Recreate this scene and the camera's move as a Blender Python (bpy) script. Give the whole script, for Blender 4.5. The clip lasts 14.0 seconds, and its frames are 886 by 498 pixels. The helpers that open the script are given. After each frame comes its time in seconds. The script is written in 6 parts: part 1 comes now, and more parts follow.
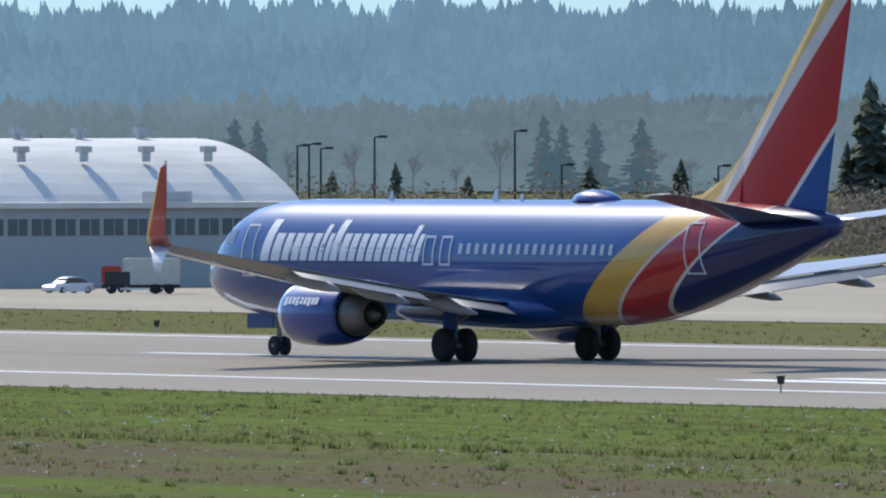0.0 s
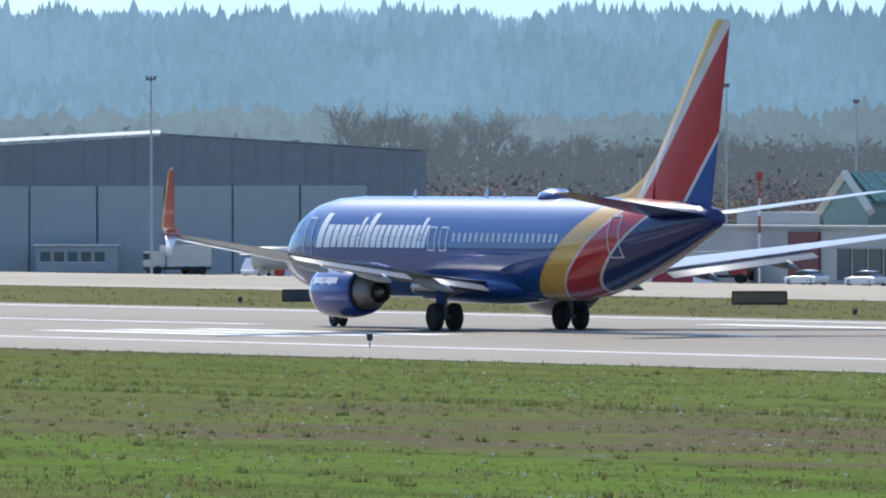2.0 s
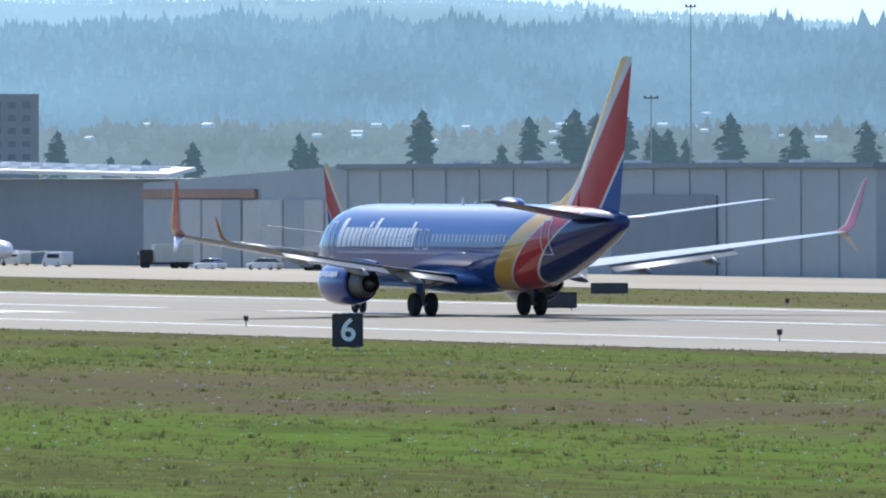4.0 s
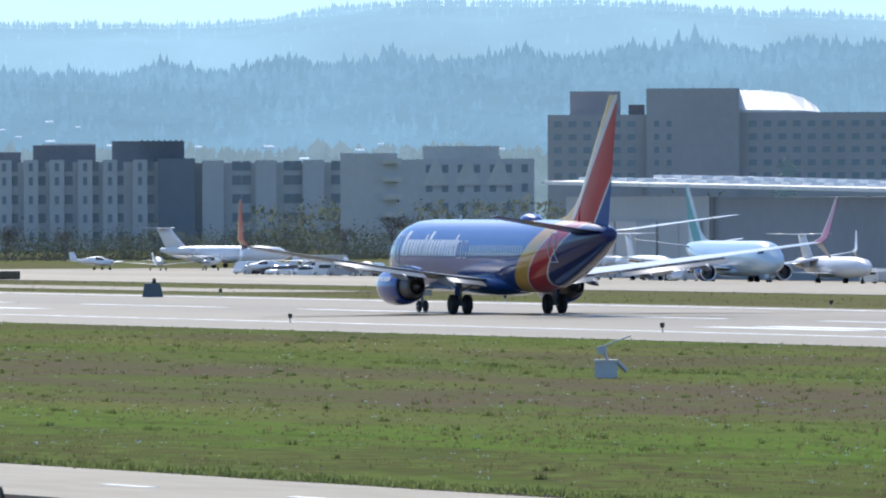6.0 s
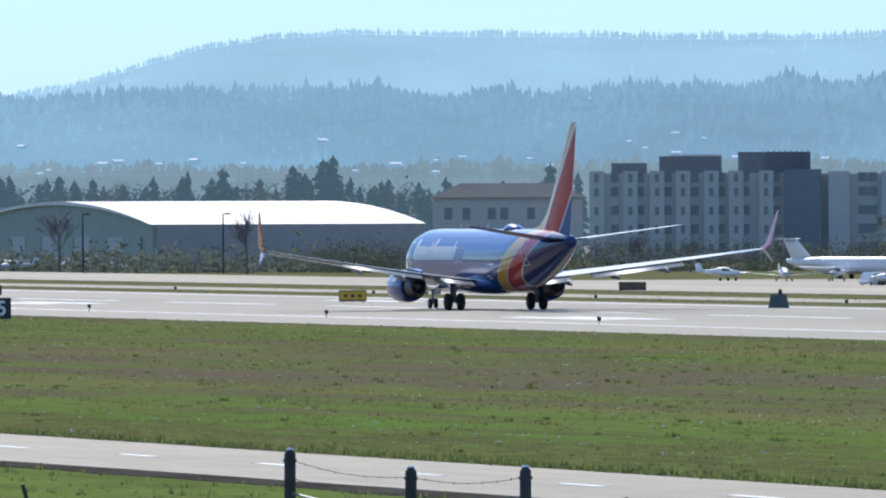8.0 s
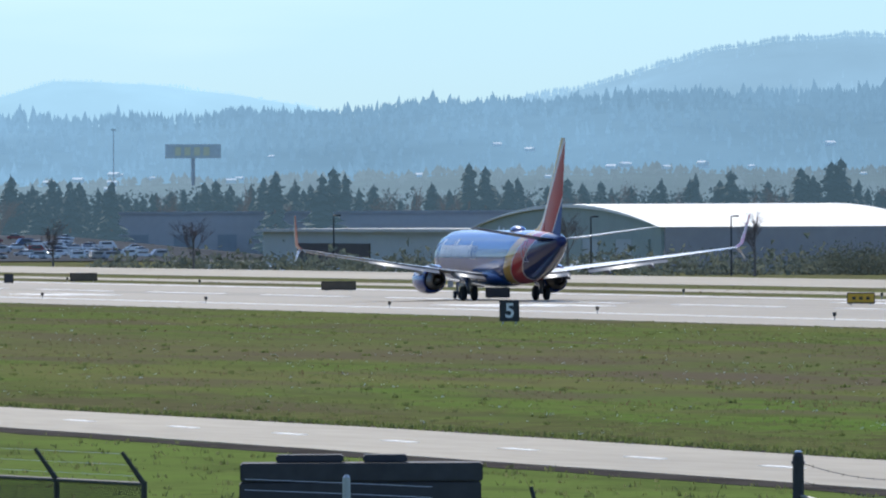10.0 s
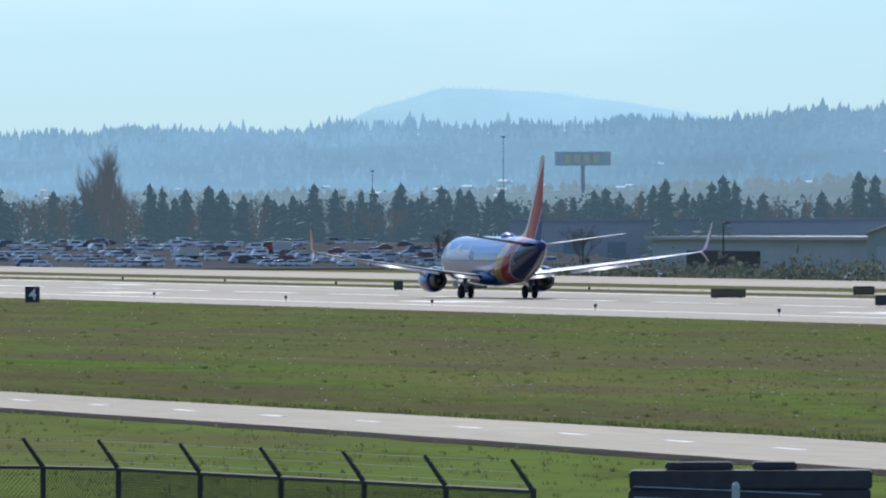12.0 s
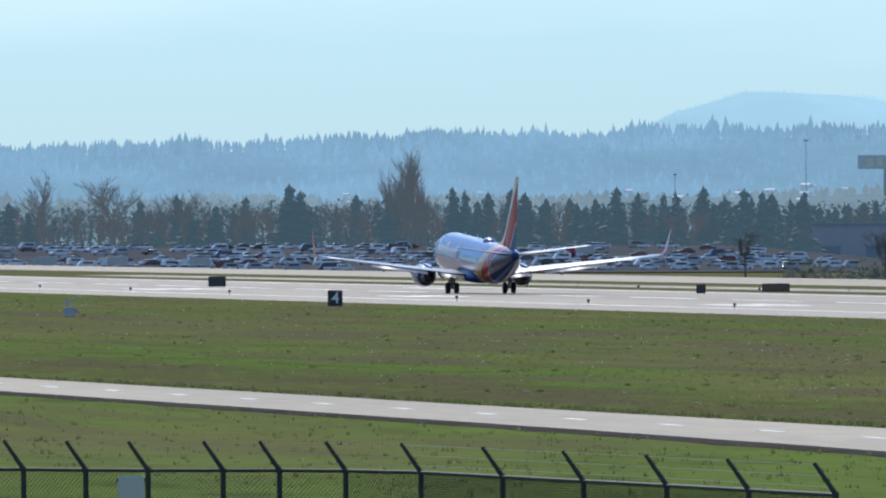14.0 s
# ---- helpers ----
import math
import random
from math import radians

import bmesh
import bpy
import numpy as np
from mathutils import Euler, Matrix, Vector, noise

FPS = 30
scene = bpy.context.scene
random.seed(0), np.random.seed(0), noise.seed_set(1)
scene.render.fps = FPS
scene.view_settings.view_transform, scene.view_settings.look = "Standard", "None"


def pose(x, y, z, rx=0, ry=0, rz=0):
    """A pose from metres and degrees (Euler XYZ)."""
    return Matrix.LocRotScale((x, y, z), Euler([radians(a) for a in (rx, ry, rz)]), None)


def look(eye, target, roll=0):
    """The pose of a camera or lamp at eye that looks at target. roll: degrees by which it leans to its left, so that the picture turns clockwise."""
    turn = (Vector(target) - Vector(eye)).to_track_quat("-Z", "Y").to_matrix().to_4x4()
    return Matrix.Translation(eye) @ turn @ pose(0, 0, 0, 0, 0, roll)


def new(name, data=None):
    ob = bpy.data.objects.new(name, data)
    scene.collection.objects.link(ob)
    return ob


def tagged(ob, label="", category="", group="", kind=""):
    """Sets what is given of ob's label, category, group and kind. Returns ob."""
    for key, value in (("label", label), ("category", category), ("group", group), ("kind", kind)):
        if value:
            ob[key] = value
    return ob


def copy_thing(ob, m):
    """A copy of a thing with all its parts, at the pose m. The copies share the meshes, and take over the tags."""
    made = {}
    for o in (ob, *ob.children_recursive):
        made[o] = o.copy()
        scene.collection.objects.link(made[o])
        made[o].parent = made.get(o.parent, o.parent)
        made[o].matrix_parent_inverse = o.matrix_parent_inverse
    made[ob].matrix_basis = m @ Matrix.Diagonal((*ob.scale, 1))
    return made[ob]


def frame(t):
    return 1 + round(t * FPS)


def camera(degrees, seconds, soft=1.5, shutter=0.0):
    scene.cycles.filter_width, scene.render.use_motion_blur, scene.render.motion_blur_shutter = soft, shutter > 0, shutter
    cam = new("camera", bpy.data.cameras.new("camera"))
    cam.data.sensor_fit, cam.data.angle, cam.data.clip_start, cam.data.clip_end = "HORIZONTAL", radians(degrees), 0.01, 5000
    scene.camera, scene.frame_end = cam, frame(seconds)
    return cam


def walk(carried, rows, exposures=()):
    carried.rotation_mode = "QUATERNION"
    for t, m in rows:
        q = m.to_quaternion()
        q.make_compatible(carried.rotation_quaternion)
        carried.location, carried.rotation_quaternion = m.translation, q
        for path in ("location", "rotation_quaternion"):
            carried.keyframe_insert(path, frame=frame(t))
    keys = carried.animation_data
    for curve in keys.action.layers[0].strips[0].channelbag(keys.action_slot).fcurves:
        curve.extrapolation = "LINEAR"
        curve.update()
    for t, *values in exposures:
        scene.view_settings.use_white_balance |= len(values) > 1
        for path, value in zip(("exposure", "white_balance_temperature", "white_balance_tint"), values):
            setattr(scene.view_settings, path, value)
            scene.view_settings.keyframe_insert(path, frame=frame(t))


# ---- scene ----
# World: the aircraft runs along the runway towards -X; the camera stands beside the field at the origin.
EYE = (0.0, 0.0, 7.05)


def aim(yaw, pitch, roll=0.0):
    """Camera pose at the fixed stand: yaw to the left of +Y, pitch up, roll, all in degrees."""
    return Matrix.Translation(EYE) @ pose(0, 0, 0, 90 + pitch, 0, yaw) @ pose(0, 0, 0, 0, 0, roll)


cam = camera(3.7879, 14.0, 2.1)
PATH = [
    (0.0, 57.308, -0.416, -0.103), (0.5, 59.078, -0.416, -0.1), (1.0, 60.712, -0.41, -0.1),
    (1.5, 62.161, -0.403, -0.1), (2.0, 63.463, -0.393, -0.12), (4.5, 69.011, -0.313, -0.138),
    (5.0, 69.96, -0.29, -0.16), (5.5, 70.855, -0.268, -0.22), (6.0, 71.683, -0.245, -0.24),
    (6.5, 72.431, -0.227, -0.237), (7.0, 73.11, -0.21, -0.242), (7.5, 73.756, -0.198, -0.231),
    (8.0, 74.36, -0.188, -0.22), (8.5, 74.94, -0.183, -0.24), (9.0, 75.506, -0.178, -0.239),
    (11.5, 77.824, -0.145, -0.2), (12.0, 78.199, -0.132, -0.16), (12.5, 78.546, -0.124, -0.15),
    (13.0, 78.867, -0.12, -0.15), (13.5, 79.18, -0.117, -0.16), (14.0, 79.493, -0.113, -0.18),
]
# the clip's camera stops down a little as it turns towards the light
walk(cam, [(t, aim(a, b, c)) for t, a, b, c in PATH], [(0.0, 0.38, 6700, 10), (2.0, 0.58, 6650, 10), (5.0, 0.54, 6550, 10), (7.0, 0.42, 6480, 10), (9.0, 0.27, 6450, 10), (14.0, 0.06, 6450, 10)])

# ---- world and sun ----
SUN_AZ, SUN_EL = 86.0, 40.0
world = bpy.data.worlds.new("sky")
scene.world = world
world.use_nodes = True
wn, wl = world.node_tree.nodes, world.node_tree.links
sky = wn.new("ShaderNodeTexSky")
sky.sky_type, sky.sun_disc = "NISHITA", False
sky.sun_elevation, sky.sun_rotation = radians(SUN_EL), radians(-SUN_AZ)
sky.air_density, sky.dust_density, sky.ozone_density = 1.0, 0.6, 2.0
tint = wn.new("ShaderNodeMix")
tint.data_type, tint.blend_type = "RGBA", "MULTIPLY"
tint.inputs[0].default_value, tint.inputs[7].default_value = 1.0, (0.365, 0.64, 1.125, 1)
wl.new(sky.outputs[0], tint.inputs[6])
# thin bright cloud over the blue
wc, wm, cloud, cr = wn.new("ShaderNodeTexCoord"), wn.new("ShaderNodeMapping"), wn.new("ShaderNodeTexNoise"), wn.new("ShaderNodeMapRange")
wm.inputs["Scale"].default_value, wm.inputs["Location"].default_value = (5.0, 5.0, 30.0), (0.4, 1.3, 0.0)
cloud.inputs["Scale"].default_value, cloud.inputs["Detail"].default_value = 1.3, 5
cr.inputs[1].default_value, cr.inputs[2].default_value, cr.inputs[4].default_value = 0.5, 0.74, 0.7
wl.new(wc.outputs["Generated"], wm.inputs[0])
wl.new(wm.outputs[0], cloud.inputs["Vector"])
wl.new(cloud.outputs[0], cr.inputs[0])
over = wn.new("ShaderNodeMix")
over.data_type = "RGBA"
over.inputs[7].default_value = (7.4, 8.9, 9.6, 1)
wl.new(cr.outputs[0], over.inputs[0])
wl.new(tint.outputs[2], over.inputs[6])
# an even milky veil over the whole sky
milk = wn.new("ShaderNodeMix")
milk.data_type = "RGBA"
milk.inputs[0].default_value, milk.inputs[7].default_value = 0.14, (3.8, 6.0, 7.4, 1)
wl.new(over.outputs[2], milk.inputs[6])
wl.new(milk.outputs[2], wn["Background"].inputs[0])
wn["Background"].inputs[1].default_value = 0.115
sun = new("sun", bpy.data.lights.new("sun", "SUN"))
sun.data.energy, sun.data.angle, sun.data.color = 3.6, radians(0.6), (1.0, 0.95, 0.87)
a, e = radians(SUN_AZ), radians(SUN_EL)
sun.matrix_world = look((0, 0, 0), (math.sin(a) * math.cos(e), -math.cos(a) * math.cos(e), -math.sin(e)))


# ---- materials ----
def mat(name, color, rough=0.7, metal=0.0, var=0.15, scale=1.0, bump=0.0, spec=0.5, coat=0.0, glow=None, coords="Object", stretch=(1, 1, 1)):
    """Procedural paint or surface: colour varied at two scales, roughness varied, optional relief."""
    m = bpy.data.materials.new(name)
    m.use_nodes = True
    n, l = m.node_tree.nodes, m.node_tree.links
    b = n["Principled BSDF"]
    b.inputs["Roughness"].default_value, b.inputs["Metallic"].default_value = rough, metal
    b.inputs["Specular IOR Level"].default_value = spec
    b.inputs["Coat Weight"].default_value, b.inputs["Coat Roughness"].default_value = coat, 0.05
    tc = n.new("ShaderNodeTexCoord")
    mp = n.new("ShaderNodeMapping")
    mp.inputs["Scale"].default_value = stretch
    l.new(tc.outputs[coords], mp.inputs[0])
    big, small = n.new("ShaderNodeTexNoise"), n.new("ShaderNodeTexNoise")
    big.inputs["Scale"].default_value, small.inputs["Scale"].default_value = scale * 0.12, scale * 1.7
    big.inputs["Detail"].default_value, small.inputs["Detail"].default_value = 3, 5
    for x in (big, small):
        l.new(mp.outputs[0], x.inputs["Vector"])
    mix = n.new("ShaderNodeMath")
    mix.operation = "MULTIPLY_ADD"
    l.new(big.outputs[0], mix.inputs[0])
    mix.inputs[1].default_value = 1.0
    half = n.new("ShaderNodeMath")
    half.operation = "MULTIPLY"
    half.inputs[1].default_value = 0.8
    l.new(small.outputs[0], half.inputs[0])
    l.new(half.outputs[0], mix.inputs[2])
    ramp = n.new("ShaderNodeMapRange")
    ramp.inputs[1].default_value, ramp.inputs[2].default_value = 0.55, 1.25
    ramp.inputs[3].default_value, ramp.inputs[4].default_value = 1 - var, 1 + var
    l.new(mix.outputs[0], ramp.inputs[0])
    hsv = n.new("ShaderNodeHueSaturation")
    hsv.inputs["Color"].default_value = (*color, 1)
    l.new(ramp.outputs[0], hsv.inputs["Value"])
    l.new(hsv.outputs[0], b.inputs["Base Color"])
    if bump:
        bp = n.new("ShaderNodeBump")
        bp.inputs["Strength"].default_value, bp.inputs["Distance"].default_value = bump, 0.05
        l.new(small.outputs[0], bp.inputs["Height"])
        l.new(bp.outputs[0], b.inputs["Normal"])
    if glow:
        b.inputs["Emission Color"].default_value, b.inputs["Emission Strength"].default_value = (*glow[:3], 1), glow[3]
    return m


def math_node(n, l, op, a, b=0.0):
    x = n.new("ShaderNodeMath")
    x.operation = op
    for k, v in enumerate((a, b)):
        if isinstance(v, (int, float)):
            x.inputs[k].default_value = v
        else:
            l.new(v, x.inputs[k])
    return x.outputs[0]


def blend(n, l, fac, a, b):
    x = n.new("ShaderNodeMix")
    x.data_type = "RGBA"
    l.new(fac, x.inputs[0])
    for k, v in ((6, a), (7, b)):
        if isinstance(v, tuple):
            x.inputs[k].default_value = (*v, 1)
        else:
            l.new(v, x.inputs[k])
    return x.outputs[2]


def step(n, l, v, lo, hi):
    x = n.new("ShaderNodeMapRange")
    x.inputs[1].default_value, x.inputs[2].default_value = lo, hi
    l.new(v, x.inputs[0])
    return x.outputs[0]


# ---- mesh helpers ----
def grid_mesh(name, points, rows, cols, closed=False):
    faces = []
    for r in range(rows - 1):
        for c in range(cols - (0 if closed else 1)):
            d = (c + 1) % cols
            faces.append((r * cols + c, r * cols + d, (r + 1) * cols + d, (r + 1) * cols + c))
    me = bpy.data.meshes.new(name)
    me.from_pydata(points, [], faces)
    return me


def smooth(me):
    me.polygons.foreach_set("use_smooth", [True] * len(me.polygons))
    return me


def finish(bm, name, material, smoothed=False):
    me = bpy.data.meshes.new(name)
    bmesh.ops.recalc_face_normals(bm, faces=bm.faces)
    bm.to_mesh(me)
    bm.free()
    for m in material if isinstance(material, (list, tuple)) else [material]:
        me.materials.append(m)
    return smooth(me) if smoothed else me


def part(name, bm, material, parent, label="", smoothed=False):
    ob = new(name, finish(bm, name, material, smoothed))
    ob.parent = parent
    return tagged(ob, label)


def part_mesh(name, me, material, parent, label=""):
    if material:
        me.materials.append(material)
    ob = new(name, me)
    ob.parent = parent
    return tagged(ob, label)


def thing(name, m, label, category, group="", kind=""):
    ob = new(name)
    ob.matrix_world = m
    return tagged(ob, label, category, group, kind)


def box(bm, x0, x1, y0, y1, z0, z1, bevel=0.0, m=None):
    mat4 = Matrix.Translation(((x0 + x1) / 2, (y0 + y1) / 2, (z0 + z1) / 2)) @ Matrix.Diagonal((x1 - x0, y1 - y0, z1 - z0, 1))
    r = bmesh.ops.create_cube(bm, size=1, matrix=(m @ mat4) if m else mat4)
    if bevel:
        edges = list({e for v in r["verts"] for e in v.link_edges})
        bmesh.ops.bevel(bm, geom=edges, offset=bevel, segments=2, affect="EDGES")
    return bm


def rod(bm, a, b, r0, r1=None, n=8):
    a, b = Vector(a), Vector(b)
    d = b - a
    m = Matrix.Translation((a + b) / 2) @ d.to_track_quat("Z", "Y").to_matrix().to_4x4()
    bmesh.ops.create_cone(bm, cap_ends=True, segments=n, radius1=r0, radius2=r0 if r1 is None else r1, depth=d.length, matrix=m)
    return bm


def lathe(profile, n=24, axis="x"):
    """Points of a surface of revolution about x: profile of (x, r)."""
    return [(x, r * math.cos(2 * math.pi * k / n), r * math.sin(2 * math.pi * k / n)) for x, r in profile for k in range(n)]


def loft(sections, n):
    """Closed tube through rings of n points each, with end caps."""
    pts = [p for s in sections for p in s]
    me = grid_mesh("loft", pts, len(sections), n, True)
    bm = bmesh.new()
    bm.from_mesh(me)
    bpy.data.meshes.remove(me)
    bm.verts.ensure_lookup_table()
    bm.faces.new([bm.verts[k] for k in range(n)])
    bm.faces.new([bm.verts[len(pts) - n + k] for k in range(n)])
    return bm


def polar(az, d, z=0.0):
    """A place by its bearing to the left of +Y in degrees and its ground distance from the camera's stand."""
    return (-math.sin(radians(az)) * d, math.cos(radians(az)) * d, z)


# ---- paint of the aircraft ----
def livery(name, kind, blue=(0.009, 0.058, 0.215), dark=(0.006, 0.018, 0.10), red=(0.42, 0.016, 0.02), gold=(0.60, 0.34, 0.06), pale=(0.62, 0.56, 0.52)):
    """Glossy paint with slanting bands, laid out along the body (kind 'body') or the fin (kind 'fin')."""
    m = bpy.data.materials.new(name)
    m.use_nodes = True
    n, l = m.node_tree.nodes, m.node_tree.links
    b = n["Principled BSDF"]
    tc, sp = n.new("ShaderNodeTexCoord"), n.new("ShaderNodeSeparateXYZ")
    l.new(tc.outputs["Object"], sp.inputs[0])
    if kind == "body":
        u = math_node(n, l, "SUBTRACT", sp.outputs[0], math_node(n, l, "MULTIPLY", math_node(n, l, "SUBTRACT", sp.outputs[2], 3.0), 1.6))
        edges = ((7.3, gold), (9.3, pale), (9.48, red), (11.6, pale), (11.78, dark))
        c = blue
    else:
        u = math_node(n, l, "SUBTRACT", sp.outputs[0], math_node(n, l, "MULTIPLY", math_node(n, l, "SUBTRACT", sp.outputs[2], 5.43), 1.05))
        edges = ((11.6, pale), (12.3, red), (15.75, pale), (16.0, blue))
        c = gold
    nz = n.new("ShaderNodeTexNoise")
    nz.inputs["Scale"].default_value, nz.inputs["Detail"].default_value = 0.7, 6
    l.new(tc.outputs["Object"], nz.inputs["Vector"])
    for at, col in edges:
        c = blend(n, l, step(n, l, u, at - 0.02, at + 0.02), c, col)
    hsv = n.new("ShaderNodeHueSaturation")
    l.new(c, hsv.inputs["Color"]) if not isinstance(c, tuple) else None
    l.new(step(n, l, nz.outputs[0], -1.2, 1.6), hsv.inputs["Value"])
    v = n.new("ShaderNodeMapRange")
    v.inputs[1].default_value, v.inputs[2].default_value, v.inputs[3].default_value, v.inputs[4].default_value = 0.3, 0.7, 0.92, 1.06
    l.new(nz.outputs[0], v.inputs[0])
    l.new(v.outputs[0], hsv.inputs["Value"])
    l.new(hsv.outputs[0], b.inputs["Base Color"])
    b.inputs["Roughness"].default_value, b.inputs["Coat Weight"].default_value, b.inputs["Coat Roughness"].default_value = 0.42, 0.85, 0.06
    b.inputs["Specular IOR Level"].default_value = 0.12
    bp, fine = n.new("ShaderNodeBump"), n.new("ShaderNodeTexNoise")
    fine.inputs["Scale"].default_value = 1.1
    l.new(tc.outputs["Object"], fine.inputs["Vector"])
    l.new(fine.outputs[0], bp.inputs["Height"])
    bp.inputs["Strength"].default_value, bp.inputs["Distance"].default_value = 0.05, 0.05
    if kind == "fin":
        b.inputs["Coat Weight"].default_value = 0.2
    l.new(bp.outputs[0], b.inputs["Normal"])
    return m


M_BODY, M_FIN = livery("banded body paint", "body"), livery("banded fin paint", "fin", gold=(0.66, 0.43, 0.14))
M_BLUE = mat("blue gloss paint", (0.012, 0.05, 0.24), 0.4, var=0.06, coat=0.9, spec=0.2)
# navy darkened to paint in the shade under the stabilizers
M_NAVYSHADE = mat("navy underside darkened for shade", (0.006, 0.012, 0.05), 0.4, var=0.08, coat=0.5)
M_WING = mat("grey wing paint", (0.36, 0.37, 0.39), 0.33, var=0.08, coat=0.2)
# darker copy of the wing grey paints shade on flaps, fairings and undersides
M_WINGSHADE = mat("wing grey darkened for shade", (0.25, 0.255, 0.265), 0.5, var=0.15)
M_METAL = mat("bright bare metal", (0.75, 0.75, 0.76), 0.22, 1.0, 0.06)
M_DARKMETAL = mat("heat stained metal", (0.16, 0.155, 0.15), 0.5, 0.6, 0.2)
M_TYRE = mat("tyre rubber", (0.018, 0.018, 0.019), 0.8, var=0.15)
M_STRUT = mat("gear strut grey", (0.35, 0.35, 0.36), 0.4, 0.4)
M_RED = mat("red gloss paint", (0.40, 0.022, 0.02), 0.3, var=0.06, coat=0.5)
M_GOLD = mat("gold gloss paint", (0.78, 0.36, 0.04), 0.3, var=0.06, coat=0.5)
M_WHITE = mat("white paint", (0.78, 0.78, 0.78), 0.4, var=0.05)
M_PANE = mat("dark cabin glass", (0.05, 0.06, 0.08), 0.08, var=0.05, spec=0.8)
# the pale colour paints the reflection seen in the cabin windows
M_PALEPANE = mat("window glass paled by reflection", (0.40, 0.43, 0.47), 0.25, var=0.05)
M_OUTLINE = mat("silver outline paint", (0.55, 0.56, 0.60), 0.35)

X0 = 19.6  # the main wheels' station, which is the aircraft's own origin
STATIONS = [
    (0.0, 0.05, 2.70, 2.80), (0.12, 0.30, 2.46, 3.05), (0.35, 0.55, 2.22, 3.30), (0.8, 0.87, 1.96, 3.62), (1.4, 1.14, 1.75, 3.95),
    (2.0, 1.36, 1.60, 4.40), (2.7, 1.54, 1.48, 4.86), (3.5, 1.70, 1.38, 5.14), (4.8, 1.83, 1.28, 5.34), (6.5, 1.88, 1.25, 5.41),
    (10.0, 1.88, 1.25, 5.41), (14.0, 1.88, 1.25, 5.41), (18.0, 1.88, 1.25, 5.41), (22.0, 1.88, 1.25, 5.41), (26.0, 1.88, 1.25, 5.41),
    (28.0, 1.86, 1.42, 5.41), (30.0, 1.76, 1.80, 5.40), (32.0, 1.54, 2.30, 5.37), (34.0, 1.22, 2.88, 5.31), (35.5, 0.94, 3.35, 5.23),
    (36.8, 0.66, 3.82, 5.12), (37.6, 0.45, 4.12, 5.0), (38.05, 0.27, 4.32, 4.86),
]


def body_ring(x, w, z0, z1, n=40):
    return [(x - X0, w * math.sin(2 * math.pi * k / n), (z0 + z1) / 2 + (z1 - z0) / 2 * math.cos(2 * math.pi * k / n)) for k in range(n)]


def body_at(x, z, side=-1, out=0.0):
    """A place on the body's skin at station x and height z."""
    k = next(i for i in range(len(STATIONS) - 1) if STATIONS[i + 1][0] >= x)
    p, q = STATIONS[k], STATIONS[k + 1]
    f = (x - p[0]) / (q[0] - p[0])
    w, z0, z1 = (p[i] + f * (q[i] - p[i]) for i in (1, 2, 3))
    h = (z1 - z0) / 2
    s = max(-1, min(1, (z - (z0 + z1) / 2) / h))
    return Vector((x - X0, side * (w * math.sqrt(1 - s * s) + out), z))


def skin_patch(bm, x0, x1, z0, z1, out=0.012, nx=1, nz=4, slant=0.0, side=-1):
    """A thin plate that follows the body's skin, with a rim down to it."""
    v = {}
    for i in range(nx + 1):
        for j in range(nz + 1):
            z = z0 + (z1 - z0) * j / nz
            x = x0 + (x1 - x0) * i / nx + slant * (z - z0)
            v[i, j] = bm.verts.new(body_at(x, z, side, out)), bm.verts.new(body_at(x, z, side, -0.03))
    for i in range(nx):
        for j in range(nz):
            bm.faces.new([v[i, j][0], v[i + 1, j][0], v[i + 1, j + 1][0], v[i, j + 1][0]])
    rim = [(i, 0) for i in range(nx)] + [(nx, j) for j in range(nz)] + [(i, nz) for i in range(nx, 0, -1)] + [(0, j) for j in range(nz, 0, -1)]
    for a, b in zip(rim, rim[1:] + rim[:1]):
        bm.faces.new([v[a][0], v[a][1], v[b][1], v[b][0]])
    return bm


def foil(chords, thick=0.12, n=9):
    """A wing-like solid through sections (x_lead, x_trail, y, z, lift): a rounded nose and a sharp tail."""
    rings = []
    for x0, x1, y, z, up in chords:
        c = x1 - x0
        top, low = [], []
        for k in range(n):
            f = (1 - math.cos(math.pi * k / (n - 1))) / 2
            th = thick * c * 2.6 * (0.2969 * math.sqrt(f) - 0.126 * f - 0.3516 * f * f + 0.2843 * f ** 3 - 0.1015 * f ** 4) + 0.008
            top.append((x0 + c * f - X0, y - th * up, z + th * (1 - abs(up))))
            low.append((x0 + c * f - X0, y + th * up, z - th * 0.7 * (1 - abs(up))))
        rings.append(top + low[::-1])
    return loft(rings, 2 * n)


def wing_chord(y):
    """Leading edge, trailing edge and height of the wing at the span station y."""
    f = max(0.0, (y - 1.6) / 15.6)
    trail = 21.2 + (y - 1.6) * 0.2 if y < 5.8 else 22.04 + (y - 5.8) / 11.4 * 2.9
    return 14.0 + 9.4 * f, trail, 1.95 + 2.05 * f ** 1.08


def wheel(bm, x, y, r, w, n=20):
    prof = [(-w / 2 + 0.02, r * 0.55), (-w / 2, r * 0.8), (-w / 2 + w * 0.12, r * 0.95), (-w * 0.2, r), (w * 0.2, r), (w / 2 - w * 0.12, r * 0.95), (w / 2, r * 0.8), (w / 2 - 0.02, r * 0.55)]
    rings = [[(x + R * math.cos(2 * math.pi * k / n), y + d, r + R * math.sin(2 * math.pi * k / n)) for k in range(n)] for d, R in prof]
    b2 = loft(rings, n)
    me = bpy.data.meshes.new("t")
    b2.to_mesh(me)
    b2.free()
    bm.from_mesh(me)
    bpy.data.meshes.remove(me)


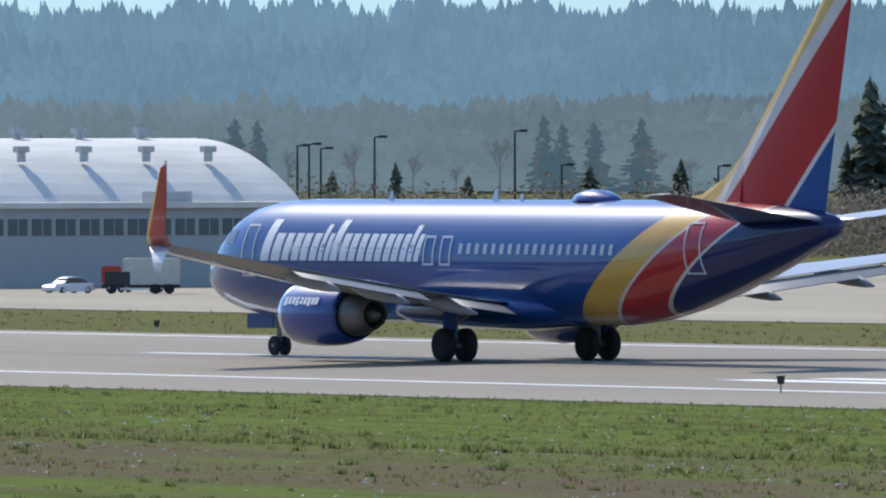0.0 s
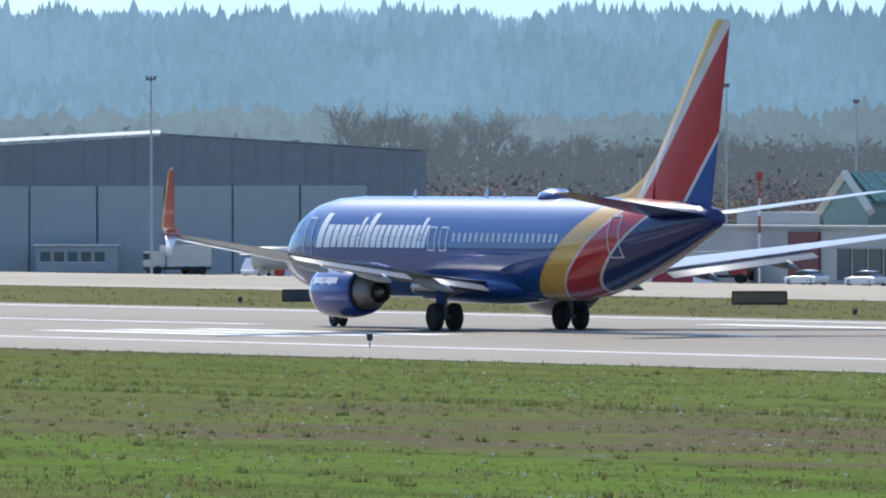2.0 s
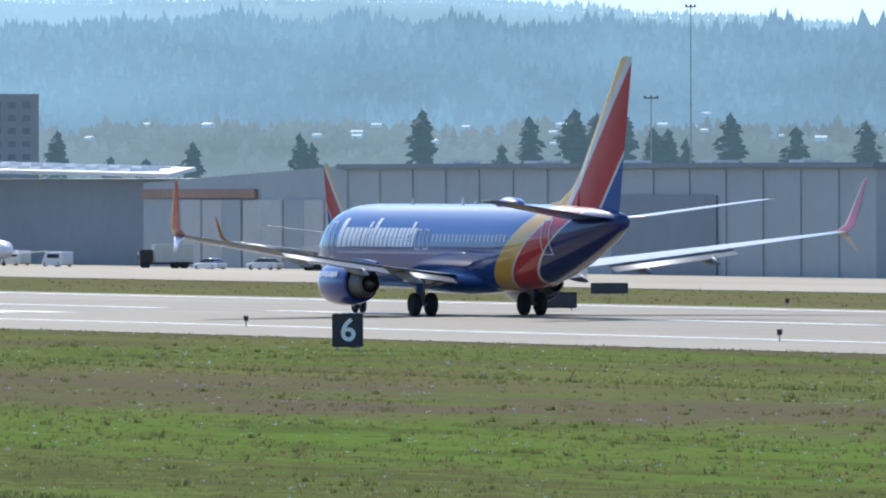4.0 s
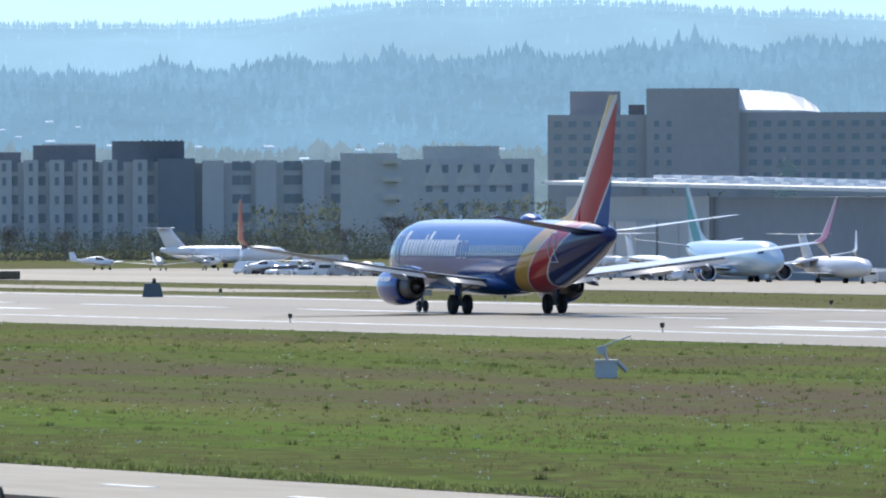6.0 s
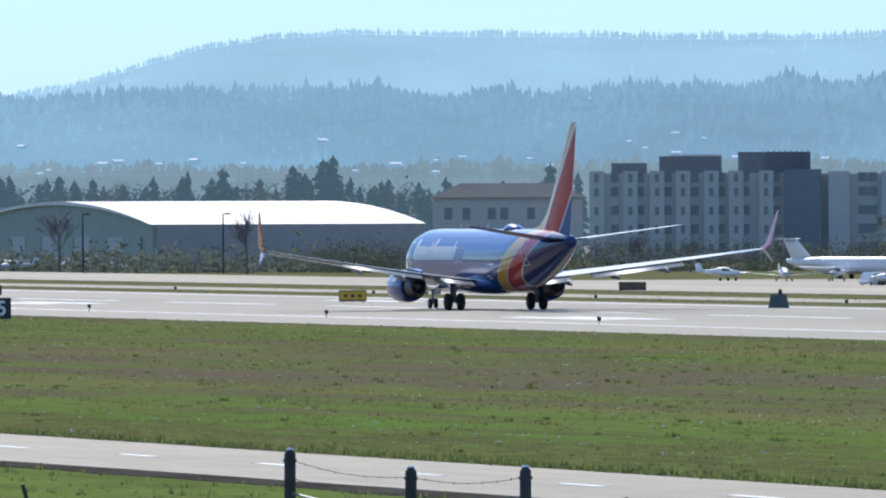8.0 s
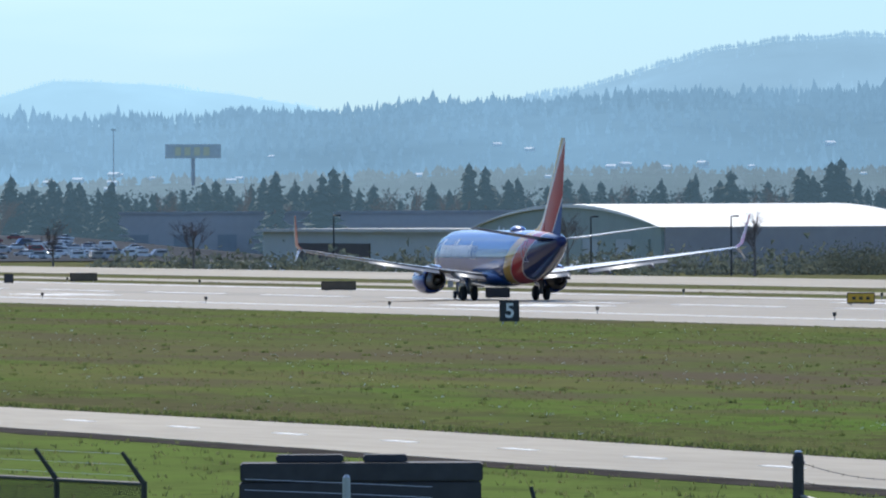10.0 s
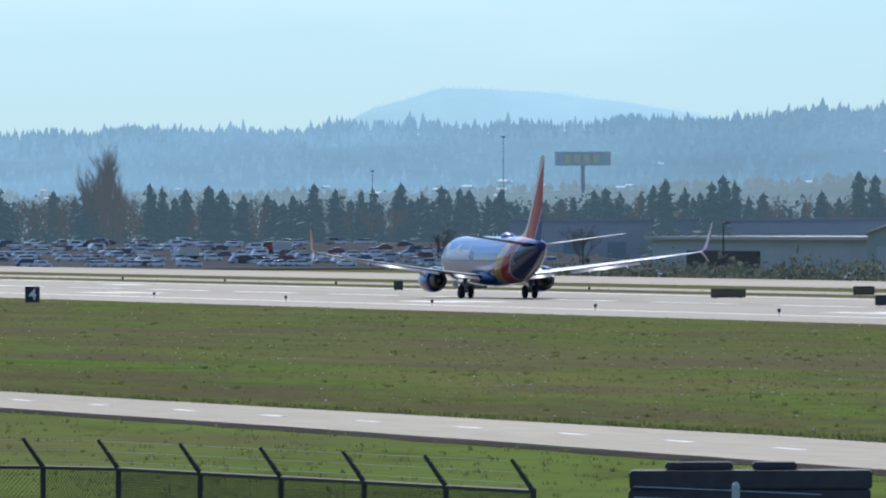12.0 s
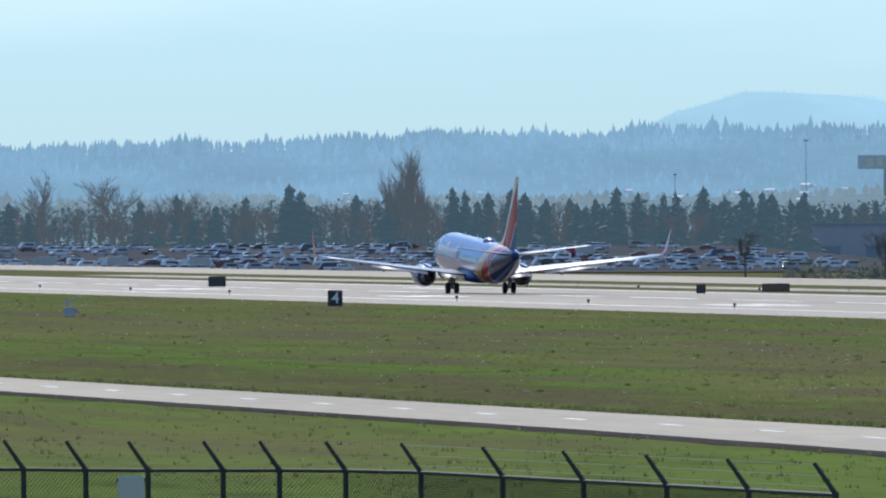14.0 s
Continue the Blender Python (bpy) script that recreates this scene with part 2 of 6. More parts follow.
def airliner(name, label, m_body, m_fin, m_wing, m_nacelle, m_up, m_low, detail=True):
    """A twin-engined narrow-body aircraft with all its parts, nose towards -X, origin between the main wheels on the ground."""
    top = thing(name, Matrix.Identity(4), label, "aircraft")
    part("fuselage", loft([body_ring(*s) for s in STATIONS], 40), m_body, top, smoothed=True)
    part("belly_fairing", loft([[(x - X0, w * math.sin(2 * math.pi * k / 24), 1.75 + h * math.cos(2 * math.pi * k / 24)) for k in range(24)]
                               for x, w, h in ((12.6, 0.3, 0.1), (13.6, 1.5, 0.5), (15.0, 2.05, 0.68), (20.5, 2.1, 0.72), (22.6, 1.6, 0.55), (24.4, 0.4, 0.2))], 24), m_body, top, smoothed=True)
    fin_sections = [(31.6, 37.35, 5.0), (32.55, 37.75, 6.85), (35.0, 38.35, 9.5), (37.5, 38.95, 12.2), (37.75, 38.98, 12.4)]
    part("fin", foil_up(fin_sections, 0.095, 0.0, 0.72), m_fin, top)
    part("rudder", foil_up(fin_sections, 0.095, 0.72, 1.0), m_fin, top)
    part("dorsal_fin", loft([[(x - X0, -w, z), (x - X0, 0, z + hh), (x - X0, w, z), (x - X0, 0, z - 0.2)] for x, w, z, hh in
                            ((28.6, 0.04, 5.35, 0.06), (30.2, 0.10, 5.35, 0.26), (31.6, 0.16, 5.33, 0.85), (32.7, 0.2, 5.32, 1.7))], 4), m_fin, top)
    for side in (-1, 1):
        stab = part("stabilizer", foil([(33.6, 37.6, side * 0.5, 4.72, 0), (34.3, 37.9, side * 1.6, 4.83, 0), (37.2, 39.15, side * 6.9, 5.52, 0), (37.9, 39.2, side * 7.18, 5.55, 0)], 0.085), [m_wing, M_NAVYSHADE], top, smoothed=True)
        for v in stab.data.vertices:
            v.co.z += 0.035 * (v.co.x + X0 - 36.2)
        stab.data.update()
        # faces turned down take the shade-darkened navy
        for f in stab.data.polygons:
            f.material_index = 1 if f.normal.z < 0 else 0
        wing = part("wing", foil([(*wing_chord(y)[:2], side * y, wing_chord(y)[2], 0) for y in (1.2, 3.0, 4.8, 5.8, 8.5, 11.5, 14.5, 17.2)], 0.105), [m_wing, M_WINGSHADE], top, smoothed=True)
        # faces turned down take the grey darkened for shade
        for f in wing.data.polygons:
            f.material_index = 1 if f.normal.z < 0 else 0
        slat = [(wing_chord(y)[0] - 0.22, wing_chord(y)[0] + 0.35, side * y, wing_chord(y)[2] - 0.10, 0) for y in (6.0, 9.0, 12.0, 16.6)]
        part("slat", foil(slat, 0.2), M_METAL, top, "bright metal leading-edge slat", True)
        for y0, y1 in ((2.1, 4.5), (5.9, 11.8)):
            secs = [(wing_chord(y)[1] - 0.15, wing_chord(y)[1] + 0.95 - y * 0.02, side * y, wing_chord(y)[2] - 0.06, 0) for y in (y0, (y0 + y1) / 2, y1)]
            bm = foil(secs, 0.09)
            for v in bm.verts:
                v.co.z -= 0.32 * max(0, v.co.x + X0 - wing_chord(abs(v.co.y))[1] + 0.15)
            part("flap", bm, M_WINGSHADE, top, "lowered flap in grey darkened for shade", True)
        for y in (4.3, 7.4, 10.6):
            lx, tx, z = wing_chord(y)
            ring = [[(tx + dx - X0, side * y + r * 0.55 * math.sin(2 * math.pi * k / 12), z - 0.25 - drop + r * math.cos(2 * math.pi * k / 12)) for k in range(12)]
                    for dx, r, drop in ((-2.2, 0.03, -0.1), (-1.3, 0.2, 0.0), (-0.2, 0.26, 0.08), (0.9, 0.16, 0.25), (1.5, 0.03, 0.36))]
            part("flap_track_fairing", loft(ring, 12), M_WINGSHADE, top, smoothed=True)
        tip = part("winglet", foil([(23.45, 24.95, side * 17.2, 4.0, 0), (23.95, 25.1, side * 17.55, 4.35, side * 0.75), (24.6, 25.45, side * 17.72, 5.3, side * 0.97), (25.35, 25.75, side * 17.9, 6.5, side * 0.97), (25.6, 25.8, side * 17.92, 6.62, side * 0.97)], 0.07), [m_up, M_GOLD], top, "red upturned winglet with gold leading edge", True)
        for f in tip.data.polygons:
            c = f.center
            f.material_index = 1 if m_up is M_RED and c.x + X0 < 24.0 + 0.62 * (c.z - 4.2) else 0
        part("winglet_strake", foil([(23.6, 24.95, side * 17.25, 3.98, 0), (24.2, 24.95, side * 17.5, 3.6, side * 0.85), (24.75, 25.1, side * 17.75, 3.12, side * 0.9)], 0.07), m_low, top, "white downward strake", True)
        cy, cz = side * 4.83, 1.58
        prof = [(13.5, 0.80), (13.3, 0.86), (13.2, 0.93), (13.27, 1.0), (13.6, 1.06), (14.6, 1.10), (15.7, 1.05), (16.4, 0.93), (16.6, 0.86), (16.55, 0.80), (16.0, 0.78)]
        part("nacelle", tube(prof, cy, cz), m_nacelle, top, smoothed=True)
        part("intake_lip", tube([(13.55, 0.79), (13.3, 0.83), (13.16, 0.92), (13.2, 1.0), (13.42, 1.035), (13.45, 1.02), (13.25, 0.93), (13.55, 0.80)], cy, cz), M_METAL, top, "polished intake lip", True)
        part("exhaust_nozzle", tube([(15.8, 0.79), (16.5, 0.76), (16.9, 0.70), (17.4, 0.58), (17.75, 0.47), (17.73, 0.43), (16.6, 0.45)], cy, cz), M_DARKMETAL, top, "heat-stained exhaust nozzle", True)
        part("exhaust_cone", tube([(16.6, 0.40), (17.6, 0.3), (18.15, 0.05)], cy, cz), M_DARKMETAL, top, smoothed=True)
        part("fan", tube([(14.3, 0.78), (14.25, 0.3), (13.9, 0.02)], cy, cz), M_DARKMETAL, top)
        part("pylon", loft([[(x - X0, cy - w, z0), (x - X0, cy + w, z0), (x - X0, cy + w, z1), (x - X0, cy - w, z1)] for x, w, z0, z1 in
                           ((14.1, 0.04, 2.4, 2.68), (15.2, 0.16, 2.2, 2.8), (17.0, 0.2, 1.95, 2.75), (18.6, 0.1, 2.2, 2.6))], 4), m_nacelle, top)
        bm = bmesh.new()
        rod(bm, (0, side * 2.86, 0.56), (-0.05, side * 2.86, 2.0), 0.12, 0.15)
        rod(bm, (0, side * 2.86, 1.3), (0.1, side * 1.6, 1.9), 0.06)
        rod(bm, (-0.02, side * 2.4, 0.56), (-0.02, side * 3.32, 0.56), 0.09)
        part("main_gear_strut", bm, M_STRUT, top, smoothed=True)
        bm = bmesh.new()
        box(bm, -0.45, 0.35, side * 3.02 - 0.02, side * 3.02 + 0.02, 0.95, 1.95, 0.015)
        part("gear_door", bm, m_body, top)
        for dy in (-0.43, 0.43):
            bm = bmesh.new()
            wheel(bm, 0, side * 2.86 + dy, 0.565, 0.41)
            w = part("main_wheel", bm, M_TYRE, top, "black rubber tyre", True)
            bm = bmesh.new()
            rod(bm, (0, side * 2.86 + dy - 0.15, 0.565), (0, side * 2.86 + dy + 0.15, 0.565), 0.3, n=16)
            part("rim", bm, M_STRUT, w)
    bm = bmesh.new()
    rod(bm, (4.0 - X0, 0, 0.35), (3.9 - X0, 0, 1.7), 0.09, 0.11)
    rod(bm, (4.0 - X0, -0.3, 0.345), (4.0 - X0, 0.3, 0.345), 0.06)
    part("nose_gear_strut", bm, M_STRUT, top, smoothed=True)
    for dy in (-0.2, 0.2):
        bm = bmesh.new()
        wheel(bm, 4.0 - X0, dy, 0.345, 0.2)
        part("nose_wheel", bm, M_TYRE, top, "black rubber tyre", True)
        bm = bmesh.new()
        box(bm, 2.6 - X0, 4.3 - X0, dy * 2.2 - 0.02, dy * 2.2 + 0.02, 0.95, 1.45, 0.015)
        part("nose_gear_door", bm, m_body, top)
    # cockpit glazing
    for side in (-1, 1):
        for x0, x1, z0, z1 in ((2.35, 2.95, 3.85, 4.3), (3.0, 3.6, 3.85, 4.36)):
            bm = bmesh.new()
            part("cockpit_window", skin_patch(bm, x0, x1, z0, z1, 0.01, 2, 3, 0.15, side), M_PANE, top, "dark cockpit side window")
    return top


def foil_up(sections, thick, f0, f1, n=7):
    """An upright foil between chord fractions f0 and f1, through (x_lead, x_trail, z)."""
    rings = []
    for x0, x1, z in sections:
        c = x1 - x0
        left, right = [], []
        for k in range(n):
            f = f0 + (f1 - f0) * k / (n - 1)
            th = thick * c * 2.4 * (0.2969 * math.sqrt(f) - 0.126 * f - 0.3516 * f * f + 0.2843 * f ** 3 - 0.1015 * f ** 4) + 0.006
            left.append((x0 + c * f - X0, -th, z))
            right.append((x0 + c * f - X0, th, z))
        rings.append(left + right[::-1])
    return loft(rings, 2 * n)


def tube(profile, cy, cz, n=28):
    pts = [(x - X0, cy + r * math.sin(2 * math.pi * k / n), cz + r * math.cos(2 * math.pi * k / n)) for x, r in profile for k in range(n)]
    me = grid_mesh("tube", pts, len(profile), n, True)
    bm = bmesh.new()
    bm.from_mesh(me)
    bpy.data.meshes.remove(me)
    return bm


jet = airliner("airliner", "blue airliner with red and gold tail rolling along the runway", M_BODY, M_FIN, M_WING, M_BLUE, M_RED, M_WHITE)


def jet_details(top):
    # cabin windows, on both sides
    share = {}
    for side in (-1, 1):
        bm = bmesh.new()
        skin_patch(bm, 18.0, 18.22, 3.60, 3.95, 0.012, 1, 2, 0.0, side)
        for v in bm.verts:
            v.co.x -= 18.0 - X0
        share[side] = finish(bm, "cabin_window", M_PALEPANE)
        for k in range(40):
            x = 7.6 + k * 0.508
            if side == 1 or not (15.9 < x < 17.9):
                ob = new("cabin_window", share[side])
                ob.parent, ob.location = top, (x - X0, 0, 0)
    # overwing exits and doors: thin outline frames
    def outline(name, x0, x1, z0, z1, w=0.07, side=-1, out=0.025):
        bm = bmesh.new()
        skin_patch(bm, x0, x0 + w, z0, z1, out, 1, 6, 0, side)
        skin_patch(bm, x1 - w, x1, z0, z1, out, 1, 6, 0, side)
        skin_patch(bm, x0 + w, x1 - w, z0, z0 + w, out, 2, 1, 0, side)
        skin_patch(bm, x0 + w, x1 - w, z1 - w, z1, out, 2, 1, 0, side)
        return part(name, bm, M_OUTLINE, top, "silver door outline")
    for side in (-1, 1):
        outline("overwing_exit", 16.1, 16.75, 3.2, 4.2, side=side)
        outline("overwing_exit", 17.15, 17.8, 3.2, 4.2, side=side)
        outline("passenger_door", 4.4, 5.25, 2.75, 4.55, side=side)
        outline("aft_door", 31.5, 32.3, 3.0, 4.7, 0.05, side, 0.03)
    # title on the body: one plain white bar for each letter, tall and short as they stand
    x = 5.7
    for k, (w, z0, z1) in enumerate(((1.35, 3.3, 4.72), (1.1, 3.32, 4.25), (1.1, 3.32, 4.25), (0.7, 3.32, 4.55), (1.1, 3.32, 4.72), (1.6, 3.32, 4.25), (1.0, 3.32, 4.25), (0.95, 3.32, 4.25), (0.75, 3.32, 4.55))):
        bm = bmesh.new()
        n = 3 if w > 1.5 else 2
        lean, gap = 0.26, 0.09
        bw = (w - gap * (n - 1)) / n
        for i in range(n):
            bx = x + i * (bw + gap)
            skin_patch(bm, bx, bx + bw * 0.86, z0, z1 if i == 0 else min(z1, 4.25), 0.012, 2, 6, lean)
        part("title_bar", bm, M_WHITE, top, "white painted title bar")
        x += w + 0.06
    # satellite dome, blade antennas, beacon
    rings = [[(23.9 + dx - X0, w * math.sin(2 * math.pi * k / 20), 5.36 + hh * max(0, math.cos(2 * math.pi * k / 20))) for k in range(20)]
             for dx, w, hh in ((-1.15, 0.05, 0.05), (-0.85, 0.42, 0.3), (-0.3, 0.6, 0.4), (0.4, 0.58, 0.38), (1.0, 0.35, 0.24), (1.45, 0.05, 0.04))]
    part("antenna_dome", loft(rings, 20), M_BLUE, top, "blue satellite antenna dome", True)
    for x, s in ((17.5, 0.35), (11.0, 0.3), (19.2, 0.2)):
        part("blade_antenna", loft([[(x - X0, -0.03, 5.38), (x + s - X0, -0.03, 5.38), (x + s - X0, 0.03, 5.38), (x - X0, 0.03, 5.38)],
                                    [(x + s * 0.6 - X0, -0.01, 5.4 + s), (x + s - X0, -0.01, 5.4 + s), (x + s - X0, 0.01, 5.4 + s), (x + s * 0.6 - X0, 0.01, 5.4 + s)]], 4), M_WHITE, top)
    # engine title: short plain bars on the port cowl
    for k in range(9):
        bm = bmesh.new()
        a0 = radians(66)
        p = Vector((13.75 + k * 0.24 - X0, -4.83 - 1.07 * math.sin(a0), 1.58 + 1.09 * math.cos(a0)))
        box(bm, -0.08, 0.08, -0.02, 0.02, -0.13 - 0.05 * (k % 3 == 0), 0.13, 0, Matrix.Translation(p) @ pose(0, 0, 0, -24 + 0, 0, 0))
        part("cowl_title_bar", bm, M_WHITE, top)


jet_details(jet)

# ---- ground ----
def ground_material():
    m = bpy.data.materials.new("airfield grass")
    m.use_nodes = True
    n, l = m.node_tree.nodes, m.node_tree.links
    b = n["Principled BSDF"]
    b.inputs["Roughness"].default_value = 0.9
    b.inputs["Specular IOR Level"].default_value = 0.0
    tc = n.new("ShaderNodeTexCoord")
    def nz(scale, stretch=(1, 1, 1), detail=6):
        mp, x = n.new("ShaderNodeMapping"), n.new("ShaderNodeTexNoise")
        mp.inputs["Scale"].default_value = stretch
        l.new(tc.outputs["Object"], mp.inputs[0])
        l.new(mp.outputs[0], x.inputs["Vector"])
        x.inputs["Scale"].default_value, x.inputs["Detail"].default_value = scale, detail
        return x.outputs[0]
    wide, mid, fine = nz(0.05, (0.2, 1.0, 1)), nz(0.22, (0.4, 1, 1)), nz(2.2)
    sp = n.new("ShaderNodeSeparateXYZ")
    l.new(tc.outputs["Object"], sp.inputs[0])
    # worn band of bare soil along the field, with ragged edges
    y = math_node(n, l, "ADD", sp.outputs[1], math_node(n, l, "MULTIPLY", math_node(n, l, "SUBTRACT", mid, 0.5), 30.0))
    far = nz(0.016, (1, 2.0, 1), 3)
    y = math_node(n, l, "SUBTRACT", y, math_node(n, l, "MULTIPLY", step(n, l, sp.outputs[0], -420, -300), 9.0))
    band = math_node(n, l, "MULTIPLY", step(n, l, y, 133, 142), step(n, l, y, 172, 161))
    band = math_node(n, l, "MULTIPLY", band, math_node(n, l, "ADD", 0.35, math_node(n, l, "MULTIPLY", 0.65, step(n, l, sp.outputs[0], -690, -560))))
    band = math_node(n, l, "MULTIPLY", band, step(n, l, far, 0.3, 0.52))
    green = blend(n, l, step(n, l, fine, 0.3, 0.7), (0.09, 0.122, 0.034), (0.155, 0.19, 0.06))
    # lusher strip beyond the road, paler straw-mixed sward by the runway's far end
    lush = math_node(n, l, "MULTIPLY", step(n, l, y, 140, 130), step(n, l, y, 106, 113))
    green = blend(n, l, math_node(n, l, "MULTIPLY", lush, step(n, l, mid, 0.36, 0.55)), green, (0.112, 0.172, 0.04))
    dark = nz(0.3, (0.2, 1, 1), 4)
    green = blend(n, l, math_node(n, l, "MULTIPLY", step(n, l, dark, 0.52, 0.62), 0.55), green, (0.07, 0.09, 0.032))
    clump = nz(0.9, (0.6, 1, 1), 4)
    green = blend(n, l, math_node(n, l, "MULTIPLY", step(n, l, clump, 0.56, 0.7), 0.8), green, (0.062, 0.078, 0.03))
    meadow = math_node(n, l, "MULTIPLY", step(n, l, sp.outputs[1], 90, 84), step(n, l, mid, 0.4, 0.6))
    green = blend(n, l, math_node(n, l, "MULTIPLY", meadow, 0.8), green, (0.14, 0.195, 0.05))
    straw = math_node(n, l, "MULTIPLY", step(n, l, wide, 0.46, 0.62), step(n, l, sp.outputs[0], -340, -420))
    green = blend(n, l, math_node(n, l, "MULTIPLY", straw, 0.75), green, (0.155, 0.15, 0.062))
    bare = math_node(n, l, "MULTIPLY", step(n, l, nz(0.11, (0.18, 1, 1), 5), 0.48, 0.60), step(n, l, sp.outputs[0], -360, -460))
    green = blend(n, l, math_node(n, l, "MULTIPLY", bare, 0.85), green, (0.125, 0.108, 0.066))
    verge = math_node(n, l, "MULTIPLY", math_node(n, l, "MULTIPLY", step(n, l, y, 115, 106), step(n, l, y, 92, 97)), step(n, l, clump, 0.42, 0.55))
    green = blend(n, l, math_node(n, l, "MULTIPLY", verge, 0.85), green, (0.098, 0.09, 0.045))
    # thin dry sward between the runway and the taxiway
    green = blend(n, l, math_node(n, l, "MULTIPLY", step(n, l, sp.outputs[1], 268, 274), math_node(n, l, "ADD", 0.3, math_node(n, l, "MULTIPLY", step(n, l, mid, 0.35, 0.65), 0.5))), green, (0.15, 0.14, 0.075))
    soil = blend(n, l, step(n, l, fine, 0.35, 0.7), (0.108, 0.09, 0.06), (0.16, 0.133, 0.09))
    c = blend(n, l, math_node(n, l, "MULTIPLY", band, step(n, l, mid, 0.3, 0.55)), green, soil)
    l.new(c, b.inputs["Base Color"])
    bp = n.new("ShaderNodeBump")
    bp.inputs["Strength"].default_value, bp.inputs["Distance"].default_value = 0.6, 0.15
    l.new(fine, bp.inputs["Height"])
    l.new(bp.outputs[0], b.inputs["Normal"])
    return m


M_GRASS = ground_material()
M_RUNWAY = mat("worn runway concrete", (0.232, 0.197, 0.148), 0.7, var=0.18, scale=0.6, bump=0.15, stretch=(0.15, 1, 1), spec=0.2)
M_TAXI = mat("pale taxiway concrete", (0.31, 0.265, 0.195), 0.78, var=0.24, scale=0.5, bump=0.15, stretch=(0.2, 1, 1), spec=0.25)
M_LINE = mat("white runway paint", (0.78, 0.77, 0.74), 0.6, var=0.12, scale=2.0)
CY = 244.77
# dark rubber streaks along the wheel tracks
n, l = M_RUNWAY.node_tree.nodes, M_RUNWAY.node_tree.links
tc, sp, mp, nz = n.new("ShaderNodeTexCoord"), n.new("ShaderNodeSeparateXYZ"), n.new("ShaderNodeMapping"), n.new("ShaderNodeTexNoise")
mp.inputs["Scale"].default_value = (0.004, 0.9, 1)
l.new(tc.outputs["Object"], mp.inputs[0]), l.new(tc.outputs["Object"], sp.inputs[0]), l.new(mp.outputs[0], nz.inputs["Vector"])
nz.inputs["Scale"].default_value, nz.inputs["Detail"].default_value = 1.0, 5
mid = math_node(n, l, "ABSOLUTE", math_node(n, l, "SUBTRACT", sp.outputs[1], CY))
rub = math_node(n, l, "MULTIPLY", step(n, l, mid, 13.0, 2.0), step(n, l, nz.outputs[0], 0.42, 0.68))
rub = math_node(n, l, "MULTIPLY", rub, 0.55)
b = n["Principled BSDF"]
old = b.inputs["Base Color"].links[0].from_socket
l.new(blend(n, l, rub, old, (0.055, 0.052, 0.05)), b.inputs["Base Color"])

ys = [-4800, -1000, 0, 60, 86, 100, 150, 200, 230, 280, 310, 346.5, 352, 362, 380, 450, 600, 1000, 2500, 4850]
xs = [-4900, -3000, -2000, -1500, -1000, -700, -400, -200, 0, 500, 2000, 4900]
drop = lambda y: -4.72 * min(1.0, max(0.0, (y - 346.5) / 16.0))
g = new("ground", grid_mesh("ground", [(x, y, drop(y)) for y in ys for x in xs], len(ys), len(xs)))
g.data.materials.append(M_GRASS)
tagged(g, "green airfield grass with worn brown soil bands", "ground", kind="structure")


def slab(name, x0, x1, y0, y1, z, material, label, kind="structure", cat="pavement"):
    bm = bmesh.new()
    box(bm, x0, x1, y0, y1, -0.3, z)
    return tagged(new(name, finish(bm, name, material)), label, cat, kind=kind)


slab("runway", -2600, 300, 206.8, 272, 0.03, M_RUNWAY, "long grey concrete runway with worn tyre marks", cat="runway")
slab("taxiway", -2600, 300, 309, 345, 0.04, M_TAXI, "pale concrete taxiway beyond the runway", cat="taxiway")


def road_far(x):
    return float(np.interp(x, [-2600, -607, -500, -420, 0], [76, 91.9, 95.4, 98.5, 99.4]))


def road_near(x):
    return float(np.interp(x, [-2600, -557, -440, -320, 0], [68, 84.4, 87.4, 88.6, 89.2]))


def bent_strip(name, low, high, z, material, label, ragged=0.0):
    """A thin slab along the field whose two edges follow the road's gentle bend."""
    r = random.Random(name)
    bm = bmesh.new()
    xs = [-2600, -1800, -1200] + [-900 + 6 * k for k in range(134)] + [0]
    rows = []
    for x in xs:
        a, b = low(x) + r.uniform(-1, 1) * ragged, high(x) + r.uniform(-1, 1) * ragged
        rows.append([bm.verts.new(p) for p in ((x, a, -0.3), (x, a, z), (x, b, z), (x, b, -0.3))])
    for p, q in zip(rows, rows[1:]):
        for k in range(3):
            bm.faces.new([p[k], p[k + 1], q[k + 1], q[k]])
    return tagged(new(name, finish(bm, name, material)), label, "road", kind="structure")


M_GRAVEL = mat("dark wet gravel", (0.07, 0.062, 0.055), 0.9, var=0.4, scale=1.5, spec=0.0)
bent_strip("service_road", road_near, road_far, 0.03, M_TAXI, "pale concrete service road between grass", 0.08)
bent_strip("road_shoulder", lambda x: road_near(x) - 1.9, lambda x: road_near(x) - 0.1, 0.015, M_GRAVEL, "dark gravel shoulder of the service road", 0.25)
bent_strip("road_verge", lambda x: road_far(x) + 0.1, lambda x: road_far(x) + 0.9, 0.012, M_GRAVEL, "dark earth verge of the service road", 0.3)
for y, w in ((CY - 24.6, 0.8), (CY + 23.0, 0.8)):
    slab("edge_line", -2600, 300, y - w / 2, y + w / 2, 0.045, M_LINE, "long white runway edge line", cat="marking")


# ---- airfield markings, lights and signs ----
def bars(name, rects, z, material, label, cat="marking"):
    for x0, x1, y0, y1 in rects:
        slab(name, x0, x1, y0, y1, z, material, label, cat=cat)


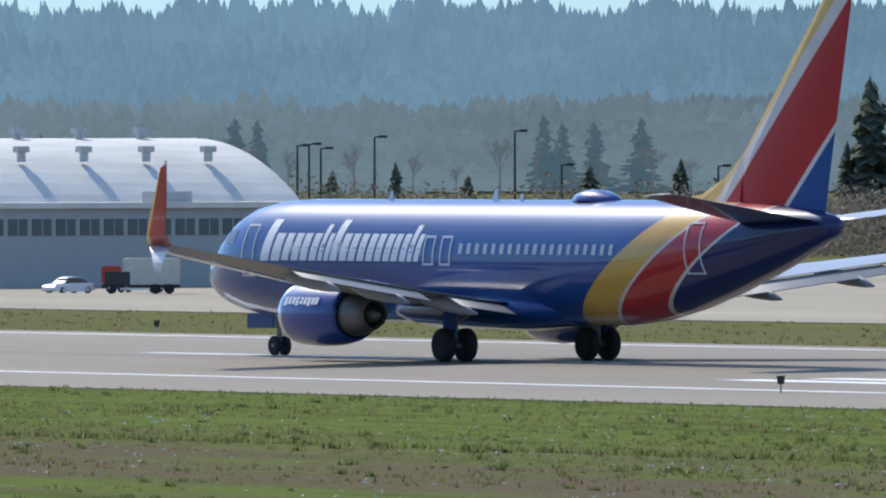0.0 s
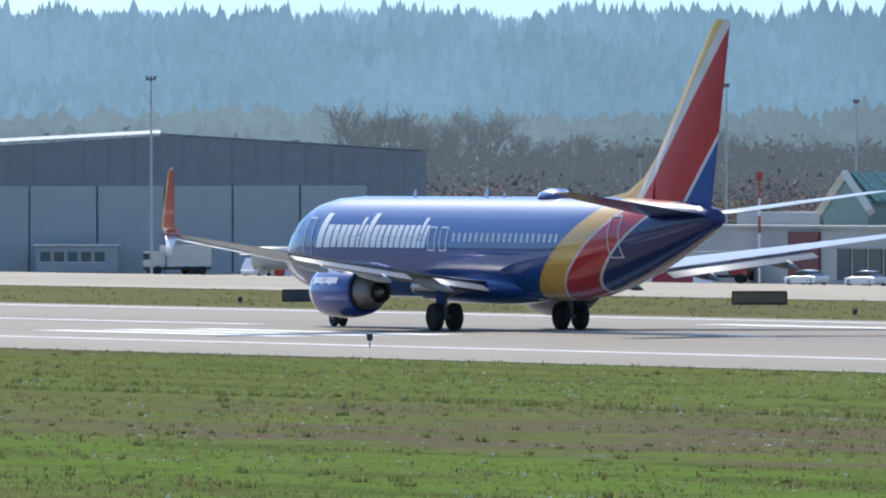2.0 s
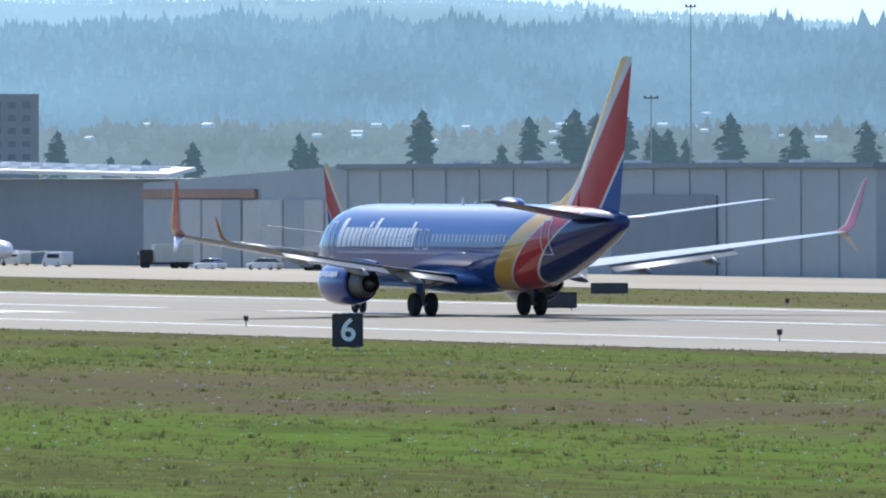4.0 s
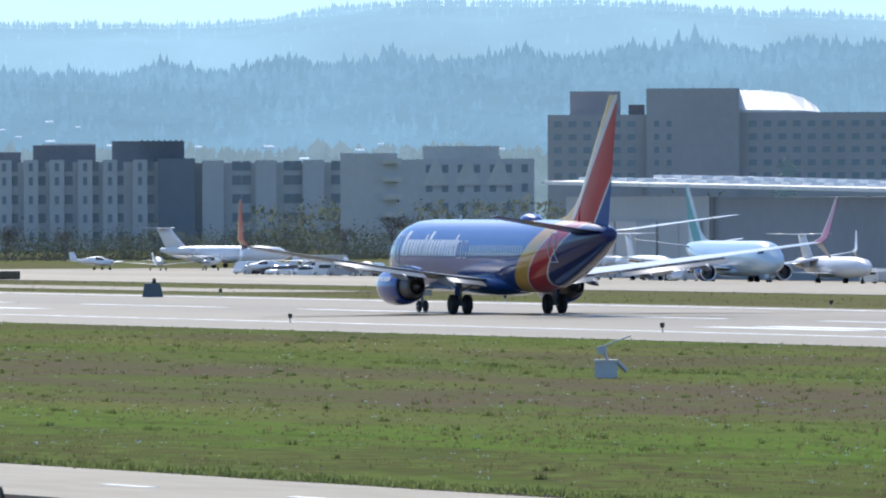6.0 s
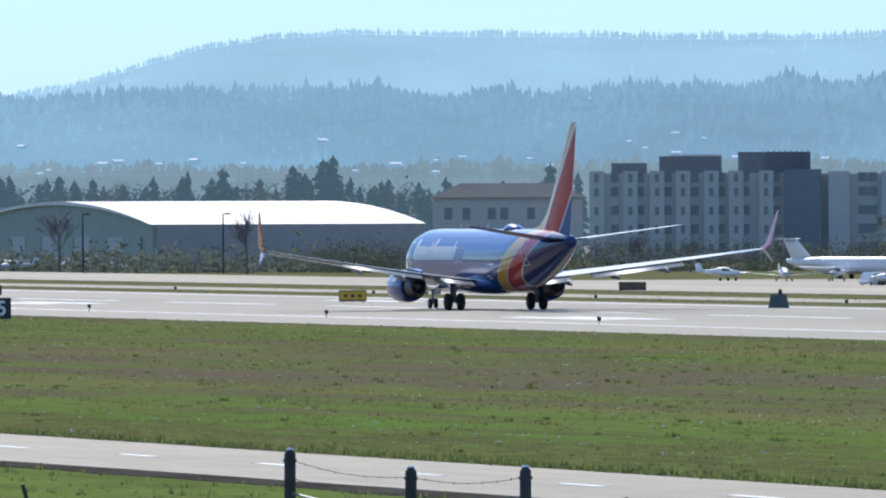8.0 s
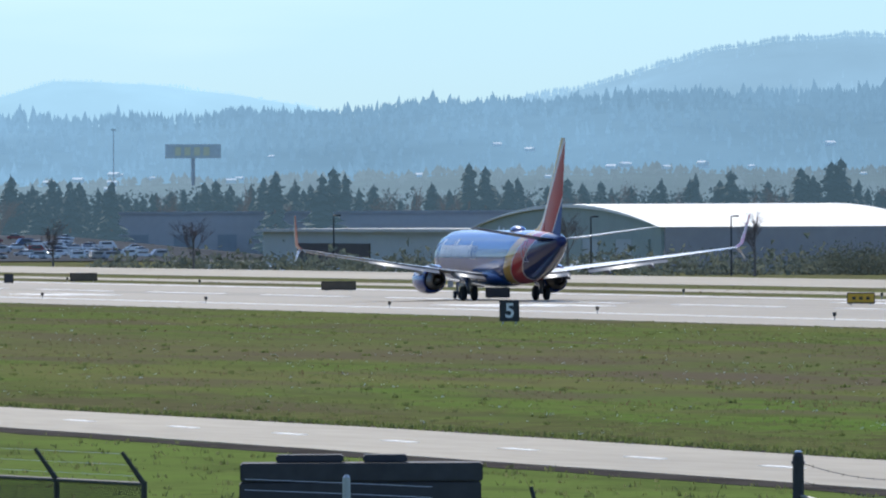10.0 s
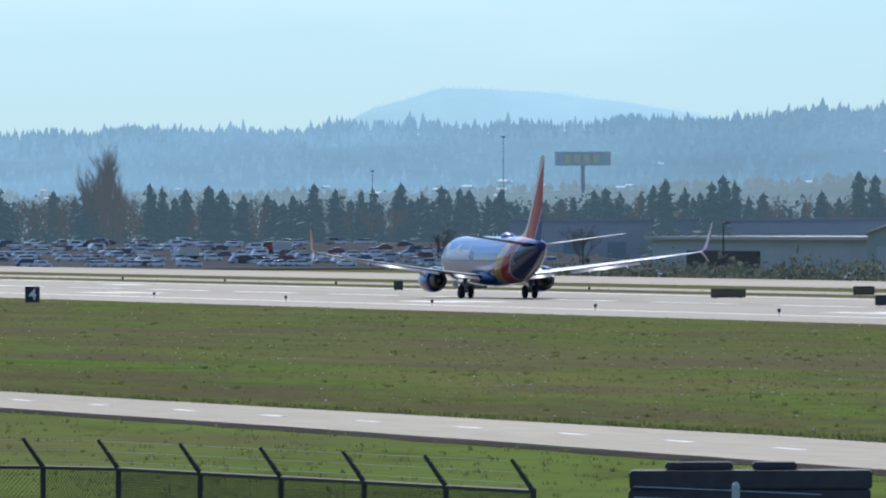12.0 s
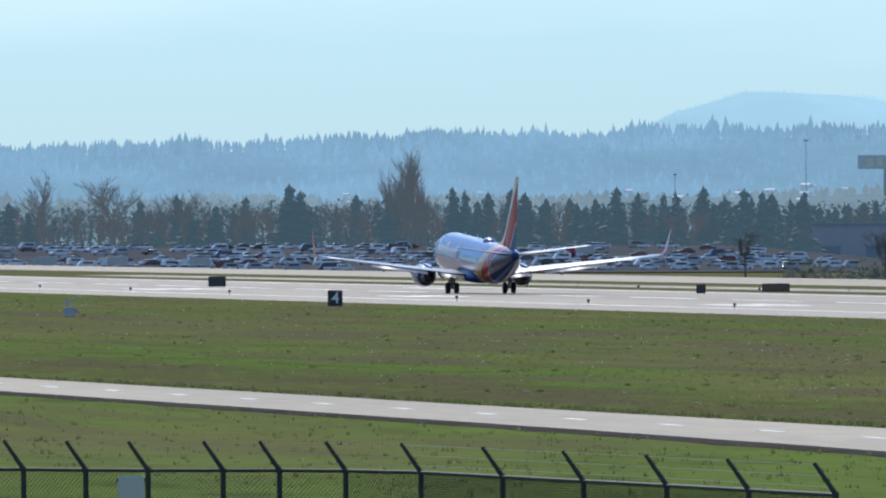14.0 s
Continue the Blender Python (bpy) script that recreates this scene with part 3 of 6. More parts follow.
for k in range(9):
    x = -337 - 154.5 * k
    for y0 in (228.6, 231.9, 235.2, 2 * CY - 230.4, 2 * CY - 233.7, 2 * CY - 237.0)[: 4 if k % 3 == 1 else 2]:
        slab("touchdown_bar", x - 4, x + 19, y0, y0 + 1.8, 0.045, M_LINE, "white painted touchdown bar on the runway", cat="marking")
for k in range(40):
    x = -2000 + k * 45.7
    slab("centre_dash", x, x + 30, CY - 0.45, CY + 0.45, 0.045, M_LINE, "white runway centre-line dash", cat="marking")
for k in range(60):
    x = -1100 + k * 14.65
    y = (road_near(x) + road_far(x)) / 2
    slab("road_dash", x, x + 3.9, y - 0.15, y + 0.15, 0.045, M_LINE, "short white dash on the service road", cat="marking")
slab("connector", -1800, -900, 283, 293, 0.035, M_TAXI, "pale narrow concrete strip between runway and taxiway", cat="taxiway")

M_BLACK = mat("matt black panel", (0.022, 0.022, 0.026), 0.55, var=0.2)
M_GALV = mat("galvanised steel", (0.42, 0.43, 0.44), 0.45, 0.6, 0.15)
M_YELLOW = mat("yellow sign face", (0.75, 0.42, 0.03), 0.5, var=0.15)
M_CREAM = mat("weathered cream paint", (0.55, 0.53, 0.47), 0.6, var=0.12)


def facing(az, d, z=0.0, turn=0.0):
    """A pose at a bearing and distance whose x axis runs to the right across the line of sight and whose y axis points away."""
    return Matrix.Translation(polar(az, d, z)) @ pose(0, 0, 0, 0, 0, az + turn)


def number_board(az, d, digit):
    top = thing("distance_sign", facing(az, d), "black runway distance board with a white %s" % digit, "sign", "runway distance boards")
    bm = bmesh.new()
    box(bm, -0.61, 0.61, -0.12, 0.12, 0.15, 1.45, 0.02)
    board = part("panel", bm, M_BLACK, top)
    for sx in (-0.4, 0.4):
        bm = bmesh.new()
        rod(bm, (sx, 0, 0), (sx, 0, 0.2), 0.05)
        part("leg", bm, M_GALV, top)
    for k in range(4):
        bm = bmesh.new()
        box(bm, -0.5 + k * 0.28, -0.4 + k * 0.28, -0.1, 0.1, 1.45, 1.48)
        part("top_clip", bm, M_BLACK, board)
    cu = bpy.data.curves.new("digit", "FONT")
    cu.body, cu.size, cu.extrude, cu.offset, cu.align_x, cu.align_y = digit, 1.25, 0.008, 0.02, "CENTER", "CENTER"
    tx = new("number", cu)
    tx.data.materials.append(M_LINE)
    tx.parent = top
    tx.matrix_local = Matrix.Translation((0.02, -0.135, 0.78)) @ pose(0, 0, 0, 90, 0, 0)


number_board(68.42, 526.0, "6")
number_board(76.25, 823.0, "5")
number_board(79.955, 1112.0, "4")


def guidance_sign(az, d, w, h, material, label, depth=0.3):
    top = thing("guidance_sign", facing(az, d), label, "sign", "taxiway guidance signs")
    bm = bmesh.new()
    box(bm, -w / 2, w / 2, -depth / 2, depth / 2, 0.15, h, 0.03)
    part("housing", bm, M_BLACK, top)
    bm = bmesh.new()
    box(bm, -w / 2 + 0.06, w / 2 - 0.06, -depth / 2 - 0.02, -depth / 2 + 0.02, 0.25, h - 0.08)
    face = part("face", bm, material, top)
    if material is M_YELLOW:
        for k in (-0.25, 0.0, 0.25):
            bm = bmesh.new()
            box(bm, k * w - 0.12, k * w + 0.12, -depth / 2 - 0.035, -depth / 2 - 0.015, 0.45, h - 0.3)
            part("mark", bm, M_BLACK, face, "plain dark bar")
    for sx in (-w * 0.35, w * 0.35):
        bm = bmesh.new()
        rod(bm, (sx, 0, 0), (sx, 0, 0.2), 0.05)
        part("leg", bm, M_GALV, top)


DARKSIGN = mat("dark sign back", (0.05, 0.05, 0.055), 0.6, var=0.25)
BROWNSIGN = mat("faded brown sign", (0.14, 0.10, 0.06), 0.6, var=0.25)
for az, d, w, h, m in ((67.52, 673, 1.9, 0.95, DARKSIGN), (67.3, 752, 2.1, 0.75, DARKSIGN), (62.11, 623, 2.6, 0.8, BROWNSIGN), (64.0, 640, 3.4, 0.75, DARKSIGN),
                       (73.55, 1078, 2.2, 0.8, BROWNSIGN), (76.98, 1152, 3.0, 0.9, BROWNSIGN), (76.30, 1046, 1.9, 0.95, DARKSIGN),
                       (78.07, 1320, 2.7, 0.95, BROWNSIGN), (80.46, 1461, 1.9, 1.25, DARKSIGN), (60.58, 677, 1.6, 0.8, BROWNSIGN), (78.39, 1293, 0.9, 1.0, DARKSIGN), (58.7, 690, 1.3, 0.9, DARKSIGN), (76.4, 1190, 1.9, 0.9, BROWNSIGN)):
    guidance_sign(az, d, w, h, m, "low dark guidance sign beside the taxiway, seen from behind")
guidance_sign(74.747, 963, 2.0, 0.95, M_YELLOW, "yellow taxiway guidance sign with dark marks")


def edge_light(x, y):
    top = thing("edge_light", pose(x, y, 0.03), "small dark runway edge light on a stem", "light", "runway edge lights")
    bm = bmesh.new()
    rod(bm, (0, 0, 0), (0, 0, 0.28), 0.035, n=6)
    part("stem", bm, M_GALV, top)
    bm = bmesh.new()
    rod(bm, (0, 0, 0.26), (0, 0, 0.5), 0.10, 0.13, n=8)
    part("lens", bm, M_BLACK, top)
    return top


first = edge_light(-322, 218.3)
for k in range(1, 20):
    copy_thing(first, pose(-322 - 60.6 * k, 218.3, 0.03))
for k in range(0, 20):
    copy_thing(first, pose(-322 - 60.6 * k, 2 * CY - 218.3, 0.03))

# weather sensor with a sloping arm, beside the runway
def arm_sensor(az, d):
    top = thing("runway_sensor", facing(az, d), "grey metal field sensor with a sloping arm", "sensor", "field sensors")
    bm = bmesh.new()
    box(bm, -0.45, 0.4, -0.4, 0.4, 0, 0.62, 0.03)
    part("cabinet", bm, M_GALV, top)
    bm = bmesh.new()
    box(bm, -0.5, 0.45, -0.45, 0.45, 0.62, 0.7, 0.01)
    part("lid", bm, M_CREAM, top)
    bm = bmesh.new()
    box(bm, -0.35, 0.0, -0.16, 0.16, 0.9, 1.2, 0.02)
    rod(bm, (0.02, 0, 0.7), (-0.1, 0, 1.0), 0.06)
    part("head", bm, M_GALV, top)
    bm = bmesh.new()
    box(bm, -0.7, 0.72, -0.12, 0.12, -0.03, 0.03, 0.01, Matrix.Translation((0.25, 0, 1.34)) @ pose(0, 0, 0, 0, -20, 0))
    part("arm", bm, M_CREAM, top)
    bm = bmesh.new()
    rod(bm, (0.4, 0, 0.6), (0.75, 0, 0.25), 0.08)
    part("conduit", bm, M_GALV, top)


arm_sensor(70.985, 505)
arm_sensor(81.09, 1020)
top = thing("equipment_shelter", facing(72.925, 903), "dark blue-grey tapered equipment box with a beacon", "equipment")
bm = loft([[(-0.72, -0.5, 0), (0.72, -0.5, 0), (0.72, 0.5, 0), (-0.72, 0.5, 0)], [(-0.55, -0.4, 0.95), (0.5, -0.4, 0.95), (0.5, 0.4, 0.95), (-0.55, 0.4, 0.95)]], 4)
part("housing", bm, mat("blue grey steel", (0.10, 0.125, 0.14), 0.75, 0.1), top)
bm = bmesh.new()
rod(bm, (0.1, 0, 0.9), (0.1, 0, 1.3), 0.16, 0.1)
part("beacon", bm, M_BLACK, top)


# ---- hangars and terminal buildings ----
# The apron and all beyond it lie 4.6 m lower than the runway. They are laid out here at a working scale
# about the camera's stand and brought to their true size at the end of this section.
TRUE = Matrix.Translation(EYE) @ Matrix.Scale(1.65, 4) @ Matrix.Translation(-Vector(EYE))
near_things = set(scene.collection.objects)
slab("apron", -1190, -430, 321, 470, 0.045, M_TAXI, "wide pale concrete apron before the hangars", cat="apron")
slab("car_park_paving", -3000, -1700, 395, 640, 0.045, mat("car park asphalt", (0.07, 0.07, 0.07), 0.8, var=0.2, scale=0.3), "grey asphalt car park", cat="pavement")
M_CLAD = mat("grey green cladding", (0.35, 0.38, 0.375), 0.6, var=0.08, scale=0.5)
M_DARKCLAD = mat("dark slate cladding", (0.19, 0.215, 0.235), 0.55, var=0.12, scale=0.4)
M_MIDCLAD = mat("mid grey door panel", (0.34, 0.37, 0.37), 0.55, var=0.1, scale=0.4)
M_ROOFW = mat("white weathered roof", (0.66, 0.64, 0.59), 0.55, var=0.24, scale=0.5, stretch=(1.0, 0.35, 1.0))
M_CONC = mat("pale concrete", (0.42, 0.42, 0.40), 0.8, var=0.12, scale=0.5)
M_GLASSB = mat("blue window glass", (0.06, 0.085, 0.10), 0.12, var=0.2, spec=0.8)
M_SOFTPANE = mat("pale green-grey window glass", (0.24, 0.29, 0.30), 0.25, var=0.2, spec=0.6)
M_DULLPANE = mat("dull grey window glass", (0.20, 0.23, 0.25), 0.2, var=0.3, spec=0.6)
M_GREENROOF = mat("green ribbed roof", (0.04, 0.15, 0.14), 0.4, var=0.15, scale=0.6)
M_BRICK = mat("brown brick facing", (0.44, 0.41, 0.39), 0.8, var=0.1, scale=0.6)
M_STUCCO = mat("grey beige stucco", (0.51, 0.50, 0.475), 0.8, var=0.08, scale=0.6)
M_DARKROOF = mat("dark roof screen", (0.18, 0.185, 0.19), 0.7, var=0.2)


def solid(name, parent, x0, x1, y0, y1, z0, z1, material, label="", bevel=0.0):
    bm = bmesh.new()
    box(bm, x0, x1, y0, y1, z0, z1, bevel)
    return part(name, bm, material, parent, label)


def arc_points(x0, x1, spring, rise, n=24):
    """Points of a flat arch from x0 to x1."""
    w, c = (x1 - x0) / 2, (x0 + x1) / 2
    r = (w * w + rise * rise) / (2 * rise)
    a = math.asin(min(1, w / r)) if rise <= w else math.pi - math.asin(w / r)
    return [(c + r * math.sin(-a + 2 * a * k / n), spring + rise - r + r * math.cos(-a + 2 * a * k / n)) for k in range(n + 1)]


def arch_roof(parent, x0, x1, y0, y1, spring, rise, material, thick=0.35):
    outer = arc_points(x0, x1, spring, rise)
    inner = arc_points(x0 + thick, x1 - thick, spring, rise - thick)
    bm = bmesh.new()
    rows = [[bm.verts.new((x, y, z)) for x, z in pts] for pts, y in ((outer, y0), (outer, y1), (inner, y1), (inner, y0))]
    for a, b in ((0, 1), (1, 2), (2, 3), (3, 0)):
        for k in range(len(outer) - 1):
            bm.faces.new([rows[a][k], rows[a][k + 1], rows[b][k + 1], rows[b][k]])
    ob = part("roof", bm, material, parent, "pale curved metal roof")
    return ob


def arch_wall(name, parent, x0, x1, y, spring, rise, material, thick=0.3, low=0.0):
    pts = arc_points(x0, x1, spring, rise)
    bm = bmesh.new()
    ring = [(x1, low), (x0, low)] if low < spring else []
    a = [bm.verts.new((x, y, z)) for x, z in pts + ring]
    b = [bm.verts.new((x, y + thick, z)) for x, z in pts + ring]
    bm.faces.new(a), bm.faces.new(b[::-1])
    for k in range(len(a)):
        bm.faces.new([a[k], b[k], b[(k + 1) % len(a)], a[(k + 1) % len(a)]])
    return part(name, bm, material, parent)


def dome_hangar():
    x0, x1, y0, y1 = -625.4, -599.0, 350.5, 377.0
    top = thing("dome_hangar", Matrix.Identity(4), "white arched hangar with roof vents and grey doors", "hangar")
    arch_roof(top, x0, x1, y0, y1, 2.6, 5.2, M_ROOFW, 0.8)
    arch_wall("front_wall", top, x0 + 0.9, x1 - 0.9, y0 + 0.5, 2.6, 4.25, mat("beige arch wall", (0.33, 0.31, 0.27), 0.8, var=0.1), 0.3, 0.0)
    arch_wall("rear_wall", top, x0 + 0.9, x1 - 0.9, y1 - 0.8, 2.6, 4.25, M_CLAD, 0.3, 0.0)
    solid("side_wall", top, x1 - 0.9, x1 - 0.3, y0 + 0.3, y1 - 0.3, 0, 3.2, M_CLAD)
    solid("side_wall", top, x0 + 0.3, x0 + 0.9, y0 + 0.3, y1 - 0.3, 0, 3.2, M_CLAD)
    solid("lintel", top, x0 + 1, x1 - 1, y0 + 0.2, y0 + 0.48, 3.6, 3.9, M_CONC)
    for k in range(8):
        xa = x0 + 1.2 + k * 3.0
        solid("hangar_door", top, xa, xa + 2.9, y0 + 0.22, y0 + 0.46, 0.0, 2.55, M_MIDCLAD if k % 3 else M_CLAD, bevel=0.03)
        solid("transom_panel", top, xa, xa + 2.9, y0 + 0.24, y0 + 0.46, 2.65, 3.55, M_CLAD if k % 2 else M_STUCCO, bevel=0.03)
    for s in (x0 - 0.8, x1 - 0.9):
        solid("buttress", top, s, s + 1.7, y0 - 0.4, y0 + 0.15, 0, 2.9, M_CONC, bevel=0.1)
    xc = -611.25
    for k in range(7):
        for row, (xx, zz) in enumerate(((xc + 0.1, 7.75), (xc + 6.3, 6.75))):
            y = y0 + (3.3 if row == 0 else 3.7) + k * 3.85
            if y > y1 - 1.5:
                continue
            bm = bmesh.new()
            rod(bm, (xx, y, zz - 0.2), (xx, y, zz + 0.3), 0.24, n=10)
            box(bm, xx - 0.34, xx + 0.34, y - 0.34, y + 0.34, zz + 0.3, zz + 0.62, 0.04)
            part("roof_vent", bm, M_GALV, top)
    # low annex along the side
    ax = thing("hangar_annex", Matrix.Identity(4), "low annex with a white roof edge and long window band", "building")
    solid("wall", ax, x1 + 0.02, x1 + 5.0, y0 + 2, y1 - 1.2, 0, 4.15, M_CLAD)
    solid("flat_roof", ax, x1 - 0.2, x1 + 5.4, y0 + 1.7, y1 - 0.9, 4.15, 4.45, M_ROOFW)
    for k in range(15):
        y = y0 + 2.6 + k * 1.45
        w = solid("window", ax, x1 + 4.96, x1 + 5.05, y, y + 1.15, 2.75, 3.6, M_GLASSB)
        solid("mullion", w, x1 + 5.03, x1 + 5.08, y + 0.54, y + 0.6, 2.75, 3.6, M_CLAD)
    solid("roof_unit", ax, x1 + 2, x1 + 3.4, y0 + 14, y0 + 16.2, 4.45, 5.0, M_GALV)
    solid("roof_unit", ax, x1 + 2.4, x1 + 3.0, y0 + 4, y0 + 4.6, 4.45, 5.2, M_DARKROOF)
    bm = bmesh.new()
    rod(bm, (x1 + 2.7, y0 + 4.3, 4.4), (x1 + 2.7, y0 + 4.3, 7.0), 0.05)
    rod(bm, (x1 + 2.7, y0 + 15, 4.9), (x1 + 2.7, y0 + 15, 6.6), 0.07)
    part("roof_mast", bm, M_GALV, ax)


dome_hangar()


def gable_hangar():
    x0, x1, xc, y0, y1 = -17.5, 16.1, 0.0, 0.0, 26.0
    top = thing("gable_hangar", facing(64.67, 812), "wide dark slate metal hangar with paler sliding doors", "hangar")
    bm = bmesh.new()
    prof = [(x0, 0), (x1, 0), (x1, 7.35), (xc, 8.4), (x0, 7.35)]
    a = [bm.verts.new((x, y0, z)) for x, z in prof]
    b = [bm.verts.new((x, y1, z)) for x, z in prof]
    bm.faces.new(a), bm.faces.new(b[::-1])
    for k in range(5):
        bm.faces.new([a[k], b[k], b[(k + 1) % 5], a[(k + 1) % 5]])
    part("shell", bm, M_DARKCLAD, top)
    # left slope coloured paler than the right to paint its sunlit sliver
    for e, m, tilt in ((x0 - 0.4, M_CLAD, 0.0), (x1 + 0.2, M_DARKCLAD, 0.0)):
        bm = bmesh.new()
        v = [(e, 7.4), (xc, 8.46), (xc, 8.54), (e, 7.6 if e < 0 else 7.5)]
        a = [bm.verts.new((x, y0 - 0.1, z)) for x, z in v]
        b = [bm.verts.new((x, y1 + 0.5, z + (0.25 if e < 0 else 0))) for x, z in v]
        bm.faces.new(a), bm.faces.new(b[::-1])
        for k in range(4):
            bm.faces.new([a[k], b[k], b[(k + 1) % 4], a[(k + 1) % 4]])
        part("roof_slope", bm, m, top)
    for k in range(6):
        xa = -12.0 + k * 4.1
        solid("sliding_door", top, xa, xa + 4.0, y0 - 0.18 - 0.08 * (k % 2), y0 - 0.02, 0, 5.35, M_MIDCLAD, bevel=0.03)
    for k in range(22):
        xa = x0 + 0.8 + k * 1.5
        solid("cladding_rib", top, xa, xa + 0.08, y0 - 0.05, y0 - 0.005, 5.5, 7.3 + 1.0 * (1 - abs(xa - xc) / 17), M_DARKCLAD)
    solid("downpipe", top, x1 - 4.4, x1 - 4.3, y0 - 0.2, y0 - 0.01, 0, 5.4, M_GALV)


gable_hangar()


def green_terminal():
    x0, y0 = -653.7, 350.0
    top = thing("green_roofed_building", Matrix.Identity(4), "small building with a green ribbed gable roof and white frames", "building")
    w, d, e, r = 5.2, 9.8, 4.5, 5.95
    bm = bmesh.new()
    prof = [(x0, 0), (x0 + w, 0), (x0 + w, e), (x0 + w / 2, r), (x0, e)]
    a = [bm.verts.new((x, y0, z)) for x, z in prof]
    b = [bm.verts.new((x, y0 + d, z)) for x, z in prof]
    bm.faces.new(a), bm.faces.new(b[::-1])
    for k in range(5):
        bm.faces.new([a[k], b[k], b[(k + 1) % 5], a[(k + 1) % 5]])
    part("wall", bm, mat("green tinted glazing", (0.16, 0.24, 0.21), 0.35, var=0.2), top)
    for s in (0, 1):
        bm = bmesh.new()
        xe = x0 + w + 0.3 if s else x0 - 0.3
        v = [(xe, e - 0.1), (x0 + w / 2, r + 0.05), (x0 + w / 2, r + 0.25), (xe, e + 0.1)]
        a = [bm.verts.new((x, y0 + 0.3, z)) for x, z in v]
        b = [bm.verts.new((x, y0 + d - 0.3, z)) for x, z in v]
        bm.faces.new(a), bm.faces.new(b[::-1])
        for k in range(4):
            bm.faces.new([a[k], b[k], b[(k + 1) % 4], a[(k + 1) % 4]])
        part("roof_slope", bm, M_GREENROOF, top)
    for k in range(9):
        y = y0 + 0.8 + k
        bm = bmesh.new()
        rod(bm, (x0 + w + 0.3, y, e + 0.14), (x0 + w / 2, y, r + 0.28), 0.05, n=4)
        part("roof_rib", bm, M_GREENROOF, top)
    for y in (y0 - 0.25, y0 + d - 0.25):
        bm = bmesh.new()
        for xa, xb in ((x0 - 0.4, x0 + w / 2), (x0 + w + 0.4, x0 + w / 2)):
            rod(bm, (xa, y + 0.2, e - 0.5), (xb, y + 0.2, r + 0.15), 0.28, n=4)
        part("gable_frame", bm, M_CREAM, top, "white gable frame")
    low = thing("low_terminal", Matrix.Identity(4), "low flat-roofed concrete building in two steps", "building")
    solid("front_block", low, -666.0, -631.0, 346.5, 349.7, 0, 3.1, M_CONC)
    solid("upper_block", low, -664.0, -654.2, 350.0, 356, 0, 3.95, M_CONC)
    solid("coping", low, -666.2, -630.8, 346.3, 349.9, 3.1, 3.25, M_CONC)
    solid("dark_bay", low, -651.0, -647.5, 346.3, 346.6, 0, 2.9, mat("rust red cladding", (0.20, 0.07, 0.06), 0.7, var=0.2), "rust red bay")
    for k in range(8):
        xa = -645.5 + k * 1.8
        solid("shopfront_pane", low, xa, xa + 1.5, 346.42, 346.52, 0.3, 2.0, M_GLASSB)
    back = thing("blue_roofed_building", Matrix.Identity(4), "low building with a blue-grey roof", "building")
    solid("wall", back, -665.0, -628.0, 366, 380, 0, 5.0, M_CLAD)
    bm = bmesh.new()
    v = [(366 - 0.4, 4.9), (373, 6.6), (380.4, 4.9), (373, 6.3)]
    a = [bm.verts.new((-665.5, y, z)) for y, z in v]
    b = [bm.verts.new((-627.5, y, z)) for y, z in v]
    bm.faces.new(a), bm.faces.new(b[::-1])
    for k in range(4):
        bm.faces.new([a[k], b[k], b[(k + 1) % 4], a[(k + 1) % 4]])
    part("roof", bm, mat("blue grey roof", (0.08, 0.12, 0.16), 0.9, var=0.15, spec=0.05), back)


green_terminal()


def long_hangar():
    top = thing("flat_hangar", Matrix.Identity(4), "long grey-green flat-roofed hangar with panel walls", "hangar")
    solid("wall", top, -886.0, -792.0, 350.0, 392.0, 0, 7.2, M_CLAD)
    solid("parapet", top, -886.3, -791.7, 349.7, 392.3, 7.2, 7.55, M_DARKCLAD)
    for k in range(15):
        xa = -885.0 + k * 6.2
        solid("wall_rib", top, xa, xa + 0.3, 349.9, 349.995, 0, 7.1, M_CLAD)
    for k in range(6):
        solid("roof_light", top, -882 + k * 15.5, -879.5 + k * 15.5, 356, 358, 7.55, 7.75, M_ROOFW)
    # dark panel on the solid wall paints the shade of an open doorway
    solid("dark_opening", top, -836.0, -818.0, 349.85, 349.99, 0, 5.4, M_DARKCLAD)
    mid = thing("sloped_hangar", Matrix.Identity(4), "pale hangar with a gently sloping roof and tall doors", "hangar")
    bm = bmesh.new()
    v = [(-928.5, 0), (-886.35, 0), (-886.35, 7.5), (-928.5, 6.2)]
    a = [bm.verts.new((x, 351.0, z)) for x, z in v]
    b = [bm.verts.new((x, 392.0, z)) for x, z in v]
    bm.faces.new(a), bm.faces.new(b[::-1])
    for k in range(4):
        bm.faces.new([a[k], b[k], b[(k + 1) % 4], a[(k + 1) % 4]])
    part("shell", bm, M_CLAD, mid)
    for k in range(9):
        xa = -924 + k * 4.1
        solid("tall_door", mid, xa, xa + 3.9, 350.8 - 0.08 * (k % 2), 350.98, 0, 5.0, M_STUCCO if k % 3 else M_CLAD, bevel=0.03)
    solid("orange_band", mid, -928.2, -905, 350.7, 350.95, 5.1, 5.75, mat("faded orange band", (0.36, 0.22, 0.15), 0.7, var=0.2), "faded orange band")


long_hangar()


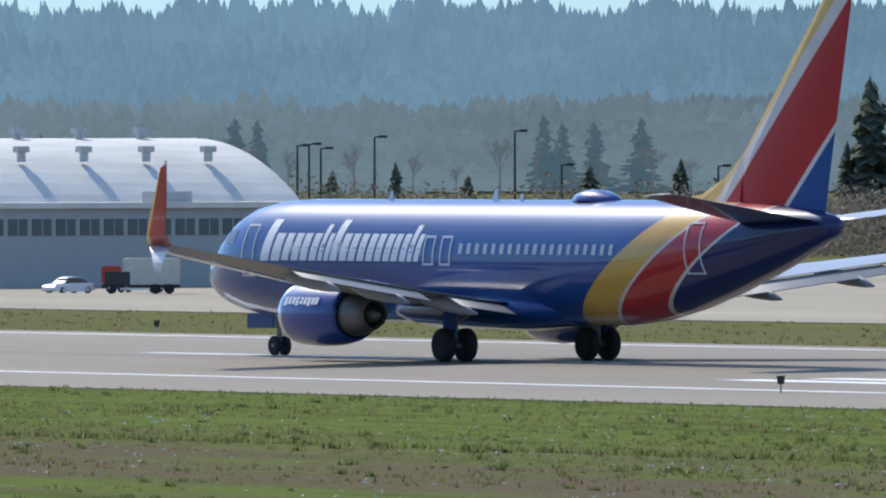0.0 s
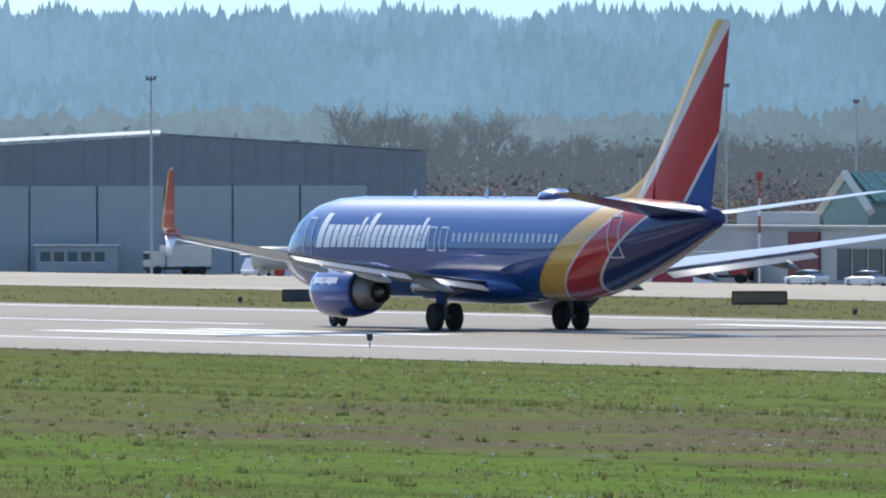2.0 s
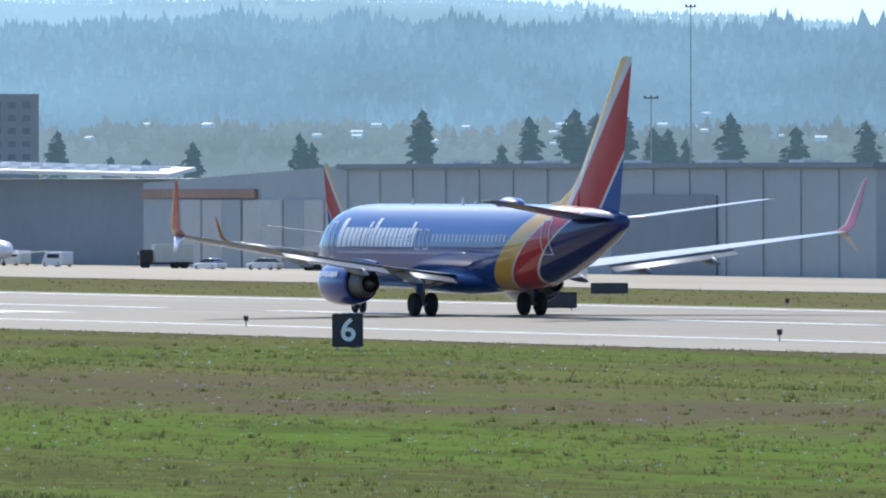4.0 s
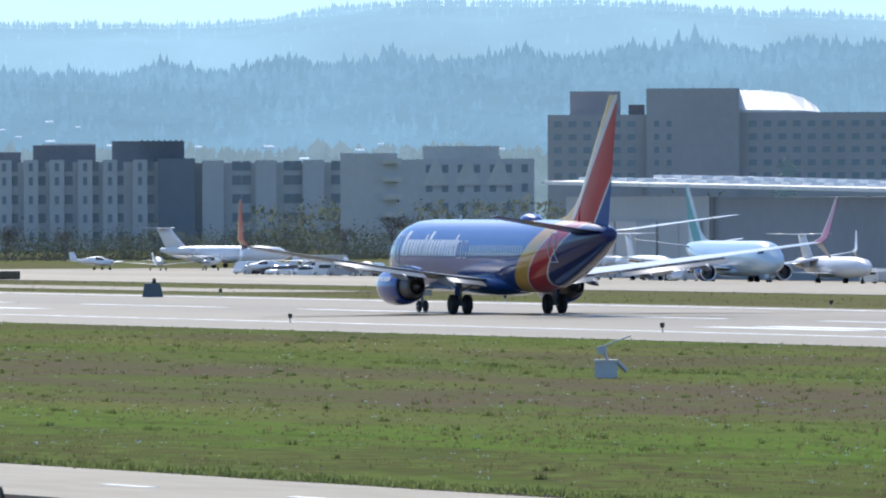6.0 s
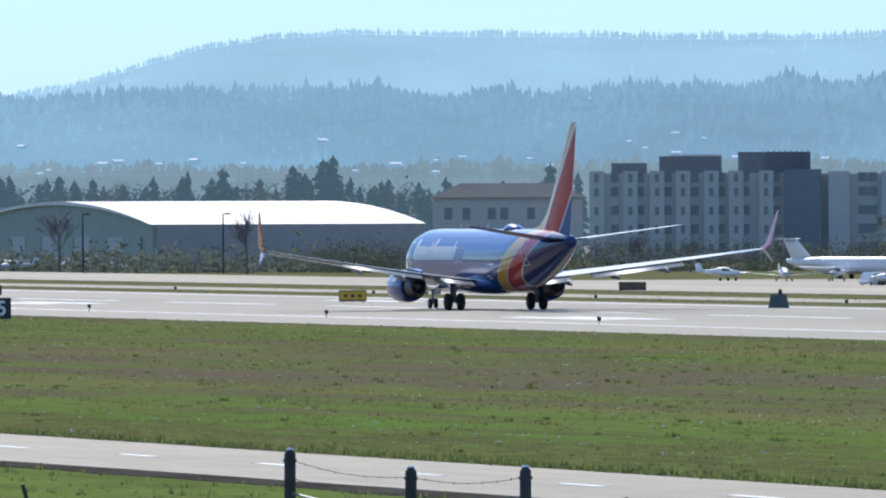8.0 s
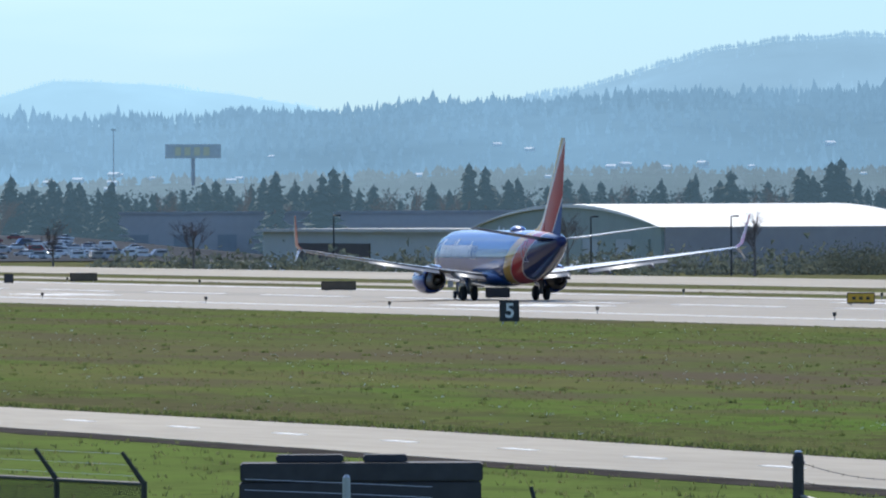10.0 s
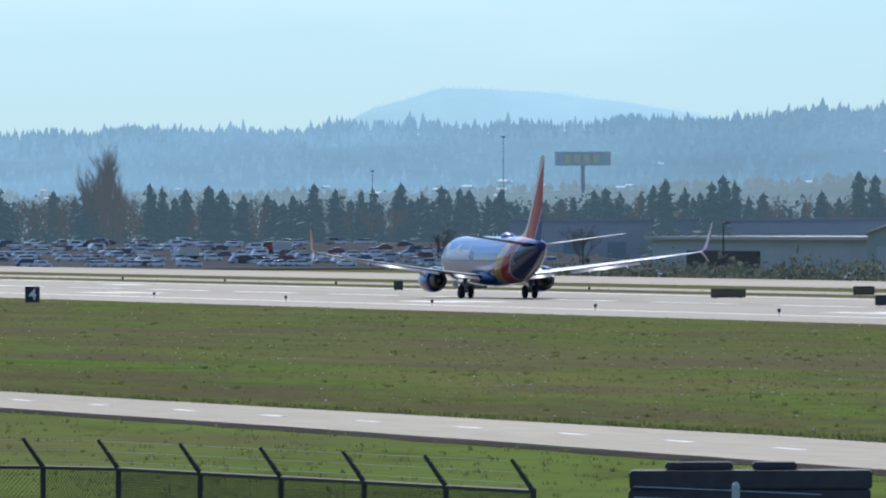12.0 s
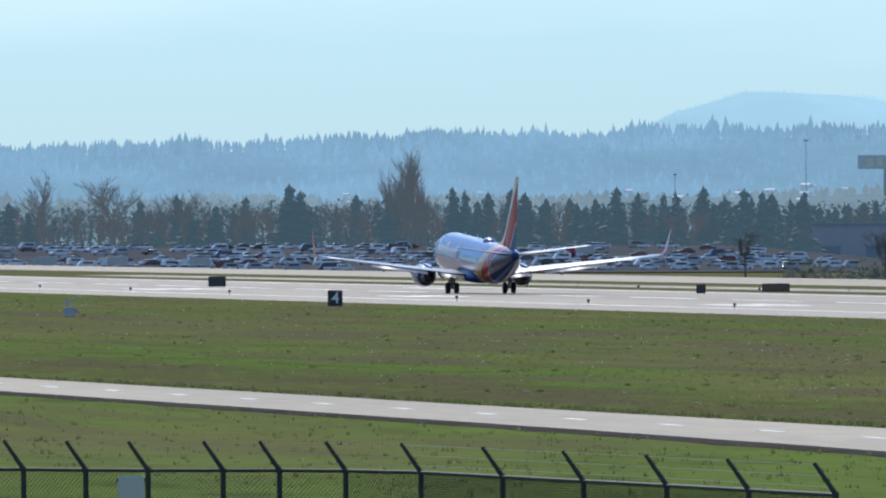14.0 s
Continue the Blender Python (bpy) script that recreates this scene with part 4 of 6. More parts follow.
def white_hangar():
    top = thing("white_roofed_hangar", Matrix.Identity(4), "large hangar with a wide white overhanging roof and skylights", "hangar")
    x0, x1, y0, y1 = -1036.0, -929.0, 354.0, 398.0
    solid("wall", top, x0, x1, y0, y1, 0, 6.5, M_DARKCLAD)
    solid("pale_end", top, x0 + 0.0, x0 + 35.0, y0 - 0.4, y0 - 0.01, 0, 6.6, M_CLAD)
    for k in range(6):
        xa = x0 + 2.5 + k * 5.2
        solid("tall_door", top, xa, xa + 4.9, y0 - 0.6 - 0.08 * (k % 2), y0 - 0.42, 0, 4.6, M_STUCCO if k in (1, 2) else M_MIDCLAD, bevel=0.03)
    bm = bmesh.new()
    v = [(x0 - 3, y0 - 1.5, 7.6), (x1 + 2, y0 - 1.5, 6.6), (x1 - 33, y0 + 14, 7.1), (x0 - 3, y0 + 14, 8.0)]
    lo, hi = [bm.verts.new(p) for p in v], [bm.verts.new((p[0], p[1], p[2] + 0.28)) for p in v]
    bm.faces.new(lo), bm.faces.new(hi)
    for k in range(4):
        bm.faces.new([lo[k], lo[(k + 1) % 4], hi[(k + 1) % 4], hi[k]])
    part("roof", bm, M_ROOFW, top, "white overhanging roof")
    for k in range(22):
        for j in range(2):
            xa, ya = x0 - 2.5 + k * 4.9, y0 + 1.5 + j * 6.5
            f, g = (xa - x0 + 4.1) / (x1 - x0 + 5), (ya - y0 + 2.7) / 15.5
            z = 7.88 - f * 1.0 + g * (0.4 - 0.3 * f)
            if xa > x1 - 3 - 35 * g:
                continue
            solid("skylight", top, xa, xa + 2.2, ya, ya + 2.4, z - 0.05, z + 0.22, M_WHITE, bevel=0.05)


white_hangar()


def windows(parent, xs, zs, w, h, y, material, sill=None):
    share = None
    for x in xs:
        for z in zs:
            if share is None:
                bm = bmesh.new()
                box(bm, -w / 2, w / 2, -0.06, 0.06, 0, h)
                share = finish(bm, "window", material)
            ob = new("window", share)
            ob.parent, ob.location = parent, (x, y, z)


def hotel():
    d = 2200.0
    k = d / 23709
    az = 69.96 - (566 - 784) / 413.8
    U = lambda x: (x - 566) * k
    Z = lambda y: 7.05 + (321 - y) * k
    top = thing("hotel", facing(az, d), "large brown-grey hotel block with stepped roofline and curved atrium", "hotel")
    solid("east_wing", top, U(257), U(432), 0, 22, 0, Z(186), M_BRICK)
    solid("core", top, U(432), U(596), -1.5, 22, 0, Z(140), M_BRICK)
    solid("west_wing", top, U(596), U(876), 0.5, 22, 0, Z(183), M_BRICK)
    solid("roof_house", top, U(296), U(385), 6, 15, Z(186), Z(144), mat("red brown plant room", (0.38, 0.35, 0.34), 0.8, var=0.1))
    solid("roof_plant", top, U(400), U(428), 5, 15, Z(186), Z(168), M_DARKROOF)
    pts = [(U(596), Z(183)), (U(740), Z(182)), (U(732), Z(170)), (U(712), Z(157)), (U(680), Z(147)), (U(640), Z(143)), (U(596), Z(142))]
    bm = bmesh.new()
    a = [bm.verts.new((x, 1.5, Z(183) + 0.12 * (z - Z(183)))) for x, z in pts]
    b = [bm.verts.new((x, 16, z)) for x, z in pts]
    bm.faces.new(a), bm.faces.new(b[::-1])
    for i in range(len(a)):
        bm.faces.new([a[i], b[i], b[(i + 1) % len(a)], a[(i + 1) % len(a)]])
    part("atrium_roof", bm, M_ROOFW, top, "white curved atrium roof")
    zs = [Z(y) for y in (300, 277, 254, 231, 208)]
    windows(top, [U(620 + 26 * i) for i in range(10)], zs, 1.3, 1.0, 0.48, M_SOFTPANE)
    windows(top, [U(275 + 26 * i) for i in range(6)], zs, 1.3, 1.0, -0.02, M_SOFTPANE)
    windows(top, [U(450 + 22 * i) for i in range(2)], zs, 0.8, 1.0, -1.52, M_SOFTPANE)


hotel()


def apartments():
    d = 1650.0
    k = d / 23709
    az = 72.431 - (760 - 784) / 413.8
    U = lambda x: (x - 760) * k
    Z = lambda y: 7.05 + (347 - y) * k
    top = thing("apartment_building", facing(az, d), "long grey stucco apartment block with projecting bays", "apartment block")
    solid("main_wall", top, U(245), U(590), 0, 14, 0, Z(292), M_STUCCO)
    solid("dark_tower", top, U(590), U(655), -1.2, 14, 0, Z(286), M_DARKCLAD)
    solid("main_wall", top, U(655), U(1022), 0.4, 14, 0, Z(294), M_STUCCO)
    for x in (246, 305, 352, 398, 448, 492, 545):
        solid("bay", top, U(x), U(x + 26), -0.9, 0.02, 0, Z(288), M_STUCCO)
    for x in (668, 762, 846, 930, 1012):
        solid("bay", top, U(x), U(x + 38), -0.9, 0.42, 0, Z(290), M_STUCCO)
    for x0, x1, y, m in ((283, 345, 274, M_DARKROOF), (368, 478, 262, M_DARKROOF), (508, 636, 255, M_DARKROOF)):
        solid("roof_screen", top, U(x0), U(x1), 3, 10, Z(296), Z(y), m)
    solid("roof_screen_cap", top, U(384), U(478), 3, 10, Z(262), Z(259), M_ROOFW, "white roof cap")
    for i in range(8):
        solid("screen_rib", top, U(560 + i * 10), U(563 + i * 10), 2.8, 3.02, Z(292), Z(253), M_DARKROOF)
    zs = [Z(y) for y in (432, 399, 366, 333, 308)]
    windows(top, [U(x) for x in (290, 335, 384, 432, 478, 522, 576)], zs, 0.95, 1.15, -0.01, M_DULLPANE)
    windows(top, [U(x) for x in (729, 746, 820, 836, 904, 920, 988, 1002)], zs, 1.1, 1.15, 0.38, M_DULLPANE)
    windows(top, [U(x) for x in (258, 318, 365, 411, 461, 505, 558)], zs, 0.5, 1.0, -0.91, M_DULLPANE)
    low = thing("gabled_house", facing(74.05, 1700), "pale two-storey building with a low hipped roof", "building")
    solid("wall", low, -10.5, 8.5, 0, 10, 0, 8.0, M_STUCCO)
    bm = loft([[(-11, -0.5, 8.0), (9, -0.5, 8.0), (9, 10.5, 8.0), (-11, 10.5, 8.0)], [(-7, 4, 9.8), (5, 4, 9.8), (5, 6, 9.8), (-7, 6, 9.8)]], 4)
    part("roof", bm, mat("grey brown shingle roof", (0.15, 0.155, 0.155), 0.95, var=0.2, spec=0.05), low)
    windows(low, [-8.5, -6.2, -3.0, -1.4, 2.0, 5.5], (2.0, 5.2), 1.0, 1.5, -0.02, M_DULLPANE)
    far = thing("gabled_terrace", facing(71.55, 2100), "pale far terrace with gables", "building")
    solid("wall", far, -9, 9.5, 0, 12, 0, 12.2, M_STUCCO)
    solid("upper_wall", far, -8, 4, 2, 10, 12.2, 14.2, M_CREAM)
    for x in (-6, -1, 4):
        bm = loft([[(x - 2, -0.3, 8.0), (x + 2, -0.3, 8.0), (x + 2, 0.02, 8.0), (x - 2, 0.02, 8.0)], [(x - 0.1, -0.3, 12.6), (x + 0.1, -0.3, 12.6), (x + 0.1, 0.02, 12.6), (x - 0.1, 0.02, 12.6)]], 4)
        part("gable", bm, M_CREAM, far)
    windows(far, [-7, -4.5, -2, 0.5, 3, 5.5, 8], (4.0, 7.0, 10.0), 1.0, 1.3, -0.02, M_DULLPANE)
    side = thing("office_block", facing(71.93, 1500), "grey office block with stacked balconies", "building")
    solid("wall", side, -5.0, 1.4, 0, 10, 0, 11.4, M_STUCCO)
    for i in range(5):
        solid("balcony", side, -0.2, 1.9, -0.9, 0, 2.2 + i * 2.0, 2.8 + i * 2.0, M_CREAM)
    lowb = thing("service_building", facing(71.4, 1250), "low dark service building with pale roof edge", "building")
    solid("wall", lowb, -9, 3.5, 0, 8, 0, 3.8, M_DARKCLAD)
    solid("roof_edge", lowb, -9.2, 3.7, -0.3, 8.2, 3.8, 4.1, M_CONC)


apartments()


def bow_hangar():
    x0, x1, y0, y1 = -1538.0, -1450.0, 372.0, 404.0
    top = thing("bow_roofed_hangar", Matrix.Identity(4), "old grey-green hangar with a white bowed roof", "hangar")
    arch_roof(top, x0, x1, y0, y1, 5.0, 2.6, M_ROOFW, 0.4)
    green = mat("faded green cladding", (0.28, 0.33, 0.29), 0.75, var=0.12, scale=0.3)
    arch_wall("front_wall", top, x0 + 0.4, x1 - 0.4, y0 + 0.4, 5.0, 2.2, green, 0.3, 0.0)
    solid("side_wall", top, x1 - 0.5, x1 - 0.1, y0 + 0.8, y1 - 0.2, 0, 5.0, mat("grey brown wall", (0.36, 0.34, 0.33), 0.8, var=0.12, scale=0.4))
    for k in range(10):
        xa = x0 + 6 + k * 7.7
        solid("hangar_door", top, xa, xa + 7.4, y0 + 0.2, y0 + 0.38, 0, 3.6, green if k % 2 else M_MIDCLAD, bevel=0.03)
    for k in range(9):
        for zz, dx in ((5.95, 14.0), (6.95, 30.0)):
            y = y0 + 3 + k * 3.4
            solid("roof_vent", top, x1 - dx - 0.9, x1 - dx + 0.9, y, y + 1.3, zz - 0.1, zz + 0.3, M_GALV, bevel=0.05)
    low = thing("low_shed", Matrix.Identity(4), "long low grey shed with a shade panel as front bay", "building")
    solid("wall", low, -1660.0, -1539.0, 374, 395, 0, 4.3, M_CLAD)
    solid("roof", low, -1661.0, -1538.2, 373, 396, 4.3, 4.7, M_CONC)
    # the bay is a dark sheet on the wall, its shade put into the colour
    solid("open_bay", low, -1640, -1600, 373.85, 373.99, 0, 2.9, mat("dark brown bay shade", (0.06, 0.045, 0.04), 0.8), "dark panel painting open bay shade")
    store = thing("store_block", facing(77.55, 2130), "wide low pale grey store building", "building")
    solid("wall", store, -14.5, 50.0, 0, 30, 0, 6.4, M_STUCCO)
    solid("parapet", store, -14.7, 50.2, -0.2, 30.2, 6.4, 6.9, M_CONC)
    for i in range(8):
        solid("bay_door", store, -12 + i * 7, -9 + i * 7, -0.1, -0.005, 0, 3.2, M_MIDCLAD)


bow_hangar()

# roadside sign on a tall post: plain blue panel with plain yellow bars
top = thing("roadside_sign", facing(77.60, 2400), "tall blue roadside sign with plain yellow bars", "sign")
solid("panel", top, -5.0, 5.0, -0.4, 0.4, 16.4, 18.9, mat("faded blue sign panel", (0.50, 0.54, 0.53), 0.6))
for x in (-2.7, -1.0, 0.7, 2.4):
    solid("bar", top, x - 0.55, x + 0.55, -0.5, -0.42, 16.9, 18.4, mat("faded yellow bar", (0.66, 0.62, 0.42), 0.6))
bm = bmesh.new()
rod(bm, (0, 0, 0), (0, 0, 16.4), 0.45, 0.35)
part("post", bm, M_GALV, top)


def mast(az, d, z, head, label="tall steel lighting mast with a lamp head"):
    top = thing("light_mast", facing(az, d), label, "mast", "lighting masts")
    bm = bmesh.new()
    rod(bm, (0, 0, 0), (0, 0, z), 0.09, 0.05)
    part("pole", bm, M_GALV, top)
    bm = bmesh.new()
    box(bm, -head, head, -0.1, 0.1, z - 0.06, z + 0.06, 0.02)
    for s in (-0.8, 0, 0.8):
        box(bm, s * head - 0.08, s * head + 0.08, -0.1, 0.1, z + 0.06, z + 0.2)
    part("lamp_head", bm, M_DARKROOF, top)


for az, d, el, head in ((59.574, 800, 0.422, 0.75), (62.25, 900, 0.3, 0.2), (61.695, 900, 0.23, 0.2), (60.06, 790, 0.22, 0.15), (66.95, 1200, 0.70, 0.5), (67.12, 1200, 0.31, 0.7), (64.71, 790, 0.335, 0.3),
                        (77.94, 2200, 0.345, 0.35), (78.5, 2200, 0.2, 0.2), (62.62, 850, 0.0, 0.25), (61.0, 880, 0.02, 0.2), (61.4, 880, 0.03, 0.2), (60.49, 900, 0.256, 0.3)):
    mast(az, d, 7.05 + math.tan(radians(el)) * d, head)


def street_lamp(az, d, z, arm):
    top = thing("street_lamp", facing(az, d), "dark street lamp with a short bent arm", "street lamp", "street lamps")
    bm = bmesh.new()
    rod(bm, (0, 0, 0), (0, 0, z), 0.11, 0.07)
    rod(bm, (0, 0, z), (arm, 0, z + 0.05), 0.06)
    part("pole", bm, M_BLACK, top)
    bm = bmesh.new()
    box(bm, arm - 0.3, arm + 0.3, -0.15, 0.15, z - 0.06, z + 0.12, 0.03)
    part("lamp", bm, M_BLACK, top)


for az, z in ((57.93, 7.5), (57.88, 7.6), (57.83, 7.3), (57.6, 8.1), (57.0, 8.5), (56.8, 6.1), (56.13, 6.0)):
    street_lamp(az, 950, z, 0.6)
street_lamp(77.0, 1500, 6.4, 0.5), street_lamp(75.9, 1400, 6.2, 0.5), street_lamp(75.3, 1400, 6.2, 0.5)

# striped beacon pole
top = thing("striped_pole", facing(62.11, 735), "red and white striped pole with a red beacon", "pole")
for k in range(6):
    bm = bmesh.new()
    rod(bm, (0, 0, k * 0.95), (0, 0, k * 0.95 + 0.95), 0.07)
    part("stripe", bm, M_RED if k % 2 else M_WHITE, top)
solid("beacon", top, -0.16, 0.16, -0.16, 0.16, 5.7, 6.2, M_RED)


# ---- trees ----
M_NEEDLE = mat("dark conifer needles", (0.15, 0.175, 0.125), 0.85, var=0.35, scale=1.5, spec=0.2)
# woods over three kilometres off emit painted haze, like the hills behind them
M_FARNEEDLE = mat("distant conifer belt with haze glow", (0.045, 0.06, 0.05), 0.9, var=0.4, scale=0.6, spec=0.1, glow=(0.062, 0.11, 0.15, 0.7))
M_FARTWIG = mat("distant leafless belt with haze glow", (0.06, 0.05, 0.048), 0.9, var=0.4, scale=0.6, spec=0.1, glow=(0.112, 0.148, 0.182, 0.54))
M_BARK = mat("grey brown bark", (0.16, 0.14, 0.125), 0.9, var=0.25)
M_TWIG = mat("bare reddish twigs", (0.24, 0.205, 0.20), 0.9, var=0.25)
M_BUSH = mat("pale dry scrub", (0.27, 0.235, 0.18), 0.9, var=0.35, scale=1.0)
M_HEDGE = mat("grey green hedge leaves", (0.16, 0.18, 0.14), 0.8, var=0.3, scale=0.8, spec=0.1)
for m in (M_NEEDLE, M_TWIG, M_BUSH, M_HEDGE):
    # light passes through the thin foliage
    n, l = m.node_tree.nodes, m.node_tree.links
    b = n["Principled BSDF"]
    tr, mix = n.new("ShaderNodeBsdfTranslucent"), n.new("ShaderNodeMixShader")
    l.new(b.inputs["Base Color"].links[0].from_socket, tr.inputs[0])
    mix.inputs[0].default_value = 0.4
    l.new(b.outputs[0], mix.inputs[1]), l.new(tr.outputs[0], mix.inputs[2])
    l.new(mix.outputs[0], n["Material Output"].inputs[0])


def conifer_mesh(seed, broad, material=None, tiers=26, around=13):
    """Crown of drooping clumps round a stem, one unit high."""
    rnd = random.Random(seed)
    verts, faces = [], []
    gap = [rnd.random() * 6.283 for _ in range(3)]
    for t in range(tiers):
        z = 0.07 + 0.90 * (t + rnd.random()) / (tiers + 0.5)
        reach = broad * (1 - z) ** 0.75 * rnd.uniform(0.6, 1.2) + 0.014
        for k in range(around):
            a = rnd.random() * 6.283
            # a few thin sides give the crown an uneven outline
            r = reach * rnd.uniform(0.5, 1.12) * (0.72 if min(abs(a - g) for g in gap) < 0.35 else 1.0)
            w = reach * rnd.uniform(2.1, 3.9) / around + 0.006
            ca, sa = math.cos(a), math.sin(a)
            lift = rnd.uniform(-0.035, 0.03)
            b = len(verts)
            verts += [(0.15 * r * ca, 0.15 * r * sa, z + 0.03 + lift), (r * 0.65 * ca - w * sa, r * 0.65 * sa + w * ca, z - 0.012 + lift), (r * ca, r * sa, z - 0.03 + lift - 0.03 * rnd.random()),
                      (r * 0.65 * ca + w * sa, r * 0.65 * sa - w * ca, z - 0.012 + lift), (r * 0.6 * ca, r * 0.6 * sa, z - 0.05 + lift)]
            faces += [(b, b + 1, b + 2), (b, b + 2, b + 3), (b + 1, b + 4, b + 2), (b + 3, b + 2, b + 4)]
    verts += [(0.02, 0, 0.93), (-0.01, 0.017, 0.93), (-0.01, -0.017, 0.93), (0, 0, 1.0)]
    n = len(verts)
    faces += [(n - 4, n - 3, n - 1), (n - 3, n - 2, n - 1), (n - 2, n - 4, n - 1)]
    me = bpy.data.meshes.new("crown")
    me.from_pydata(verts, [], faces)
    me.materials.append(material or M_NEEDLE)
    return me


def bare_mesh(seed, spread, slim=False, material=None):
    """Limbs and twigs of a leafless tree, one unit high."""
    rnd = random.Random(seed)
    verts, faces = [], []
    def limb(p, q, r0, r1):
        d = (q - p).normalized()
        u = d.orthogonal().normalized()
        v = d.cross(u)
        b = len(verts)
        for c, r in ((p, r0), (q, r1)):
            for k in range(3):
                verts.append(c + (u * math.cos(k * 2.094) + v * math.sin(k * 2.094)) * r)
        if r1 < 0.0012:  # a twig ends in a point
            del verts[b + 3:]
            verts.append(q)
            faces.extend([(b + k, b + (k + 1) % 3, b + 3) for k in range(3)])
            return
        faces.extend([(b + k, b + (k + 1) % 3, b + 3 + (k + 1) % 3, b + 3 + k) for k in range(3)])
    def grow(p, d, length, r, level):
        q = p + d * length
        limb(p, q, r, r * 0.6)
        if level == 0:
            return
        for k in range((5, 5, 4)[3 - level] if level <= 3 else 6):
            f = rnd.uniform(0.35, 1.0)
            side = Vector((rnd.uniform(-1, 1), rnd.uniform(-1, 1), rnd.uniform(0.0 if slim else -0.2, 0.6)))
            nd = (d * (1.2 if slim else 0.75) + side * spread).normalized()
            grow(p + d * length * f, nd, length * rnd.uniform(0.5, 0.75), max(r * 0.5, 0.0016), level - 1)
    grow(Vector((0, 0, 0.1)), Vector((0, 0, 1)), 0.40, 0.016, 4)
    top = max(v.z for v in verts)
    me = bpy.data.meshes.new("crown")
    me.from_pydata([v * (1 / top) for v in verts], [], faces)
    me.materials.append(material or M_TWIG)
    return me


bm = bmesh.new()
rod(bm, (0, 0, -0.02), (0, 0, 0.6), 0.022, 0.01, 6)
TRUNK = finish(bm, "trunk", M_BARK)
FAR_TRUNK = TRUNK.copy()
FAR_TRUNK.materials.clear()
FAR_TRUNK.materials.append(M_FARTWIG)
CONIFERS = [conifer_mesh(1, 0.28), conifer_mesh(2, 0.36), conifer_mesh(3, 0.22)]
BARES = [bare_mesh(4, 0.55), bare_mesh(5, 0.7), bare_mesh(6, 0.28, True)]
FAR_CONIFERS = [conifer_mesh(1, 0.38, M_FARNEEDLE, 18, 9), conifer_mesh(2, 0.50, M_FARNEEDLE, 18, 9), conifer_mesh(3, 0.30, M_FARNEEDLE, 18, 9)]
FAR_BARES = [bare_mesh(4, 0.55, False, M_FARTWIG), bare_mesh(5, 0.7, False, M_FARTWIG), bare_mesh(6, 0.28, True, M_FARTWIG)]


def tree(az, d, h, kind, k, rnd, group, wide=1.0):
    bare = kind == "bare"
    label = ("leafless grey-brown tree with fine bare twigs" if bare else "dark green conifer with a ragged pointed crown")
    m = facing(az, d) @ pose(0, 0, 0, 0, 0, rnd.uniform(0, 360)) @ Matrix.Diagonal((h * wide * rnd.uniform(0.85, 1.2), h * wide * rnd.uniform(0.85, 1.2), h, 1))
    top = thing("bare_tree" if bare else "conifer", m, label, "tree", group)
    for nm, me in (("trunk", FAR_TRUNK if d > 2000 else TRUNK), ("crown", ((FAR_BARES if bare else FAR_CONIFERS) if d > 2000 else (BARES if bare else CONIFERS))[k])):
        o = new(nm, me)
        o.parent = top


def height(el_px, d):
    """Height at distance d of what stands el_px thousandths of the lens's reach over the eye's level."""
    return 7.05 + el_px / 23709 * d


rnd = random.Random(11)
# conifers behind the first hangars
for az, up, k in ((58.2, 62, 0), (58.1, 60, 2), (57.78, -30, 0), (57.51, -15, 0), (56.88, 70, 2), (56.80, 55, 2), (56.68, -20, 1), (56.66, 55, 0), (56.46, 64, 1), (56.29, -10, 0), (55.48, 135, 1), (55.58, 20, 0), (57.2, -40, 1), (55.9, -20, 0), (59.9, -20, 1), (61.15, -35, 2)):
    d = 2232 if 50 < up < 100 else 960
    tree(az, d, height(up, d), "conifer", k, rnd, "conifers behind the hangars")
# conifers over the long hangar roofs
for az, up, k in ((70.21, 63, 0), (69.66, 75, 0), (69.43, 30, 1), (69.28, 25, 1), (69.08, 55, 0), (68.62, 70, 0), (68.57, 55, 2), (68.10, 112, 0), (67.76, 50, 1), (67.64, 100, 0), (67.45, 112, 0), (67.35, 105, 1), (67.25, 120, 0), (67.11, 78, 0), (67.05, 76, 0), (66.97, 62, 2), (66.78, 105, 0), (66.5, 80, 1), (66.2, 90, 0), (65.95, 60, 2)):
    tree(az, 2060, height(up, 2060), "conifer", k, rnd, "conifers behind the long hangars", 1.15)
# leafless trees behind the dark hangar and the terminal
for k in range(120):
    az = 60.0 + 5.6 * (k + rnd.uniform(-0.4, 0.4)) / 120
    up = 28 + 14 * math.sin(az * 9) + rnd.uniform(-25, 25) + (60 if 63.25 < az < 63.9 else 0)
    tree(az, 2215 + rnd.uniform(-25, 20), height(up, 2215), "bare", rnd.choice((0, 1, 1, 2)), rnd, "leafless trees")
for k in range(26):
    az = 54.8 + 4.6 * (k + rnd.uniform(-0.4, 0.4)) / 26
    tree(az, 2215 + rnd.uniform(-15, 20), height(rnd.uniform(-35, 40), 2215), "bare", rnd.choice((0, 1, 2)), rnd, "leafless trees")
